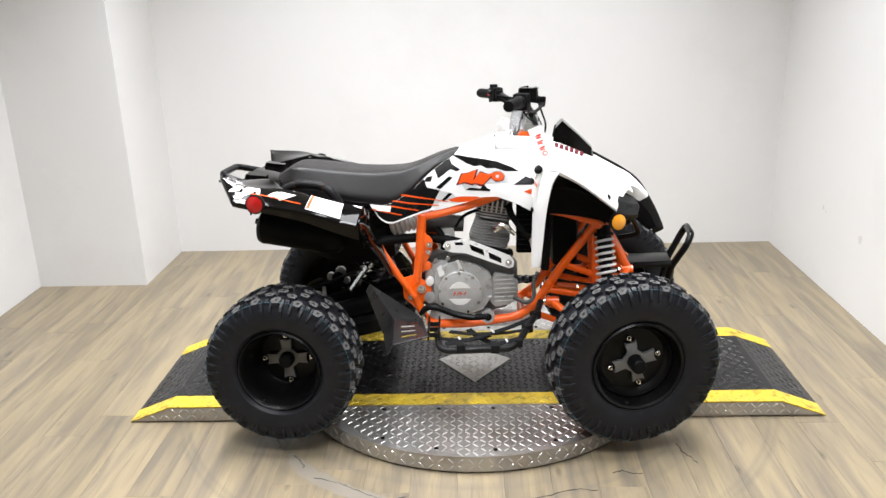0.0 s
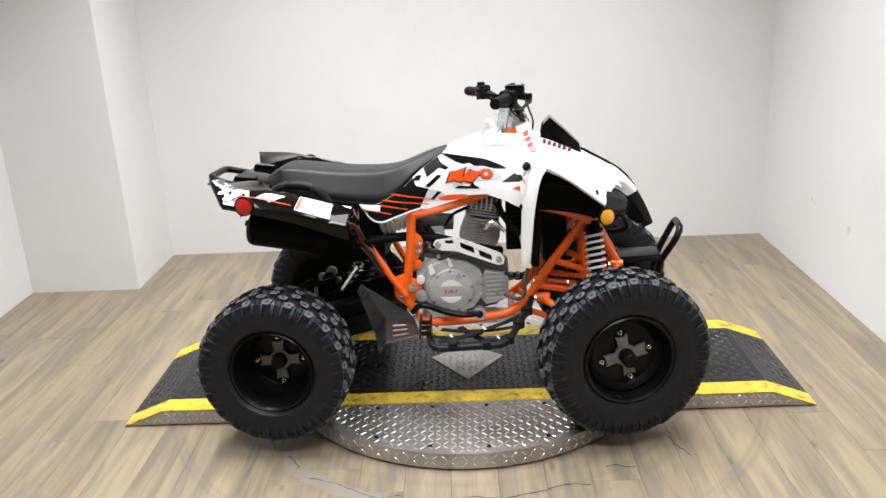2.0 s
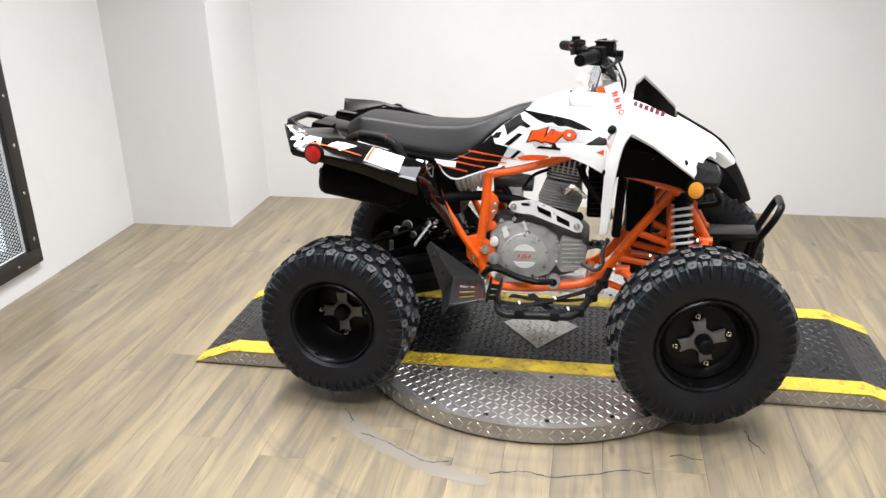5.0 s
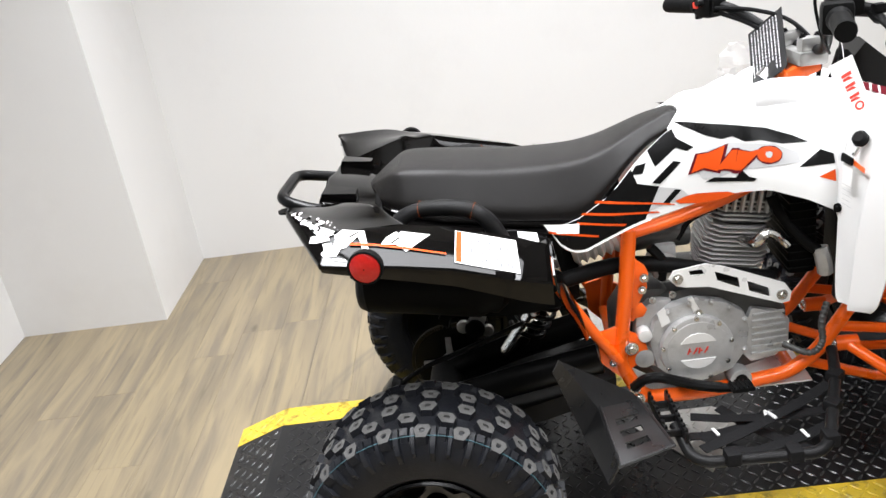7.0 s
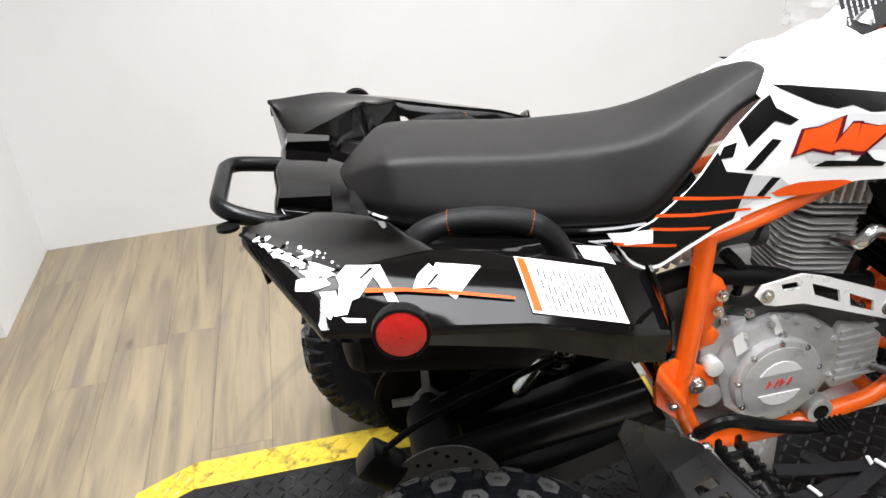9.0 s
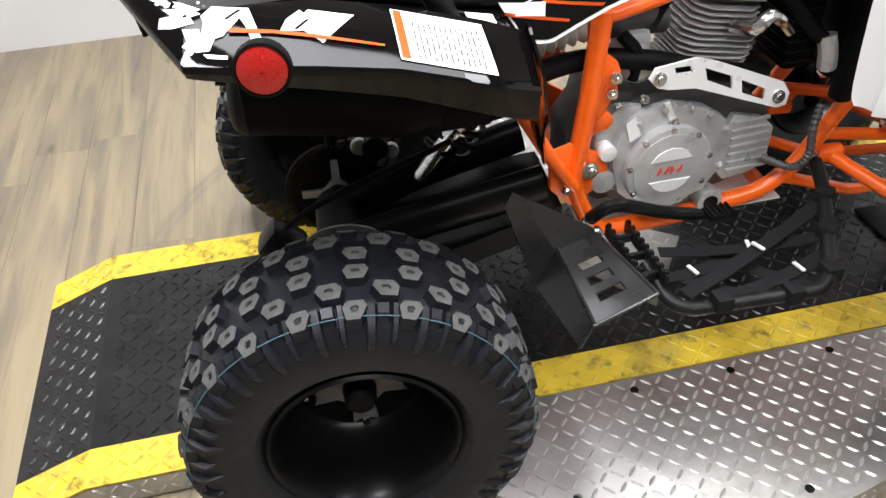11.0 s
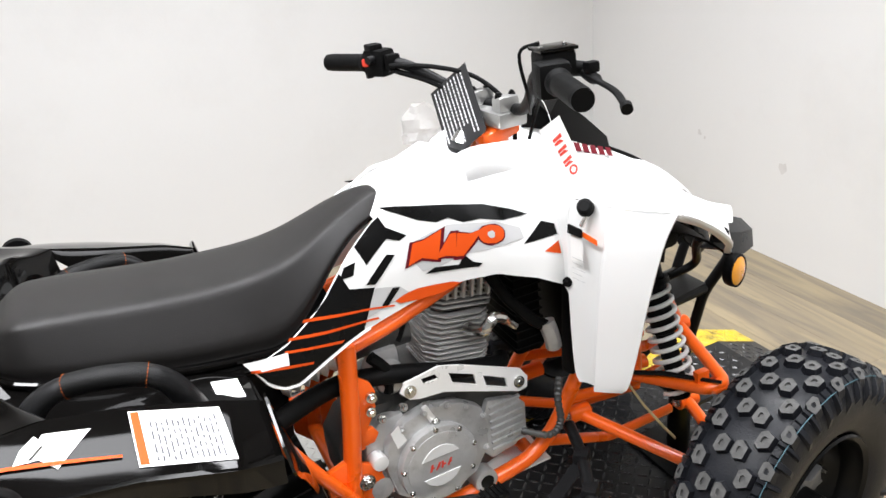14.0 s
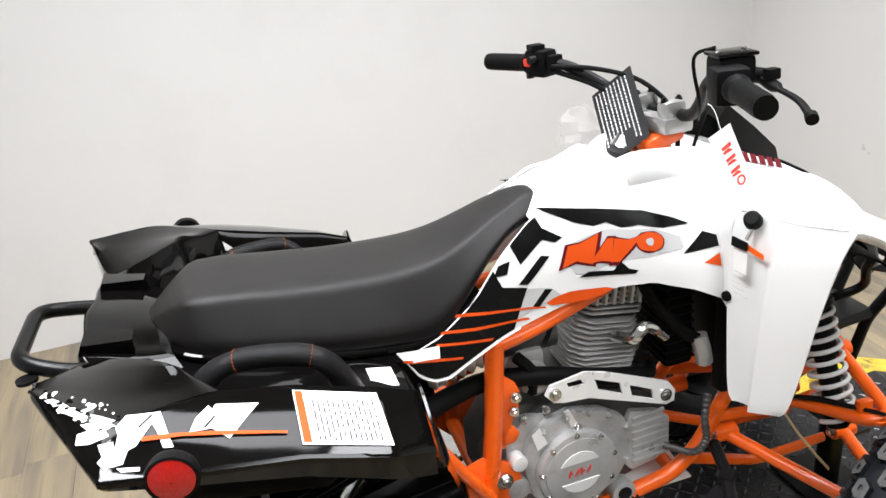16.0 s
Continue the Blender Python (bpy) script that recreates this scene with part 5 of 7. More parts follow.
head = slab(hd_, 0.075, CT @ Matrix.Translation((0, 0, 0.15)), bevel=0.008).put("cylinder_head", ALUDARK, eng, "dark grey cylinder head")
for k in range(5):
    slab([(x * 1.04, y * 1.10) for x, y in hd_], 0.003, CT @ Matrix.Translation((0, 0, 0.157 + 0.0108 * k)), bevel=0.001).put("head_fin", FIN, head)
for k in range(6):
    x = -0.045 + 0.018 * k
    box(0, 0, 0, 0.006, 0.016, 0.05, CT @ Matrix.Translation((x, -0.078, 0.205)), bevel=0.002).put("head_rib", FIN, head)
# spark plug cap, chrome elbow
tube(spline([CT @ Vector((0.0, -0.085, 0.115)), CT @ Vector((0.012, -0.125, 0.125)), CT @ Vector((0.03, -0.13, 0.150)), CT @ Vector((0.055, -0.128, 0.142)), CT @ Vector((0.085, -0.122, 0.120))], 4), [0.012] * 8 + [0.0115] * 5 + [0.008] * 4, 10).put("plug_cap", CHROME, head, "chromed spark plug cap")
# carburettor and intake
tube([(0.09, -0.03, 0.66), (0.0, -0.03, 0.665), (-0.05, -0.03, 0.66)], [0.030, 0.034, 0.034], 16).put("intake", ALUDARK, eng)
box(0.028, -0.045, 0.615, 0.055, 0.055, 0.075, bevel=0.012).put("carburettor", ALU, eng, "grey carburettor")
lathe([(0.0, -0.1), (0.020, -0.1), (0.030, -0.093), (0.033, -0.08), (0.033, -0.03), (0, -0.03)], 24).put("carburettor_cap", ALU, eng, m=Matrix.Translation((0.025, 0.0, 0.600)))
# ribbed air boot behind
pts = [Vector((-0.185 + 0.009 * k, -0.068, 0.672 + 0.002 * k)) for k in range(13)]
tube(pts, [0.046 if k % 2 else 0.036 for k in range(13)], 18).put("air_boot", FIN, eng, "grey ribbed air intake boot")
box(-0.30, 0, 0.70, 0.20, 0.20, 0.12, bevel=0.02).put("air_box", BLACK, atv)
# exhaust header and heat shield
tube(spline([(0.262, -0.085, 0.560), (0.245, -0.105, 0.562), (0.20, -0.115, 0.575), (0.12, -0.115, 0.595), (0.03, -0.105, 0.618), (-0.07, -0.085, 0.622), (-0.18, -0.116, 0.624), (-0.28, -0.160, 0.622)], 5), 0.0175, 14).put("exhaust_pipe", BLACK, atv, "matt black exhaust pipe")


def shield():
    g = Geo()
    o = Vector((0.030, -0.146, 0.613))
    ex = Vector((0.226, -0.010, -0.065)).normalized()
    ez = Vector((0.18, 0.10, 0.98)).normalized()
    ey = ex.cross(ez)
    m = Matrix((ex, ez, ey)).transposed().to_4x4()
    m.translation = o
    bm_out = [(-0.018, -0.012), (0.0, -0.024), (0.02, -0.024), (0.07, -0.014), (0.235, -0.026), (0.252, -0.018), (0.252, 0.004), (0.235, 0.020), (0.10, 0.036), (0.058, 0.036), (0.02, 0.020), (-0.010, 0.008)]
    holes = [[(0.028, 0.004), (0.058, 0.012), (0.050, 0.022), (0.022, 0.014)], [(0.088, 0.002), (0.140, -0.006), (0.132, 0.016), (0.078, 0.022)], [(0.160, -0.010), (0.208, -0.016), (0.202, 0.004), (0.152, 0.012)]]
    bm = bmesh.new()
    es = []
    for loop in [bm_out] + holes:
        vs = [bm.verts.new((u, v, 0)) for u, v in loop]
        es += [bm.edges.new((vs[k], vs[(k + 1) % len(vs)])) for k in range(len(vs))]
    bmesh.ops.triangle_fill(bm, edges=es, use_beauty=True)
    bmesh.ops.recalc_face_normals(bm, faces=bm.faces)
    r = bmesh.ops.extrude_face_region(bm, geom=bm.faces[:])
    bmesh.ops.translate(bm, verts=[v for v in r["geom"] if isinstance(v, bmesh.types.BMVert)], vec=(0, 0, 0.006))
    bm.verts.index_update()
    g.add([m @ v.co for v in bm.verts], [[v.index for v in f.verts] for f in bm.faces])
    bm.free()
    return g, m


g, SM = shield()
hs = g.put("heat_shield", SILVER, atv, "silver slotted exhaust heat shield", 30)
n_ = (SM.to_3x3() @ Vector((0, 0, 1)))
for u, v in ((0.0, -0.008), (0.232, -0.006)):
    bolt(SM @ Vector((u, v, 0.007 if n_.y < 0 else -0.001)), n_ if n_.y < 0 else -n_, 0.009, 0.005).put("shield_bolt", CHROME, hs)
# corrugated hose at the front of the engine
pts = spline([(0.275, -0.12, 0.395), (0.32, -0.155, 0.385), (0.345, -0.160, 0.41), (0.345, -0.155, 0.46), (0.362, -0.14, 0.50)], 9)
tube(pts, [0.0085 if k % 2 else 0.0065 for k in range(len(pts))], 10).put("corrugated_hose", ALUDARK, atv, "grey corrugated hose")
# radiator-like oil cooler and hoses
oc = box(0.315, 0.01, 0.675, 0.06, 0.25, 0.22, bevel=0.01).put("oil_cooler", COOLER, atv, "black finned oil cooler beside the cylinder")
for k in range(11):
    box(0.315, 0.01, 0.580 + 0.019 * k, 0.064, 0.254, 0.003).put("cooler_fin", BLACK, oc)
tube(spline([(0.255, -0.085, 0.745), (0.275, -0.10, 0.70), (0.315, -0.12, 0.645), (0.345, -0.13, 0.62)], 5), 0.0125, 10).put("breather_hose", BLACK, atv)
tube(spline([(0.345, -0.13, 0.63), (0.352, -0.135, 0.60), (0.36, -0.13, 0.57)], 4), 0.017, 10).put("hose_end", ALU, atv)
tube(spline([(0.20, -0.07, 0.74), (0.10, -0.05, 0.70), (0.06, -0.06, 0.655)], 5), 0.006, 8).put("cable", BLACK, atv)
tube(spline([(-0.01, -0.09, 0.66), (0.012, -0.10, 0.63), (0.015, -0.09, 0.58)], 5), 0.012, 8).put("intake_hose", BLACK, atv)

# foot rests -----------------------------------------------------------------
for s in (-1, 1):
    nb_ = tube(corner([(0.372, s * 0.150, 0.385), (0.352, s * 0.215, 0.365), (0.268, s * 0.380, 0.312), (0.238, s * 0.400, 0.303), (0.022, s * 0.364, 0.282), (-0.004, s * 0.340, 0.285), (-0.014, s * 0.26, 0.310)], 0.04), 0.0125, 12).put("foot_bar", GREYBLACK, atv, "black tubular foot-well bar with webbing straps")
    for a, b in (((0.030, 0.225, 0.302), (0.308, 0.300, 0.334)), ((0.03, 0.290, 0.300), (0.15, 0.385, 0.302)), ((0.02, 0.345, 0.302), (0.344, 0.230, 0.357)), ((0.10, 0.20, 0.300), (0.235, 0.392, 0.303)), ((0.0, 0.30, 0.306), (0.18, 0.26, 0.300)), ((0.075, 0.370, 0.300), (0.300, 0.330, 0.322))):
        g = Geo()
        p, q = Vector((a[0], a[1] * s, a[2])), Vector((b[0], b[1] * s, b[2]))
        dr = (q - p).normalized()
        w = Vector((-dr.y, dr.x, 0)).normalized() * 0.0135
        mid = (p + q) / 2 - Vector((0, 0, 0.012))
        row = [p, p.lerp(mid, 0.5) - Vector((0, 0, 0.004)), mid, mid.lerp(q, 0.5) - Vector((0, 0, 0.004)), q]
        vs = []
        for c in row:
            vs += [c + w, c - w, c - w - Vector((0, 0, 0.0025)), c + w - Vector((0, 0, 0.0025))]
        fs = []
        for k in range(4):
            fs += [[4 * k + j, 4 * k + (j + 1) % 4, 4 * k + 4 + (j + 1) % 4, 4 * k + 4 + j] for j in range(4)]
        g.add(vs, fs + [[0, 1, 2, 3], [19, 18, 17, 16]])
        g.put("strap", STRAP, nb_)
        c = p.lerp(q, 0.18 + 0.62 * ((a[0] * 37.0 + a[1] * 11.0) % 1.0))
        box(c.x, c.y, c.z - 0.006, 0.007, 0.027, 0.004, Matrix.Rotation(math.atan2(dr.y, dr.x), 4, "Z"), bevel=0.001).put("strap_clip", SILVER, nb_)
    for x, y, z in ((0.310, 0.298, 0.338), (0.346, 0.226, 0.361), (0.272, 0.372, 0.314), (0.19, 0.394, 0.303), (0.07, 0.377, 0.30)):
        box(x, s * y, z, 0.03, 0.034, 0.03, Matrix.Rotation(s * (0.9 if x > 0.29 else 0.0), 4, "Z"), bevel=0.005).put("strap_loop", STRAP, nb_)
    # serrated peg
    g = Geo()
    for dx in (0.0, 0.038):
        box(-0.045 + dx, s * 0.245, 0.322, 0.007, 0.17, 0.026, bevel=0.002, geo=g)
        for k in range(9):
            box(-0.045 + dx, s * (0.17 + 0.019 * k), 0.337, 0.006, 0.008, 0.008, geo=g)
    for k in range(3):
        box(-0.026, s * (0.19 + 0.055 * k), 0.318, 0.035, 0.008, 0.016, bevel=0.002, geo=g)
    pg = g.put("foot_peg", GREYBLACK, atv, "black serrated foot peg")
    bolt((-0.068, s * 0.165, 0.322), (0, s, 0), 0.010, 0.008).put("peg_bolt", CHROME, pg)
    # heel guard: upright inner wall, slotted step and a rear flange
    SKEW["on"] = False
    tip, root, fold, nose_, heel = (Vector((x, s * y, z)) for x, y, z in ((-0.232, 0.283, 0.497), (-0.058, 0.196, 0.330), (-0.156, 0.270, 0.362), (-0.016, 0.388, 0.338), (-0.136, 0.425, 0.322)))
    g = Geo()

    def patch(a, b, c, d, us, vs, skip=(), sag=0.0):
        vv = [a.lerp(b, u).lerp(d.lerp(c, u), v) - Vector((0, 0, sag * math.sin(math.pi * u) * math.sin(math.pi * v))) for v in vs for u in us]
        k = len(us)
        g.add(vv, [[j * k + i, j * k + i + 1, (j + 1) * k + i + 1, (j + 1) * k + i] for j in range(len(vs) - 1) for i in range(k - 1) if (i, j) not in skip])

    patch(fold, root, nose_, heel, (0, 0.26, 0.48, 0.70, 1), (0, 0.26, 0.37, 0.47, 0.58, 0.68, 0.79, 1), {(i, j) for i in (1, 2) for j in (1, 3, 5)})
    patch(tip, root + Vector((-0.012, 0, 0.018)), root, fold, (0, 0.33, 0.66, 1), (0, 0.5, 1), sag=0.012)
    back = Vector((-0.030, s * 0.012, -0.050))
    patch(tip, fold, fold + back * 1.2, tip + back * 0.5, (0, 0.5, 1), (0, 0.5, 1), sag=0.006)
    patch(fold, heel, heel + back * 0.7, fold + back * 1.2, (0, 0.5, 1), (0, 0.5, 1), sag=0.008)
    hg = thick(g, 0.004).put("heel_guard", SMOKE, atv, "worn black plastic heel guard with three slots", 30)
    tube([fold.lerp(root, 0.05) + Vector((0, 0, 0.002)), heel.lerp(nose_, 0.03) + Vector((0, 0, 0.002))], 0.0035, 8).put("rib", SMOKE, hg)
    tube([heel, nose_], 0.0035, 8).put("rib", SMOKE, hg)
    tube([nose_, root], 0.0035, 8).put("rib", SMOKE, hg)
    SKEW["on"] = True
# brake pedal on the near side
tube(spline([(-0.075, -0.150, 0.345), (-0.055, -0.165, 0.372), (-0.02, -0.172, 0.378), (0.05, -0.175, 0.352), (0.12, -0.19, 0.342), (0.155, -0.20, 0.346)], 5), [0.012] * 20 + [0.010] * 6, 10).put("brake_pedal", STEELBLACK, atv, "black brake pedal")
g = box(0.150, -0.205, 0.350, 0.05, 0.035, 0.010, bevel=0.002)
for k in range(5):
    box(0.130 + 0.010 * k, -0.205, 0.357, 0.003, 0.033, 0.005, geo=g)
g.put("pedal_pad", STEELBLACK, atv)
# skid plate under the engine
slab([(-0.06, -0.10), (0.36, -0.09), (0.36, 0.09), (-0.06, 0.10)], 0.004, Matrix.Translation((0, 0, 0.270)), bevel=0.0).put("skid_plate", SILVER, atv, "silver skid plate under the engine")


SKEW["on"] = False
# rear axle, swing arm, chain, brake disc ---------------------------------------
ax = tube([(RWX, -RWY + 0.02, RWZ), (RWX, RWY - 0.02, RWZ)], 0.019, 14).put("rear_axle", STEELBLACK, atv, "black solid rear axle")
tube([(RWX, -0.09, RWZ), (RWX, 0.09, RWZ)], 0.05, 20).put("axle_carrier", BLACK, ax)
for s in (-1, 1):
    tube(corner([(-0.13, s * 0.095, 0.385), (-0.34, s * 0.085, 0.335), (-0.50, s * 0.065, 0.285)], 0.05), 0.026, 12, flat=1.5).put("swing_arm", STEELBLACK, atv, "black rear swing arm")
# drilled brake disc on the near side
dm = Matrix.Translation((RWX, -0.135, RWZ))
bd = lathe([(0.055, -0.002), (0.108, -0.002), (0.108, 0.002), (0.055, 0.002)], 40, closed=True).put("brake_disc", DISC, atv, "drilled steel brake disc on the rear axle", m=dm)
lathe([(0.02, -0.004), (0.058, -0.004), (0.058, 0.004), (0.02, 0.004)], 24, closed=True).put("disc_carrier", ALUDARK, bd, m=dm)
g = Geo()
for k in range(30):
    a = 2 * math.pi * k / 30
    r = 0.076 + 0.011 * (k % 3)
    p = Vector((RWX + r * math.cos(a), -0.1375, RWZ + r * math.sin(a)))
    tube([p, p + Vector((0, -0.0006, 0))], 0.0042, 8, geo=g)
g.put("disc_hole", STEELBLACK, bd)
box(-0.618, -0.115, 0.340, 0.075, 0.06, 0.06, Matrix.Rotation(0.7, 4, "Y"), bevel=0.012).put("brake_caliper", STEELBLACK, atv, "black rear brake caliper")
tube(spline([(-0.605, -0.11, 0.370), (-0.54, -0.10, 0.405), (-0.42, -0.09, 0.445), (-0.30, -0.10, 0.50)], 5), 0.006, 8).put("brake_hose", STEELBLACK, atv)
# sprocket and chain on the far side of the carrier
sp = []
for k in range(40):
    for da, r in ((0, 0.098), (0.25, 0.106), (0.5, 0.106), (0.75, 0.098)):
        a = 2 * math.pi * (k + da) / 40
        sp.append((RWX + r * math.cos(a), RWZ + r * math.sin(a)))
slab(sp, 0.006, Matrix.Translation((0, 0.165, 0)) @ EM).put("sprocket", STEELBLACK, ax, "toothed rear sprocket")
slab([(RWX + r * math.cos(a), RWZ + r * math.sin(a)) for k in range(4) for a, r in ((1.571 * k - 0.3, 0.03), (1.571 * k - 0.1, 0.075), (1.571 * k + 0.1, 0.075), (1.571 * k + 0.3, 0.03))], 0.008, Matrix.Translation((0, 0.155, 0)) @ EM).put("sprocket_hub", ALU, ax, "bright star-shaped sprocket carrier")
loop = [Vector((RWX + 0.104 * math.cos(a), 0.162, RWZ + 0.104 * math.sin(a))) for a in [math.radians(d) for d in range(95, 272, 12)]]
loop += [Vector((RWX + (0.56) * t, 0.162, RWZ - 0.104 + (0.145) * t)) for t in (0.25, 0.5, 0.75, 1.0)]
loop += [Vector((0.06, 0.162, 0.40)), Vector((0.05, 0.162, 0.44))]
loop += [Vector((RWX + 0.56 * t, 0.162, RWZ + 0.104 + 0.07 * t)) for t in (1.0, 0.75, 0.5, 0.25)]
g = Geo()
path = spline(loop, 6, True)
for k in range(0, len(path) - 1, 1):
    a, b = path[k], path[(k + 1) % len(path)]
    d = (b - a)
    if d.length < 1e-4:
        continue
    box((a.x + b.x) / 2, 0.162, (a.z + b.z) / 2, d.length * 0.8, 0.014 if k % 2 else 0.008, 0.010, Matrix.Rotation(-math.atan2(d.z, d.x), 4, "Y"), geo=g)
g.put("drive_chain", BRASS, atv, "dark drive chain")
SKEW["on"] = True
# rear shock absorber with black coil
p0, p1 = Vector((-0.315, 0.0, 0.40)), Vector((-0.165, 0.0, 0.645))
sh = tube([p0, p0.lerp(p1, 0.45), p0.lerp(p1, 0.46), p1], [0.022, 0.022, 0.012, 0.012], 14).put("rear_shock", BLACK, atv, "single rear shock with a black coil spring")
coil = []
dr = (p1 - p0).normalized()
u = dr.cross(Vector((0, 1, 0))).normalized()
w = dr.cross(u)
for k in range(8 * 16 + 1):
    a = 2 * math.pi * k / 16
    coil.append(p0.lerp(p1, 0.12 + 0.76 * k / 128) + (u * math.cos(a) + w * math.sin(a)) * 0.042)
tube(coil, 0.0065, 7).put("spring", STEELBLACK, sh)
# bright damper rod bracket seen under the fender
SKEW["on"] = False
lo_, hi_ = Vector((-0.352, -0.03, 0.388)), Vector((-0.280, -0.03, 0.485))
dv = (hi_ - lo_).normalized()
stay = tube([lo_ - dv * 0.012, lo_ - dv * 0.008, lo_, lo_ + dv * 0.008, hi_ - dv * 0.012, hi_], [0.003, 0.010, 0.015, 0.0170, 0.0180, 0.0180], 16).put("peg_stay", CHROME, atv, "bright steel stay below the rear fender")
tube([hi_, hi_ + dv * 0.004, hi_ + dv * 0.005, hi_ + dv * 0.012], [0.030, 0.030, 0.024, 0.022], 16).put("stay_flange", CHROME, stay)
tube([hi_ + dv * 0.012, hi_ + dv * 0.045], [0.014, 0.010], 12).put("stay_band", CHROME, stay)
tube([hi_ + dv * 0.04 - Vector((0, 0.018, 0)), hi_ + dv * 0.04 + Vector((0, 0.018, 0))], 0.016, 14).put("stay_eye", CHROME, stay)
# silver caliper of the sprocket carrier, its lobes round a dark pin
for dx, dz, r in ((-0.030, 0.004, 0.017), (0.010, 0.026, 0.021), (0.032, -0.012, 0.015)):
    slab(circle(-0.428 + dx, 0.412 + dz, r, 18), 0.016, Matrix.Translation((0, 0.075, 0)) @ EM, bevel=0.003).put("carrier_lobe", CLAMP, ax, "bright cast lobe beside the chain")
slab(circle(-0.428, 0.412, 0.026, 18), 0.026, Matrix.Translation((0, 0.078, 0)) @ EM, bevel=0.003).put("carrier_pin", STEELBLACK, ax)
SKEW["on"] = True
# black air box and lower guard in front of the rear axle
loft([[(x, -w, z0), (x, -w, z1), (x, -w * 0.7, z1 + 0.03), (x, w * 0.7, z1 + 0.03), (x, w, z1), (x, w, z0)] for x, w, z0, z1 in ((-0.50, 0.05, 0.58, 0.66), (-0.44, 0.085, 0.545, 0.68), (-0.34, 0.095, 0.530, 0.69), (-0.22, 0.095, 0.540, 0.69), (-0.17, 0.08, 0.55, 0.68))], 2, 2, True).put("air_box", BLACK, atv, "black plastic air box")
loft([[(x, -w, z), (x, -w, z + 0.05), (x, w, z + 0.05), (x, w, z)] for x, w, z in ((-0.46, 0.085, 0.215), (-0.36, 0.10, 0.225), (-0.20, 0.10, 0.265), (-0.10, 0.09, 0.285))], 2, 1, True).put("swing_arm_guard", STEELBLACK, atv, "black guard below the swing arm")

# front suspension ------------------------------------------------------------
SKEW["on"] = False
for s in (-1, 1):
    hubp = Vector((0.676, s * 0.345, 0.292))
    kn = tube([hubp + Vector((0.0, 0, -0.06)), hubp + Vector((-0.012, -s * 0.045, 0.15))], [0.02, 0.018], 12).put("steering_knuckle", STEELBLACK, atv)
    tube([hubp, (0.683, s * 0.425, 0.292)], 0.022, 12).put("stub_axle", STEELBLACK, kn)
    lo_r, lo_o, lo_f = Vector((0.427, s * 0.100, 0.377)), Vector((0.645, s * 0.345, 0.270)), Vector((0.720, s * 0.095, 0.300))
    up_r, up_o, up_f = Vector((0.545, s * 0.115, 0.440)), Vector((0.650, s * 0.278, 0.458)), Vector((0.700, s * 0.088, 0.500))
    la = tube(corner([lo_r, lo_o - Vector((0.02, 0, -0.008)), lo_o + Vector((0.02, 0, 0.004)), lo_f], 0.025), 0.0135, 12).put("lower_arm", ORANGE, atv, "orange lower suspension arm")
    ua = tube(corner([up_r, up_o - Vector((0.024, s * 0.006, 0.002)), up_o + Vector((0.016, 0, 0.004)), up_f], 0.02), 0.0130, 12).put("upper_arm", ORANGE, atv, "orange upper suspension arm")
    slab([(-0.040, -0.030), (0.026, -0.034), (0.022, 0.010), (-0.018, 0.014)], 0.008, Matrix.Translation(up_o + Vector((0, 0, 0.002))) @ (pose(0, 0, 0, 0, 0, 0) if s > 0 else pose(0, 0, 0, 180, 0, 0)), bevel=0.002).put("ball_joint_plate", ORANGE, ua)
    box(up_o.x - 0.022, up_o.y + s * -0.028, up_o.z + 0.016, 0.030, 0.016, 0.030, bevel=0.003).put("shock_lug", ORANGE, ua)
    for p in (lo_r, lo_f):
        tube([p - Vector((0.025, 0, 0)), p + Vector((0.025, 0, 0))], 0.018, 14).put("pivot", ORANGE, la)
        bolt(p - Vector((0.026, 0, 0)), (-1, 0, 0), 0.010, 0.008).put("pivot_bolt", CHROME, la)
    for p in (up_r, up_f):
        tube([p - Vector((0.022, 0, 0)), p + Vector((0.022, 0, 0))], 0.016, 14).put("pivot", ORANGE, ua)
        bolt(p - Vector((0.023, 0, 0)), (-1, 0, 0), 0.008, 0.007).put("pivot_bolt", CHROME, ua)
    tube([(0.50, s * 0.105, 0.455), (0.58, s * 0.190, 0.468), (0.645, s * 0.290, 0.476)], [0.0035, 0.0060, 0.0035], 10).put("tie_rod", STEELBLACK, atv, "thin black tie rod")
    a, b = Vector((0.626, s * 0.192, 0.395)), Vector((0.608, s * 0.106, 0.672))
    fs = tube([a, a.lerp(b, 0.5), a.lerp(b, 0.51), b], [0.020, 0.020, 0.026, 0.026], 14).put("front_shock", BLACK, atv, "front shock absorber with a white coil spring")
    dr = (b - a).normalized()
    u = dr.cross(Vector((0, 1, 0))).normalized()
    w = dr.cross(u)
    coil = [a.lerp(b, 0.07 + 0.80 * k / 160) + (u * math.cos(2 * math.pi * k / 16) + w * math.sin(2 * math.pi * k / 16)) * (0.037 - 0.006 * k / 160) for k in range(161)]
    tube(coil, 0.0050, 8).put("spring", SHOCKW, fs, "white coil spring")
    for t, r in ((0.05, 0.028), (0.89, 0.036)):
        q = a.lerp(b, t)
        tube([q - dr * 0.006, q + dr * 0.006], r, 18).put("spring_seat", BLACK, fs)
# tan tie strap that hangs under the near upper arm
tube([(0.530, -0.140, 0.432), (0.552, -0.160, 0.385), (0.585, -0.185, 0.330), (0.606, -0.198, 0.300)], 0.006, 8, flat=0.25).put("tie_strap", TAN, atv, "thin tan tie strap under the suspension arm")
SKEW["on"] = True
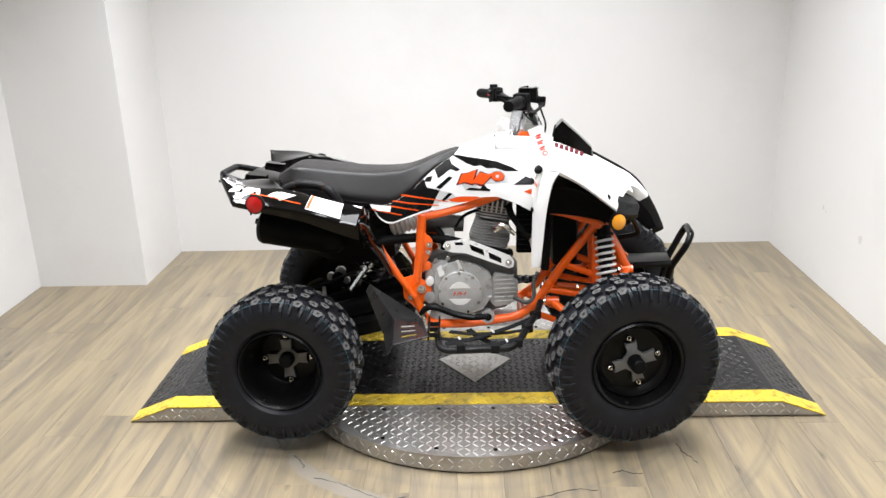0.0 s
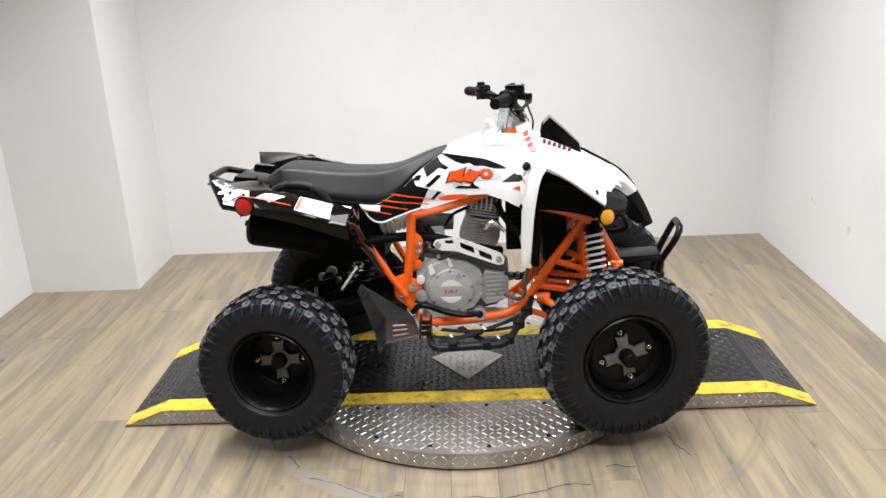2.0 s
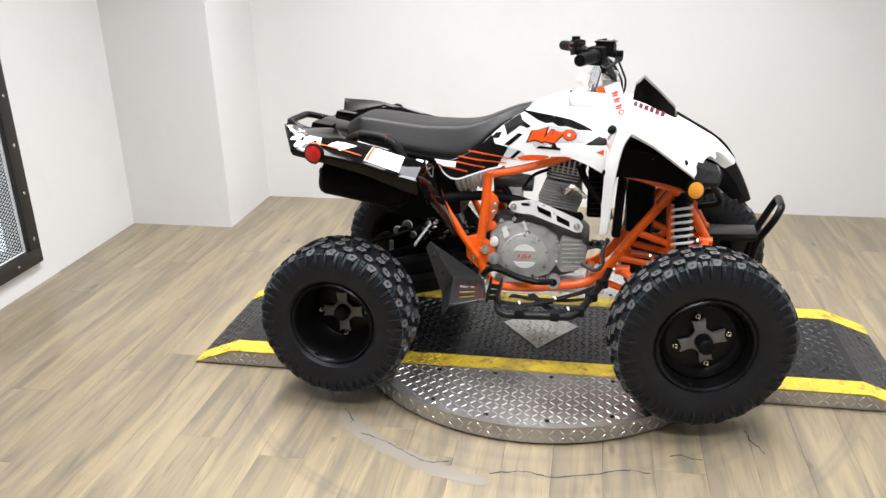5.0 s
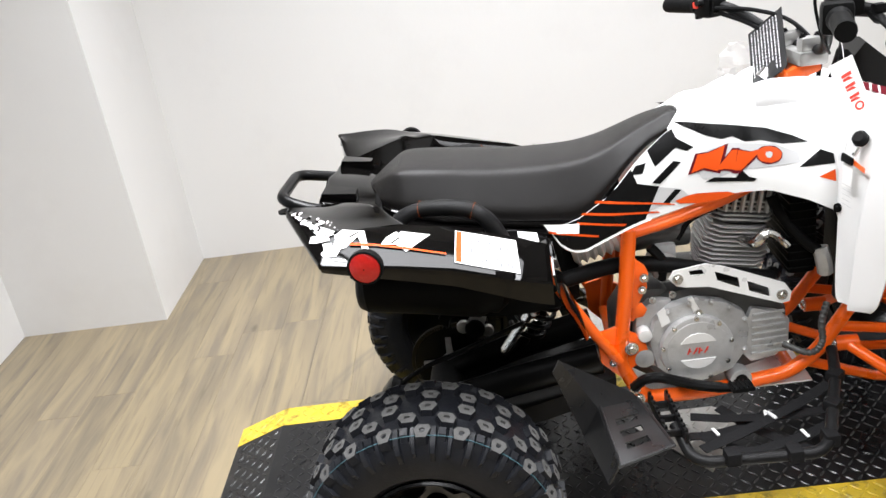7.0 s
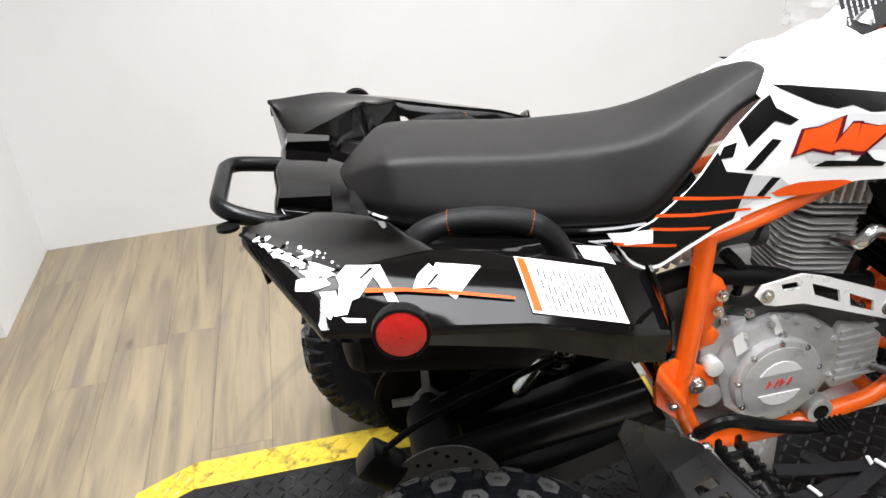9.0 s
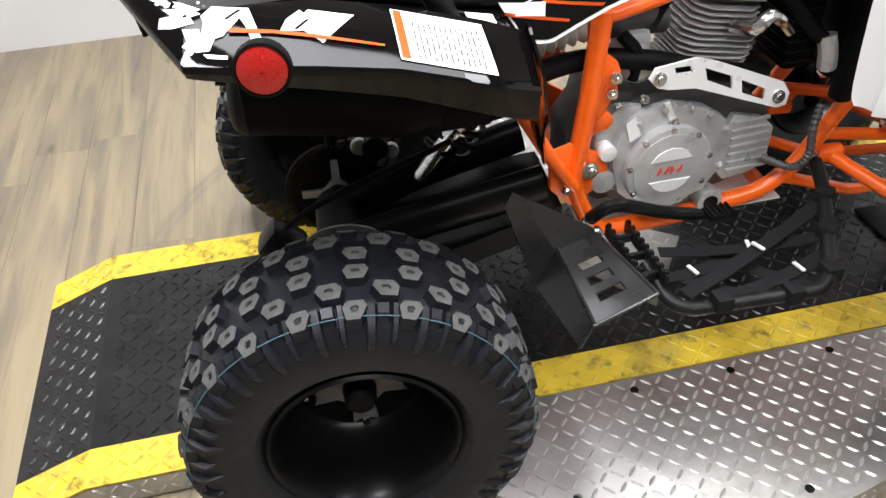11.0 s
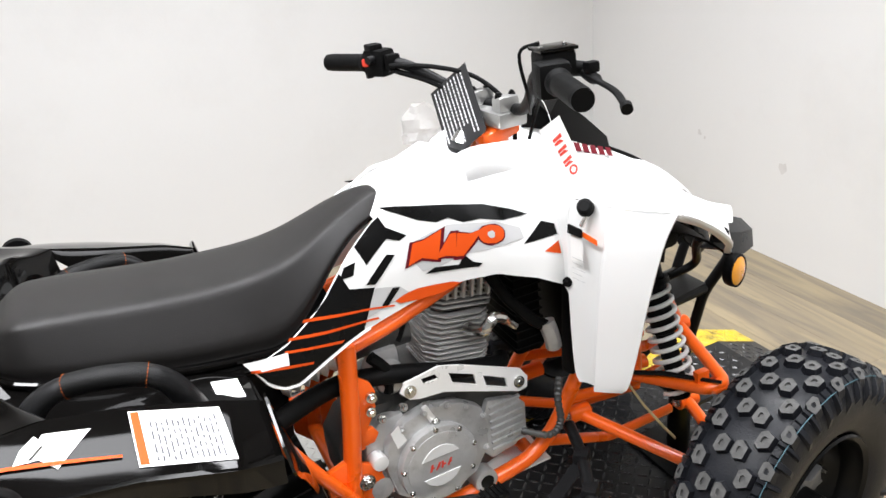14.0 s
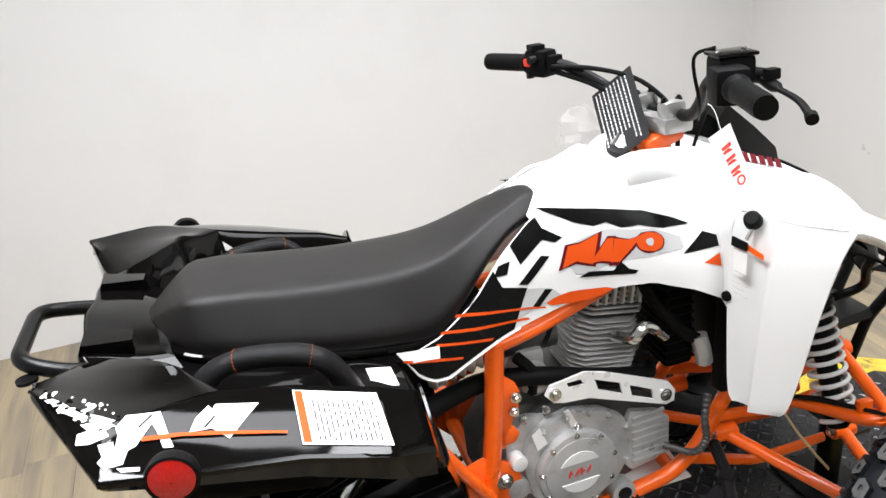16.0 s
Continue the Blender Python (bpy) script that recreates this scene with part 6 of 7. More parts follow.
# front bumper ----------------------------------------------------------------
SKEW["on"] = False
bp_ = tube(corner([(0.868, 0.066, 0.355), (0.886, 0.045, 0.470), (0.934, 0.014, 0.565), (0.952, 0.030, 0.604), (0.956, 0.150, 0.608), (0.944, 0.170, 0.577), (0.892, 0.162, 0.475), (0.866, 0.150, 0.365)], 0.026), 0.0130, 12).put("front_bumper", STEELBLACK, atv, "black tubular front bumper")
for y in (0.055, 0.155):
    tube(corner([(0.868, y + 0.01, 0.360), (0.850, y, 0.315), (0.74, y - 0.02, 0.275)], 0.03), 0.0125, 12).put("bumper_strut", STEELBLACK, bp_)
    tube([(0.69, y - 0.045, 0.484), (0.888, y - 0.012, 0.482)], 0.013, 12).put("bumper_stay", STEELBLACK, bp_)
slab([(0.71, 0.0), (0.885, 0.036), (0.885, 0.155), (0.71, 0.135)], 0.012, Matrix.Translation((0, 0, 0.486)), bevel=0.003).put("bumper_plate", STEELBLACK, bp_)
SKEW["on"] = True
tube(corner([(0.66, -0.115, 0.62), (0.735, -0.14, 0.64), (0.70, -0.17, 0.70), (0.66, -0.22, 0.745)], 0.03), 0.010, 10).put("fender_stay", STEELBLACK, atv)
tube(corner([(0.66, 0.115, 0.62), (0.735, 0.14, 0.64), (0.70, 0.17, 0.70), (0.66, 0.22, 0.745)], 0.03), 0.010, 10).put("fender_stay", STEELBLACK, atv)
box(0.60, 0, 0.75, 0.12, 0.34, 0.08, bevel=0.02).put("fender_underside", BLACK, atv)
for s in (-1, 1):
    ln = thick(loft([[(x, s * y, z) for y, z in ((0.330, zt - 0.016), (0.25, zt), (0.185, zt - 0.012), (0.165, zt - 0.06), (0.160, zb))] for x, zt, zb in ((0.358, 0.855, 0.725), (0.42, 0.872, 0.725), (0.50, 0.852, 0.715), (0.57, 0.815, 0.700), (0.620, 0.775, 0.685))], 3, 3), 0.004).put("inner_liner", BLACK, atv, "black inner liner under the front fender", 40)
    slab([(0, 0), (0.010, -0.004), (0.016, -0.026), (0.006, -0.022)], 0.0008, Matrix.Translation((0.425, s * 0.169, 0.842)) @ pose(0, 0, 0, 90, 0, 0 if s < 0 else 180)).put("liner_label", STICKW, ln)
    slab([(0, 0), (0.012, 0.004), (0.014, -0.012), (0.024, -0.034), (0.016, -0.036), (0.002, -0.014)], 0.0008, Matrix.Translation((0.475, s * 0.168, 0.828)) @ pose(0, 0, 0, 90, 0, 0 if s < 0 else 180)).put("liner_label", STICKW, ln)
    box(0.392, s * 0.150, 0.615, 0.030, 0.035, 0.21, Matrix.Rotation(0.06, 4, "Y"), bevel=0.008).put("cooler_shroud", BLACK, atv, "black cooler shroud behind the flap")
    tube(spline([(0.385, s * 0.155, 0.735), (0.40, s * 0.17, 0.70), (0.395, s * 0.165, 0.64), (0.40, s * 0.14, 0.56)], 5), 0.007, 8).put("hose", BLACK, atv)
box(0.47, 0.0, 0.60, 0.10, 0.15, 0.20, bevel=0.03).put("front_tray", BLACK, atv, "black plastic tray between the front struts")

SKEW["on"] = "rigid"
# steering ---------------------------------------------------------------------
GR, GL = Vector((0.236, -0.420, 1.138)), Vector((0.172, 0.385, 1.114))
gri, gli = Vector((0.278, -0.307, 1.140)), Vector((0.218, 0.268, 1.118))
hb = tube(spline([GR, gri, (0.303, -0.215, 1.136), (0.337, -0.135, 1.075), (0.352, -0.08, 1.046), (0.352, 0.0, 1.042), (0.342, 0.07, 1.044), (0.312, 0.120, 1.072), (0.256, 0.190, 1.116), gli, GL], 6), 0.0112, 12).put("handlebar", GREYBLACK, atv, "grey tubular handlebar with black grips")
for a, b, nm in ((GR, gri, "r"), (GL, gli, "l")):
    d = (b - a).normalized()
    pts = [a - d * 0.004 + d * (0.0062 * k) for k in range(21)]
    tube(pts, [0.0175] + [0.0188 if k % 2 else 0.0175 for k in range(18)] + [0.022, 0.022], 18).put("grip", BLACK, hb, "ribbed black rubber grip")
# right controls: throttle housing, master cylinder, brake lever
c = gri.lerp(Vector((0.303, -0.215, 1.136)), 0.35)
box(c.x + 0.002, c.y, c.z, 0.055, 0.055, 0.058, Matrix.Rotation(radians(-20), 4, "Z"), bevel=0.012).put("throttle_housing", BLACK, hb, "black thumb throttle housing")
mc = box(c.x + 0.028, c.y + 0.030, c.z + 0.017, 0.060, 0.052, 0.042, Matrix.Rotation(radians(-12), 4, "Z"), bevel=0.008).put("brake_reservoir", BLACK, hb, "black brake fluid reservoir")
box(c.x + 0.028, c.y + 0.030, c.z + 0.041, 0.064, 0.056, 0.006, Matrix.Rotation(radians(-12), 4, "Z"), bevel=0.002).put("lid", GLOSS, mc)
for dx in (-0.024, 0.024):
    bolt((c.x + 0.028 + dx, c.y + 0.030, c.z + 0.0445), (0, 0, 1), 0.0035, 0.0012).put("lid_screw", CHROME, mc)
tube([(c.x - 0.003, c.y + 0.030, c.z + 0.017), (c.x + 0.0, c.y + 0.030, c.z + 0.017)], 0.010, 16).put("sight_glass", GLOSS, mc)
tube(spline([(c.x + 0.070, c.y + 0.01, c.z + 0.000), (0.353, -0.30, 1.129), (0.335, -0.37, 1.123), (0.309, -0.425, 1.113)], 5), [0.012] * 6 + [0.0062] * 9 + [0.007], 10, flat=0.7).put("brake_lever", BLACK, hb, "black brake lever with a round end")
tube([(0.312, -0.421, 1.114), (0.306, -0.431, 1.111)], 0.0092, 12).put("lever_ball", BLACK, hb)
box(c.x + 0.070, c.y - 0.012, c.z + 0.008, 0.022, 0.018, 0.018, bevel=0.004).put("brake_switch", BLACK, hb)
tube([(c.x + 0.040, c.y + 0.022, c.z + 0.008), (c.x + 0.076, c.y + 0.010, c.z + 0.001)], [0.014, 0.012], 12).put("lever_perch", BLACK, hb)
tube(spline([(c.x + 0.03, c.y + 0.07, c.z + 0.045), (c.x + 0.00, c.y + 0.085, c.z + 0.03), (c.x + 0.02, c.y + 0.095, c.z - 0.05), (0.36, -0.10, 1.04)], 5), 0.0030, 8).put("throttle_cable", BLACK, hb)
tube(spline([(c.x + 0.055, c.y + 0.05, c.z + 0.012), (0.372, -0.13, 1.085), (0.392, -0.07, 1.03), (0.38, -0.05, 0.96)], 5), 0.0036, 8).put("brake_line", BLACK, hb)
# left switch block
d = gli + (Vector((0.256, 0.190, 1.116)) - gli) * 0.25
box(d.x, d.y, d.z + 0.002, 0.044, 0.056, 0.056, Matrix.Rotation(radians(22), 4, "Z"), bevel=0.010).put("switch_block", BLACK, hb, "black switch block with a red stop switch")
box(d.x - 0.024, d.y + 0.010, d.z + 0.004, 0.012, 0.018, 0.016, Matrix.Rotation(radians(22), 4, "Z"), bevel=0.003).put("stop_switch", SWITCHRED, hb, "red stop switch")
box(d.x - 0.020, d.y + 0.012, d.z - 0.024, 0.014, 0.012, 0.010, bevel=0.002).put("light_switch", GREYBLACK, hb)
lathe([(0.0, -0.008), (0.008, -0.008), (0.009, 0.0), (0.009, 0.01)], 12).put("horn_button", GREYBLACK, hb, m=Matrix.Translation((d.x - 0.026, d.y - 0.014, d.z + 0.012)) @ pose(0, 0, 0, 0, 0, -70))
box(d.x - 0.008, d.y + 0.004, d.z + 0.034, 0.03, 0.03, 0.012, bevel=0.003).put("choke_lever", BLACK, hb)
box(d.x + 0.012, d.y - 0.040, d.z + 0.004, 0.03, 0.018, 0.034, bevel=0.005).put("clamp", BLACK, hb)
tube(spline([(d.x, d.y - 0.05, d.z), (0.290, 0.13, 1.112), (0.342, 0.05, 1.09), (0.380, -0.005, 1.03), (0.38, -0.01, 0.97)], 6), 0.0048, 8).put("clutch_cable", BLACK, hb)
tube(spline([(d.x + 0.01, d.y - 0.05, d.z - 0.012), (0.285, 0.14, 1.082), (0.318, 0.09, 1.05), (0.36, 0.04, 0.99)], 6), 0.0058, 8).put("wiring_loom", BLACK, hb)
# top clamp
cl = box(0.345, 0.0, 1.026, 0.062, 0.135, 0.030, bevel=0.008).put("steering_clamp", CLAMP, hb, "bright aluminium handlebar clamp")
for s in (-1, 1):
    box(0.343, s * 0.045, 1.053, 0.046, 0.032, 0.034, bevel=0.010).put("clamp_cap", CLAMP, cl)
    for dx in (-0.015, 0.015):
        bolt((0.343 + dx, s * 0.045, 1.070), (0, 0, 1), 0.005, 0.005).put("clamp_bolt", STEELBLACK, cl)
box(0.335, 0.0, 0.998, 0.075, 0.095, 0.030, Matrix.Rotation(radians(-16), 4, "Y"), bevel=0.012).put("clamp_base", ORANGE, cl, "orange steering bracket")
tube([(0.302, 0.030, 0.992), (0.292, 0.030, 0.972)], [0.026, 0.033], 16).put("ignition_cap", CHROME, atv, "chromed fuel cap collar")

SKEW["on"] = True
# instrument pod / head light shroud
SKEW["front"] = True
rows = [[(0.415, -0.064, 0.982), (0.425, -0.052, 1.030), (0.432, 0.0, 1.036), (0.425, 0.052, 1.030), (0.415, 0.064, 0.982)],
        [(0.448, -0.068, 0.975), (0.452, -0.044, 1.056), (0.456, 0.0, 1.060), (0.452, 0.044, 1.056), (0.448, 0.068, 0.975)],
        [(0.510, -0.066, 0.950), (0.512, -0.044, 1.008), (0.514, 0.0, 1.012), (0.512, 0.044, 1.008), (0.510, 0.066, 0.950)],
        [(0.570, -0.056, 0.924), (0.570, -0.040, 0.956), (0.572, 0.0, 0.960), (0.570, 0.040, 0.956), (0.570, 0.056, 0.924)],
        [(0.582, -0.050, 0.916), (0.582, -0.028, 0.922), (0.582, 0.0, 0.924), (0.582, 0.038, 0.922), (0.582, 0.050, 0.916)]]
thick(loft(rows, 1, 1), 0.004).put("instrument_shroud", GLOSS, atv, "glossy black instrument shroud", 30)

# slit-like label on the fender top
for s in (-1, 1):
    slab([(0, 0), (0.012, 0.0022), (0.050, 0.0026), (0.075, 0.0012), (0.050, -0.0014), (0.012, -0.0016)], 0.0006, Matrix.Translation((0.385, s * 0.330, 0.9455)) @ pose(0, 0, 0, 0, 3, -20 * -s if s > 0 else -20)).put("fender_label", STICKG, atv)
# key barrel with key on the fender
kb = lathe([(0.0, -0.014), (0.010, -0.014), (0.015, -0.010), (0.016, 0.0), (0.012, 0.006)], 22).put("ignition_switch", BLACK, atv, "black ignition barrel with the key inserted", m=Matrix.Translation((0.338, -0.268, 0.914)) @ pose(0, 0, 0, -40, 0, -58))
tube([(0.334, -0.274, 0.905), (0.324, -0.270, 0.885)], 0.005, 8).put("key_shaft", CHROME, kb)
slab([(-0.016, 0), (0.016, 0), (0.018, -0.014), (-0.014, -0.016)], 0.005, Matrix.Translation((0.318, -0.262, 0.884)) @ pose(0, 0, 0, 84, 8, -80), bevel=0.001).put("key_head", BLACK, kb)
slab([(-0.013, 0), (0.015, 0), (0.015, -0.048), (-0.013, -0.048)], 0.0008, Matrix.Translation((0.3175, -0.262, 0.868)) @ pose(0, 0, 0, 88, 0, -80)).put("key_tag", STICKW, kb, "small white key tag")
slab([(0, 0), (0.034, -0.008), (0.034, -0.018), (0, -0.010)], 0.0008, Matrix.Translation((0.322, -0.275, 0.878)) @ pose(0, 0, 0, 88, 0, -80)).put("key_ribbon", ORANGE, kb, "orange key ribbon")

SKEW["front"] = False
SKEW["on"] = False
# loose things -------------------------------------------------------------
# black notice plate tied to the handlebar
tl, tr_, br, bl = Vector((0.282, 0.150, 1.047)), Vector((0.325, 0.080, 1.114)), Vector((0.306, -0.050, 1.016)), Vector((0.258, 0.020, 0.958))
ex, ey = (tr_ - tl + br - bl) / 2, (tl - bl + tr_ - br) / 2
o = (tl + tr_ + br + bl) / 4
exn = ex.normalized()
nz = ex.cross(ey).normalized()
eyn = nz.cross(exn)
SG = Matrix((exn, eyn, nz)).transposed().to_4x4()
SG.translation = o
sw, sh_ = ex.length / 2, ey.length / 2
notice = slab([(-sw, -sh_), (sw * 0.9, -sh_), (sw, -sh_ * 0.92), (sw, sh_), (-sw, sh_)], 0.0012, SG).put("notice_plate", material("black_card", (0.012, 0.012, 0.013), 0.45, vary=0.2, scale=30))
tagged(notice, "black warning card with rows of white print, hung from the handlebar", "notice")
rng = random.Random(9)
g = Geo()
for col_ in range(9):
    u = -sw * 0.84 + col_ * sw * 0.185
    v = sh_ * 0.9
    end = -sh_ * rng.uniform(0.35, 0.85)
    while v > end:
        ln = rng.uniform(0.003, 0.009)
        slab([(u, v), (u, v - ln), (u + 0.0026, v - ln), (u + 0.0026, v)], 0.0004, SG @ Matrix.Translation((0, 0, 0.0012 if nz.x < 0 else -0.0006)), g)
        v -= ln + rng.uniform(0.0016, 0.0034)
g.put("print", PRINTW, notice)
# white swing tag with red marks
ta, tb, tc, td = Vector((0.325, -0.160, 1.032)), Vector((0.388, -0.150, 1.043)), Vector((0.434, -0.170, 0.926)), Vector((0.397, -0.180, 0.906))
ex, ey = (tb - ta + tc - td) / 2, (ta - td + tb - tc) / 2
exn, nz = ex.normalized(), ex.cross(ey).normalized()
TG = Matrix((exn, nz.cross(exn), nz)).transposed().to_4x4()
TG.translation = (ta + tb + tc + td) / 4 + Vector((-0.022, -0.030, 0.000))
tw, th = ex.length / 2, ey.length / 2
tag = slab([(-tw, -th), (tw, -th), (tw, th), (-tw, th)], 0.0008, TG).put("swing_tag", STICKW)
tagged(tag, "white card swing tag with red marks hung from the handlebar", "tag")
sgn = 1 if nz.y < 0 else -1
off = Matrix.Translation((0, 0, 0.0010 if sgn > 0 else -0.0006))
g = Geo()
for v, hgt in ((0.040, 0.016), (0.018, 0.014), (-0.004, 0.014)):
    slab([(-0.010, v), (0.012, v + 0.002), (0.012, v - hgt * 0.32), (-0.010, v - hgt * 0.36)], 0.0004, TG @ off, g)
    slab([(-0.010, v - hgt * 0.52), (0.004, v - hgt * 0.40), (0.012, v - hgt * 0.85), (-0.010, v - hgt * 0.78)], 0.0004, TG @ off, g)
ring_o = [(0.004 + 0.010 * math.cos(a), -0.028 + 0.009 * math.sin(a)) for a in [2 * math.pi * k / 18 for k in range(18)]]
for k in range(18):
    (a, b), (c2, d2) = ring_o[k], ring_o[(k + 1) % 18]
    slab([(a, b), (c2, d2), (0.004 + (c2 - 0.004) * 0.6, -0.028 + (d2 + 0.028) * 0.6), (0.004 + (a - 0.004) * 0.6, -0.028 + (b + 0.028) * 0.6)], 0.0004, TG @ off, g)
g.put("mark", TAGRED, tag)
tube(spline([ta.lerp(tb, 0.5) - Vector((0, 0.016, 0.004)), (0.365, -0.13, 1.07), (0.34, -0.11, 1.075)], 4), 0.0008, 5).put("string", STICKW, tag)

# crumpled clear wrap on the far side of the tank
CLEAR = material("clear_plastic_film", (0.93, 0.92, 0.91), 0.35, vary=0.02, scale=30, bump=0.2, bump_scale=60)
CLEAR.node_tree.nodes["Principled BSDF"].inputs["Transmission Weight"].default_value = 0.85
CLEAR.node_tree.nodes["Principled BSDF"].inputs["IOR"].default_value = 1.03
rng = random.Random(12)
rows = []
for k in range(7):
    t = k / 6
    c = Vector((0.258 + 0.012 * math.sin(3 * t), 0.185 - 0.03 * t, 0.955 + 0.085 * t))
    r = 0.045 * math.sin(math.pi * (0.22 + 0.66 * t))
    rows.append([c + Vector((r * 0.9 * math.cos(a) * rng.uniform(0.75, 1.25), r * math.sin(a) * rng.uniform(0.75, 1.25), rng.uniform(-0.005, 0.005))) for a in [2 * math.pi * q / 10 for q in range(10)]])
wrap = tagged(loft(rows, 2, 2, True).put("plastic_wrap", CLEAR, sharp=20), "crumpled clear plastic wrap beside the white tank cover", "wrap")

SKEW["on"] = True


# decals on the near and far side panels -----------------------------------------
def decal(poly, mat, name, lift=0.0012, sides=(-1, 1), fine=0.012, label=""):
    """A flat outline in (x, z) laid on the curved side panel."""
    bm = bmesh.new()
    f = bm.faces.new([bm.verts.new((x, 0, z)) for x, z in poly])
    bmesh.ops.triangulate(bm, faces=[f])
    for _ in range(4):
        es = [e for e in bm.edges if e.calc_length() > fine * 1.6]
        if not es:
            break
        bmesh.ops.subdivide_edges(bm, edges=es, cuts=1, use_grid_fill=True)
        bmesh.ops.triangulate(bm, faces=[q for q in bm.faces if len(q.verts) > 3])
    bm.verts.index_update()
    base = [v.co.copy() for v in bm.verts]
    fs = [[v.index for v in q.verts] for q in bm.faces]
    bm.free()
    for s in sides:
        vs = []
        for p in base:
            lo, hi = lerp_line(LOW, p.x), min(lerp_line(TOP, p.x), 0.955)
            j = max(0, min(1, (p.z - lo) / max(hi - lo, 1e-4)))
            vs.append((p.x, s * (side_y(p.x, p.z) + 0.004 * math.sin(math.pi * j) + lift), p.z))
        Geo().add(vs, fs).put(name, mat, panel_of[s], label, 60)


panel_of = {}
for ob in atv.children:
    if ob.name.startswith("side_panel"):
        panel_of[-1 if ob.data.vertices[0].co.y < 0 else 1] = ob

# graphics on the side panels
STICKK = material("black_sticker", (0.004, 0.004, 0.004), 0.25, vary=0.3, scale=14, spec=0.14)
decal([(0.046, 0.937), (0.111, 0.929), (0.172, 0.923), (0.213, 0.918), (0.263, 0.899), (0.290, 0.885), (0.241, 0.886), (0.202, 0.896), (0.174, 0.893), (0.154, 0.903), (0.134, 0.898), (0.106, 0.906), (0.085, 0.922)], STICKK, "graphic", 0.0012)
decal([(0.031, 0.916), (0.082, 0.884), (0.068, 0.877), (0.041, 0.887), (-0.002, 0.886)], STICKK, "graphic", 0.0012)
decal([(-0.041, 0.859), (-0.018, 0.862), (-0.028, 0.842), (-0.054, 0.842), (-0.047, 0.851)], STICKK, "graphic", 0.0012)
decal([(0.039, 0.860), (0.054, 0.856), (0.020, 0.826), (0.007, 0.816), (-0.010, 0.820)], STICKK, "graphic", 0.0012)
rim_ = [(x, lerp_line(LOW, x) + 0.0045) for x in [-0.030 - 0.0125 * k for k in range(16)]]
decal([(-0.072, 0.831), (0.005, 0.811), (-0.012, 0.790)] + rim_ + [(-0.229, 0.739), (-0.232, 0.752), (-0.183, 0.763), (-0.174, 0.768), (-0.121, 0.796), (-0.096, 0.815)], STICKK, "graphic", 0.0012)
decal([(-0.250, 0.772), (-0.212, 0.766), (-0.174, 0.762), (-0.177, 0.742), (-0.205, 0.747), (-0.238, 0.752)], STICKW, "graphic", 0.0030)
decal([(0.006, 0.809), (0.050, 0.800), (0.070, 0.780), (0.030, 0.774), (-0.022, 0.761), (-0.045, 0.761), (-0.018, 0.782)], STICKG, "graphic", 0.001)
decal([(0.037, 0.801), (0.051, 0.798), (0.022, 0.771), (0.011, 0.775)], STICKK, "graphic", 0.0016)
decal([(0.077, 0.846), (0.089, 0.871), (0.121, 0.883), (0.151, 0.892), (0.224, 0.888), (0.267, 0.868), (0.269, 0.850), (0.217, 0.846), (0.160, 0.839), (0.117, 0.819), (0.094, 0.818)], STICKG, "graphic", 0.001)
decal([(-0.134, 0.802), (-0.080, 0.792), (0.035, 0.770), (0.035, 0.767), (-0.081, 0.787), (-0.137, 0.797)], STICKO, "stripe", 0.002)
decal([(-0.165, 0.782), (-0.100, 0.771), (-0.000, 0.758), (0.002, 0.754), (-0.101, 0.766), (-0.169, 0.778)], STICKO, "stripe", 0.002)
decal([(-0.178, 0.765), (-0.071, 0.743), (-0.077, 0.739), (-0.179, 0.761)], STICKO, "stripe", 0.002)
decal([(-0.240, 0.757), (-0.134, 0.730), (-0.136, 0.726), (-0.241, 0.752)], STICKO, "stripe", 0.002)
decal([(0.036, 0.776), (0.056, 0.783), (0.080, 0.788), (0.110, 0.790), (0.138, 0.792), (0.150, 0.789), (0.134, 0.780), (0.113, 0.772), (0.078, 0.767), (0.046, 0.769)], STICKO, "swoosh", 0.0018)
decal([(0.098, 0.812), (0.114, 0.822), (0.152, 0.822), (0.163, 0.839), (0.174, 0.825), (0.187, 0.822), (0.182, 0.816), (0.131, 0.813)], STICKK, "graphic", 0.0016)
decal([(0.065, 0.828), (0.083, 0.871), (0.107, 0.874), (0.145, 0.890), (0.116, 0.855), (0.125, 0.830), (0.096, 0.837)], STICKR, "emblem_edge", 0.002)
decal([(0.072, 0.832), (0.087, 0.869), (0.106, 0.872), (0.138, 0.886), (0.114, 0.856), (0.121, 0.835), (0.097, 0.842)], STICKO, "emblem", 0.0028)
decal([(0.111, 0.832), (0.151, 0.881), (0.164, 0.881), (0.152, 0.833), (0.132, 0.836)], STICKR, "emblem_edge", 0.002)
decal([(0.116, 0.836), (0.149, 0.877), (0.159, 0.878), (0.150, 0.838), (0.134, 0.840)], STICKO, "emblem", 0.0028)
decal([(0.158, 0.880), (0.181, 0.875), (0.209, 0.883), (0.159, 0.831), (0.145, 0.831)], STICKR, "emblem_edge", 0.002)
decal([(0.160, 0.877), (0.179, 0.874), (0.201, 0.881), (0.161, 0.837), (0.149, 0.837)], STICKO, "emblem", 0.0028)
decal([(0.236, 0.865), (0.234, 0.860), (0.229, 0.855), (0.223, 0.853), (0.215, 0.851), (0.207, 0.850), (0.200, 0.852), (0.195, 0.855), (0.191, 0.859), (0.189, 0.864), (0.188, 0.870), (0.190, 0.876), (0.195, 0.880), (0.201, 0.884), (0.208, 0.885), (0.216, 0.885), (0.224, 0.884), (0.230, 0.880), (0.234, 0.876), (0.237, 0.870)], STICKR, "emblem_edge", 0.002)
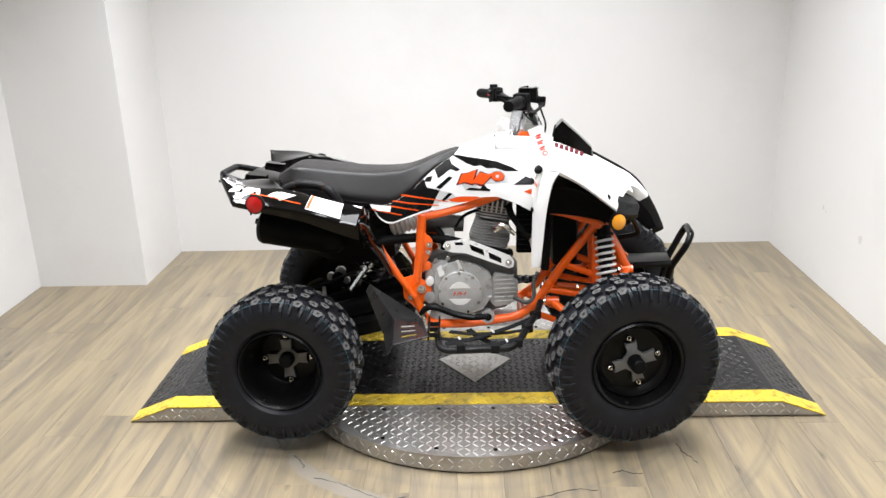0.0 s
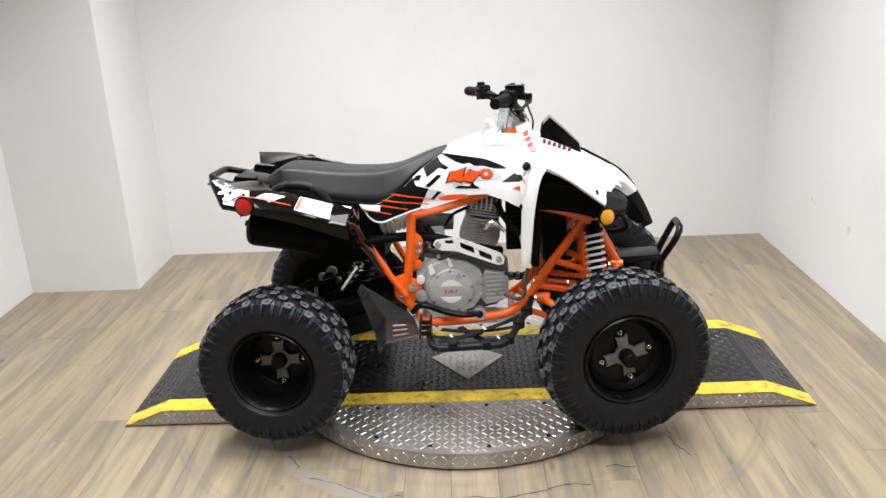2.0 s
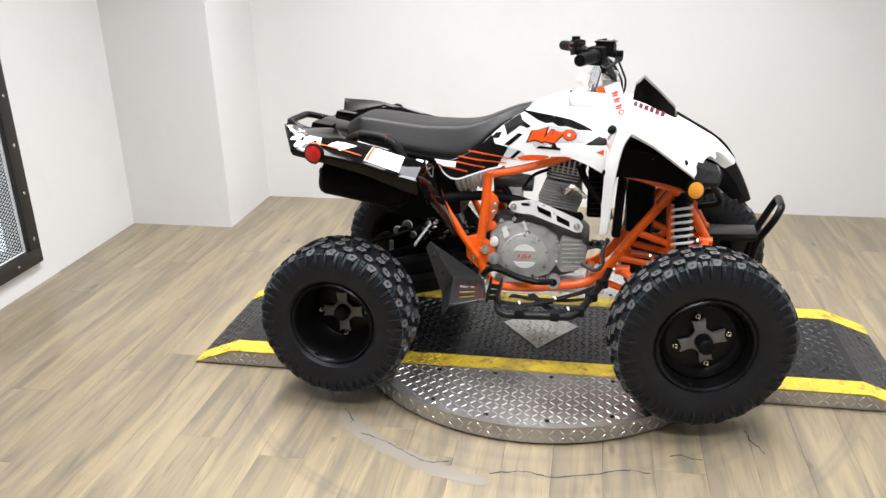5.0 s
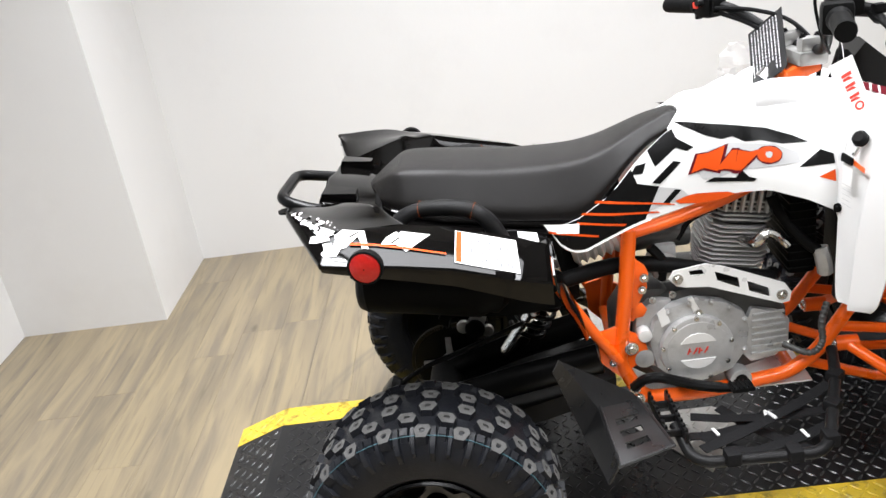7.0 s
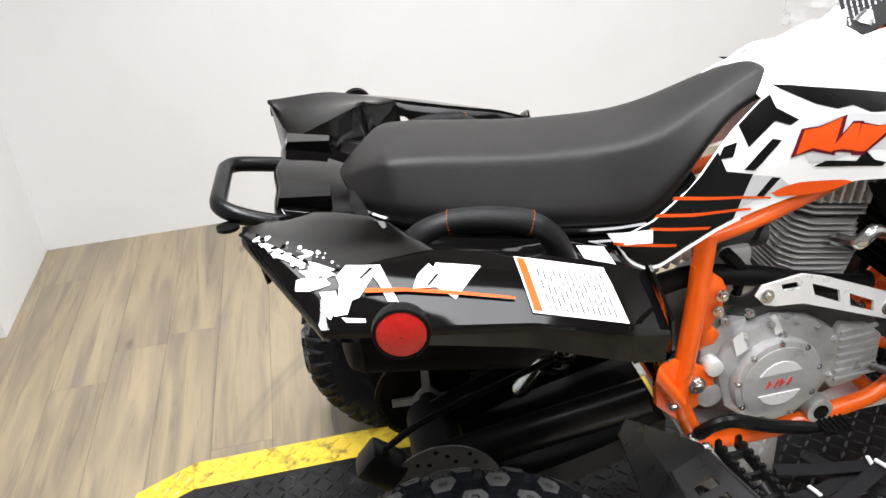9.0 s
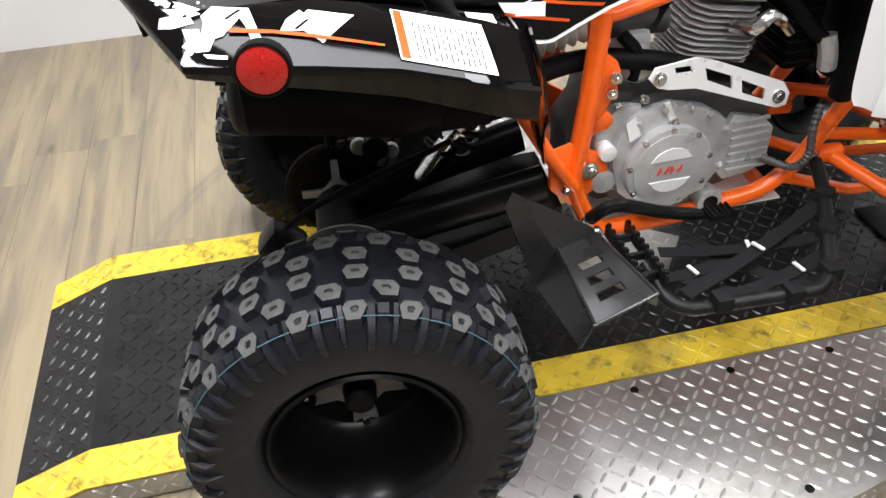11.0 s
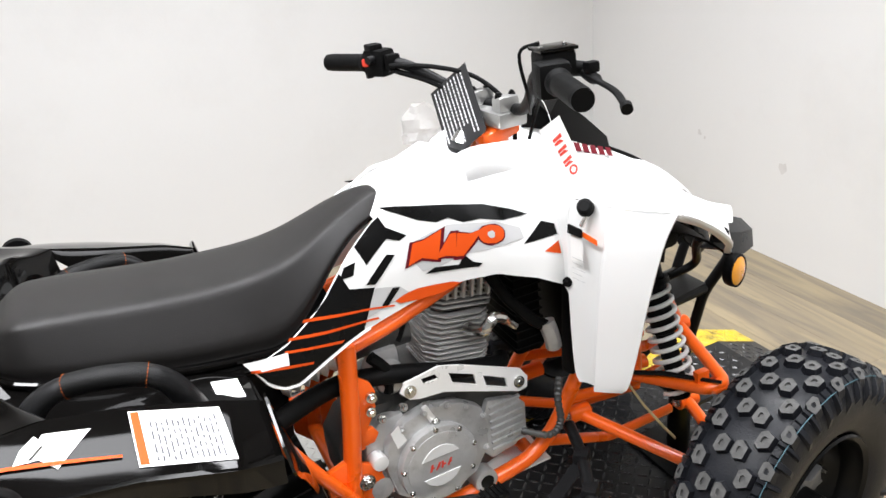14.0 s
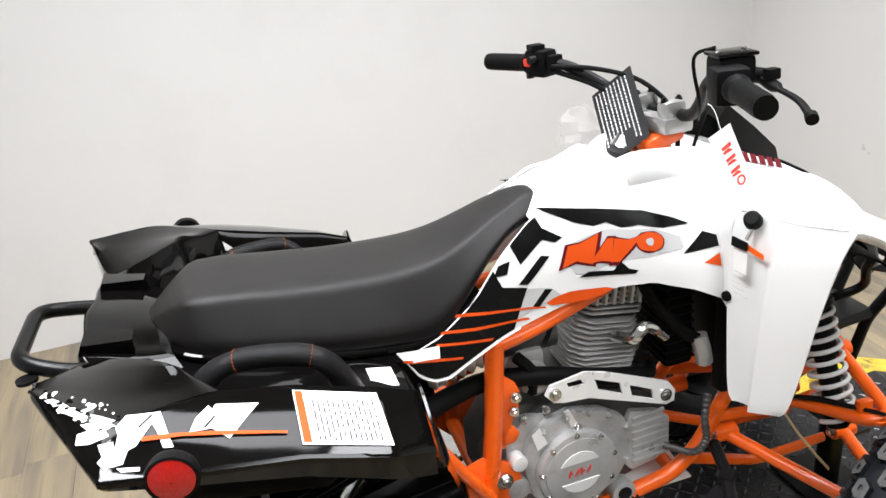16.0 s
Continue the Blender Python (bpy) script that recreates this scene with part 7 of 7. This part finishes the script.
decal([(0.234, 0.866), (0.232, 0.861), (0.227, 0.857), (0.221, 0.855), (0.215, 0.853), (0.208, 0.854), (0.202, 0.855), (0.196, 0.857), (0.193, 0.861), (0.191, 0.866), (0.191, 0.870), (0.193, 0.875), (0.196, 0.879), (0.201, 0.882), (0.209, 0.884), (0.215, 0.884), (0.222, 0.882), (0.228, 0.880), (0.232, 0.876), (0.235, 0.871)], STICKO, "emblem", 0.0028)
decal([(0.217, 0.868), (0.216, 0.865), (0.214, 0.863), (0.210, 0.863), (0.207, 0.864), (0.206, 0.866), (0.205, 0.869), (0.206, 0.873), (0.209, 0.874), (0.213, 0.875), (0.216, 0.874), (0.218, 0.871)], STICKG, "emblem_eye", 0.0034)
decal([(0.265, 0.840), (0.290, 0.856), (0.311, 0.869), (0.336, 0.858), (0.336, 0.840)], STICKK, "graphic", 0.0012)
decal([(0.302, 0.818), (0.335, 0.829), (0.335, 0.805)], STICKO, "graphic", 0.0012)

for xa, xb in ((-0.212, -0.052), (-0.012, 0.044)):
    xs = [xa + (xb - xa) * k / 8 for k in range(9)]
    decal([(x, lerp_line(TOP, x) - 0.0005) for x in xs] + [(x + 0.012, lerp_line(TOP, x) - 0.034) for x in xs[::-1]], STICKK, "graphic", 0.0011)
# graphics on the near rear fender
SKEW["on"] = False


def fender_decal(poly, mat, name, lift=0.0, label=""):
    """An outline in (x, y) laid on the deck of the near rear fender."""
    bm = bmesh.new()
    f = bm.faces.new([bm.verts.new((x, y, 0)) for x, y in poly])
    bmesh.ops.triangulate(bm, faces=[f])
    for _ in range(4):
        es = [e for e in bm.edges if e.calc_length() > 0.016]
        if not es:
            break
        bmesh.ops.subdivide_edges(bm, edges=es, cuts=1, use_grid_fill=True)
        bmesh.ops.triangulate(bm, faces=[q for q in bm.faces if len(q.verts) > 3])
    bm.verts.index_update()
    g = Geo().add([(v.co.x, v.co.y, deck_z(v.co.x, v.co.y) + 0.0012 + lift) for v in bm.verts], [[v.index for v in q.verts] for q in bm.faces])
    bm.free()
    return g.put(name, mat, fender_of[-1], label, 60)


fender_of = {}
for ob in atv.children:
    if ob.name.startswith("rear_fender"):
        fender_of[-1 if ob.data.vertices[0].co.y < 0 else 1] = ob
for poly in ([(-0.518, -0.375), (-0.513, -0.382), (-0.509, -0.373), (-0.454, -0.373), (-0.495, -0.436), (-0.515, -0.417), (-0.526, -0.419), (-0.542, -0.421), (-0.534, -0.397)],
             [(-0.616, -0.386), (-0.576, -0.382), (-0.569, -0.412), (-0.561, -0.443), (-0.573, -0.443), (-0.580, -0.417), (-0.586, -0.403), (-0.595, -0.421), (-0.604, -0.437), (-0.613, -0.442), (-0.619, -0.460), (-0.634, -0.462), (-0.628, -0.439), (-0.625, -0.419), (-0.628, -0.406)],
             [(-0.723, -0.319), (-0.708, -0.331), (-0.695, -0.343), (-0.679, -0.362), (-0.662, -0.378), (-0.666, -0.386), (-0.678, -0.375), (-0.691, -0.364), (-0.701, -0.357), (-0.709, -0.342)],
             [(-0.660, -0.374), (-0.650, -0.379), (-0.628, -0.394), (-0.635, -0.397), (-0.628, -0.403), (-0.640, -0.407), (-0.635, -0.418), (-0.648, -0.422), (-0.660, -0.423), (-0.676, -0.416), (-0.674, -0.402), (-0.661, -0.402), (-0.671, -0.389), (-0.654, -0.390)],
             [(-0.648, -0.428), (-0.630, -0.428), (-0.628, -0.439), (-0.634, -0.459), (-0.638, -0.466), (-0.648, -0.453), (-0.643, -0.446)],
             [(-0.626, -0.464), (-0.600, -0.466), (-0.600, -0.471), (-0.621, -0.470)]):
    fender_decal(poly, STICKW, "graphic")
for poly in ([(-0.603, -0.409), (-0.5995, -0.409), (-0.584, -0.388), (-0.588, -0.388)], [(-0.526, -0.416), (-0.522, -0.416), (-0.508, -0.395), (-0.5115, -0.395)]):
    fender_decal(poly, GLOSS, "graphic", 0.0006)
# torn edges of the white graphic
rng = random.Random(31)
for k in range(46):
    u = rng.random()
    x = -0.722 + 0.100 * u
    y = -0.322 - 0.085 * u + rng.uniform(-0.028, 0.022) * (0.4 + u)
    r1, turn = rng.uniform(0.0015, 0.0055), rng.uniform(0, 3)
    fender_decal([(x + r1 * rng.uniform(0.4, 1.3) * math.cos(turn + a * 1.047), y + r1 * rng.uniform(0.35, 1.2) * math.sin(turn + a * 1.047)) for a in range(6)], STICKW if k % 5 > 1 else GLOSS, "graphic", 0.0003 + 0.00002 * k)
fender_decal([(-0.5975, -0.4254), (-0.551, -0.4227), (-0.515, -0.4234), (-0.424, -0.4277), (-0.424, -0.4317), (-0.515, -0.4298), (-0.551, -0.4283), (-0.573, -0.4308), (-0.5975, -0.4323)], STICKO, "stripe", 0.0016)
fender_decal([(-0.409, -0.349), (-0.296, -0.359), (-0.292, -0.450), (-0.408, -0.450)], STICKW, "warning_label", 0.0004, "white label with an orange band and rows of fine print")
fender_decal([(-0.4065, -0.352), (-0.3965, -0.353), (-0.3955, -0.447), (-0.4060, -0.447)], STICKO, "label_band", 0.0012)
rng = random.Random(5)
for k in range(13):
    x, y = -0.386 + 0.0066 * k, -0.372 - 0.003 * (k % 3)
    while y > -0.440:
        ln = rng.uniform(0.006, 0.020)
        fender_decal([(x, y), (x + 0.0024, y), (x + 0.0024, max(y - ln, -0.445)), (x, max(y - ln, -0.445))], PRINT, "print_line", 0.0012)
        y -= ln + rng.uniform(0.002, 0.006)
slab([(-0.018, -0.025), (0.022, -0.025), (0.018, 0.025), (-0.022, 0.025)], 0.0008, Matrix.Translation((-0.2715, -0.249, 0.7680)) @ pose(0, 0, 0, 6, 10, 0)).put("small_label", STICKW, fender_of[-1], "small white label")
SKEW["on"] = True
# model name beside the shroud, as plain bars
SKEW["front"] = True
for s in (-1, 1):
    g = Geo()
    for k in range(6):
        x = 0.412 + 0.0195 * k
        slab([(0, 0), (0.0145, 0), (0.0165, 0.022), (0.002, 0.022)], 0.0008, Matrix.Translation((x, s * 0.130, 0.9745 - 0.0064 * k)) @ pose(0, 0, 0, 40 if s < 0 else -40, 18, 0), g)
    g.put("name_mark", STICKR, atv, "dark red name mark on the hood")
    # small warning print on the flap
    g = Geo()
    for k in range(5):
        slab([(0, 0), (0.034 - 0.004 * (k % 2), 0), (0.034 - 0.004 * (k % 2), 0.0009), (0, 0.0009)], 0.0004, Matrix.Translation((0.3135, s * 0.252, 0.825 - 0.010 * k)) @ pose(0, 0, 0, 90, 0, -86 * -s if s > 0 else -86), g)
    g.put("flap_print", STICKG, atv)
    bolt((0.318, s * 0.229, 0.766), (-0.9, s * 0.4, 0), 0.007, 0.004).put("panel_bolt", BLACK, atv)
    bolt((0.575, s * 0.370, 0.836), (0.1, s, 0.3), 0.008, 0.004).put("panel_bolt", BLACK, atv)

SKEW["front"] = False
# the quad stands a few degrees askew
SKEW["on"] = False
atv.matrix_basis = STAND @ Matrix.Translation((CX, CY, 0)) @ Matrix.Rotation(YAW, 4, "Z") @ Matrix.Translation((0.05 - CX, -CY, 0))
for ob in (notice, tag, wrap):
    ob.matrix_basis = STAND @ ob.matrix_basis

# ---------- stands that carry the quad ----------
for x, y, top in ((-0.47, -0.04, 0.205), (0.79, -0.10, 0.262)):
    jack = thing("support_stand", "low black steel stand under the raised quad bike", "stand", (x, y, PZ), "support stands")
    box(x, y, PZ + 0.006, 0.16, 0.20, 0.008, bevel=0.002).put("base_plate", STEELBLACK, jack)
    tube([(x, y, PZ + 0.008), (x, y, top)], 0.028, 16).put("post", STEELBLACK, jack)
    box(x, y, top, 0.07, 0.15, 0.012, bevel=0.003).put("saddle", RUBBER, jack)

# ---------- floor planks ----------
PW, PL = 0.152, 1.22
meshes = {}
rng = random.Random(4)
x = XL + 0.03 - PW
while x < XR:
    y = YF - rng.random() * PL
    while y < YB:
        a, b = max(y, YF), min(y + PL, YB + 0.02)
        x0, x1 = max(x, XL - 0.02), min(x + PW, XR + 0.02)
        if b - a > 0.02 and x1 - x0 > 0.01:
            key = (round(b - a, 3), round(x1 - x0, 3))
            if key not in meshes:
                sx, sy, e = key[1] / 2 - 0.0002, key[0] / 2 - 0.0002, 0.0007
                me = bpy.data.meshes.new("plank")
                me.from_pydata([(-sx, -sy, -0.016), (sx, -sy, -0.016), (sx, sy, -0.016), (-sx, sy, -0.016), (-sx, -sy, -e), (sx, -sy, -e), (sx, sy, -e), (-sx, sy, -e),
                                (-sx + e, -sy + e, 0), (sx - e, -sy + e, 0), (sx - e, sy - e, 0), (-sx + e, sy - e, 0)], [],
                               [(0, 1, 5, 4), (1, 2, 6, 5), (2, 3, 7, 6), (3, 0, 4, 7), (4, 5, 9, 8), (5, 6, 10, 9), (6, 7, 11, 10), (7, 4, 8, 11), (8, 9, 10, 11)])
                me.materials.append(PLANK)
                meshes[key] = me
            ob = new("plank", meshes[key])
            ob.parent = floor_ob
            ob.location = ((x0 + x1) / 2, (a + b) / 2, 0)
        y += PL
    x += PW

# scuffs on the right-hand wall
MARK = material("grey_scuff", (0.60, 0.585, 0.57), 0.7, vary=0.15, scale=30)
for y, z, k in ((0.586, 0.362, 1.0), (1.0, 0.40, 0.6), (0.97, 0.385, 0.35)):
    rr = random.Random(int(y * 100))
    out = [(0.018 * k * rr.uniform(0.4, 1.3) * math.cos(a), 0.026 * k * rr.uniform(0.4, 1.3) * math.sin(a)) for a in [2 * math.pi * q / 11 for q in range(11)]]
    slab(out, 0.0004, Matrix(((0, 0, -1, XR - 0.0002), (1, 0, 0, y), (0, 1, 0, z), (0, 0, 0, 1)))).put("scuff", MARK, bpy.data.objects["wall_right"])
# filled trench and cracks in the floor round the turntable
FILLER = material("grey_floor_filler", (0.205, 0.182, 0.148), 0.36, vary=0.14, scale=9, bump=0.12, bump_scale=60)
for arc_ in (((-0.515, -0.570), (-0.480, -0.630), (-0.415, -0.700), (-0.330, -0.765), (-0.240, -0.815), (-0.150, -0.860), (-0.080, -0.885), (0.0, -0.905), (0.030, -0.900)),
             ((-0.620, -0.440), (-0.595, -0.470), (-0.575, -0.500), (-0.560, -0.520))):
    rr = random.Random(len(arc_))
    line = spline([Vector((x, y, 0)) for x, y in arc_], 4)
    vs = []
    for k, p in enumerate(line):
        t = (line[min(k + 1, len(line) - 1)] - line[max(k - 1, 0)]).normalized()
        w = 0.030 * (0.35 + 0.65 * min(1.0, 6 * k / len(line), 6 * (len(line) - 1 - k) / len(line))) * rr.uniform(0.8, 1.2)
        vs += [p + Vector((t.y, -t.x, 0)) * w + Vector((0, 0, 0.0006)), p - Vector((t.y, -t.x, 0)) * w * rr.uniform(0.8, 1.2) + Vector((0, 0, 0.0006))]
    Geo().add(vs, [[2 * k, 2 * k + 1, 2 * k + 3, 2 * k + 2] for k in range(len(line) - 1)]).put("filler", FILLER, floor_ob)
CRACK = material("dark_crack", (0.03, 0.027, 0.023), 0.8, vary=0.3, scale=40)
for line in ([(-0.41, -0.713), (-0.33, -0.742), (-0.282, -0.770), (-0.215, -0.815), (-0.151, -0.835), (-0.103, -0.824)], [(0.031, -0.864), (0.131, -0.840), (0.217, -0.855), (0.323, -0.830), (0.430, -0.790), (0.504, -0.797)],
             [(0.574, -0.697), (0.60, -0.690), (0.634, -0.701), (0.67, -0.704)], [(-0.589, -0.451), (-0.575, -0.49), (-0.558, -0.531)], [(0.82, -0.53), (0.83, -0.58), (0.86, -0.64)], [(-0.499, -0.584), (-0.46, -0.635), (-0.455, -0.655)]):
    pts = spline([(x, y, 0.0004) for x, y in line], 6)
    rr = random.Random(len(line) * 7)
    pts = [p + Vector((rr.uniform(-0.004, 0.004), rr.uniform(-0.004, 0.004), 0)) for p in pts]
    tube(pts, [rr.uniform(0.0006, 0.0022) for p in pts], 4, flat=1.0).put("crack", CRACK, floor_ob)
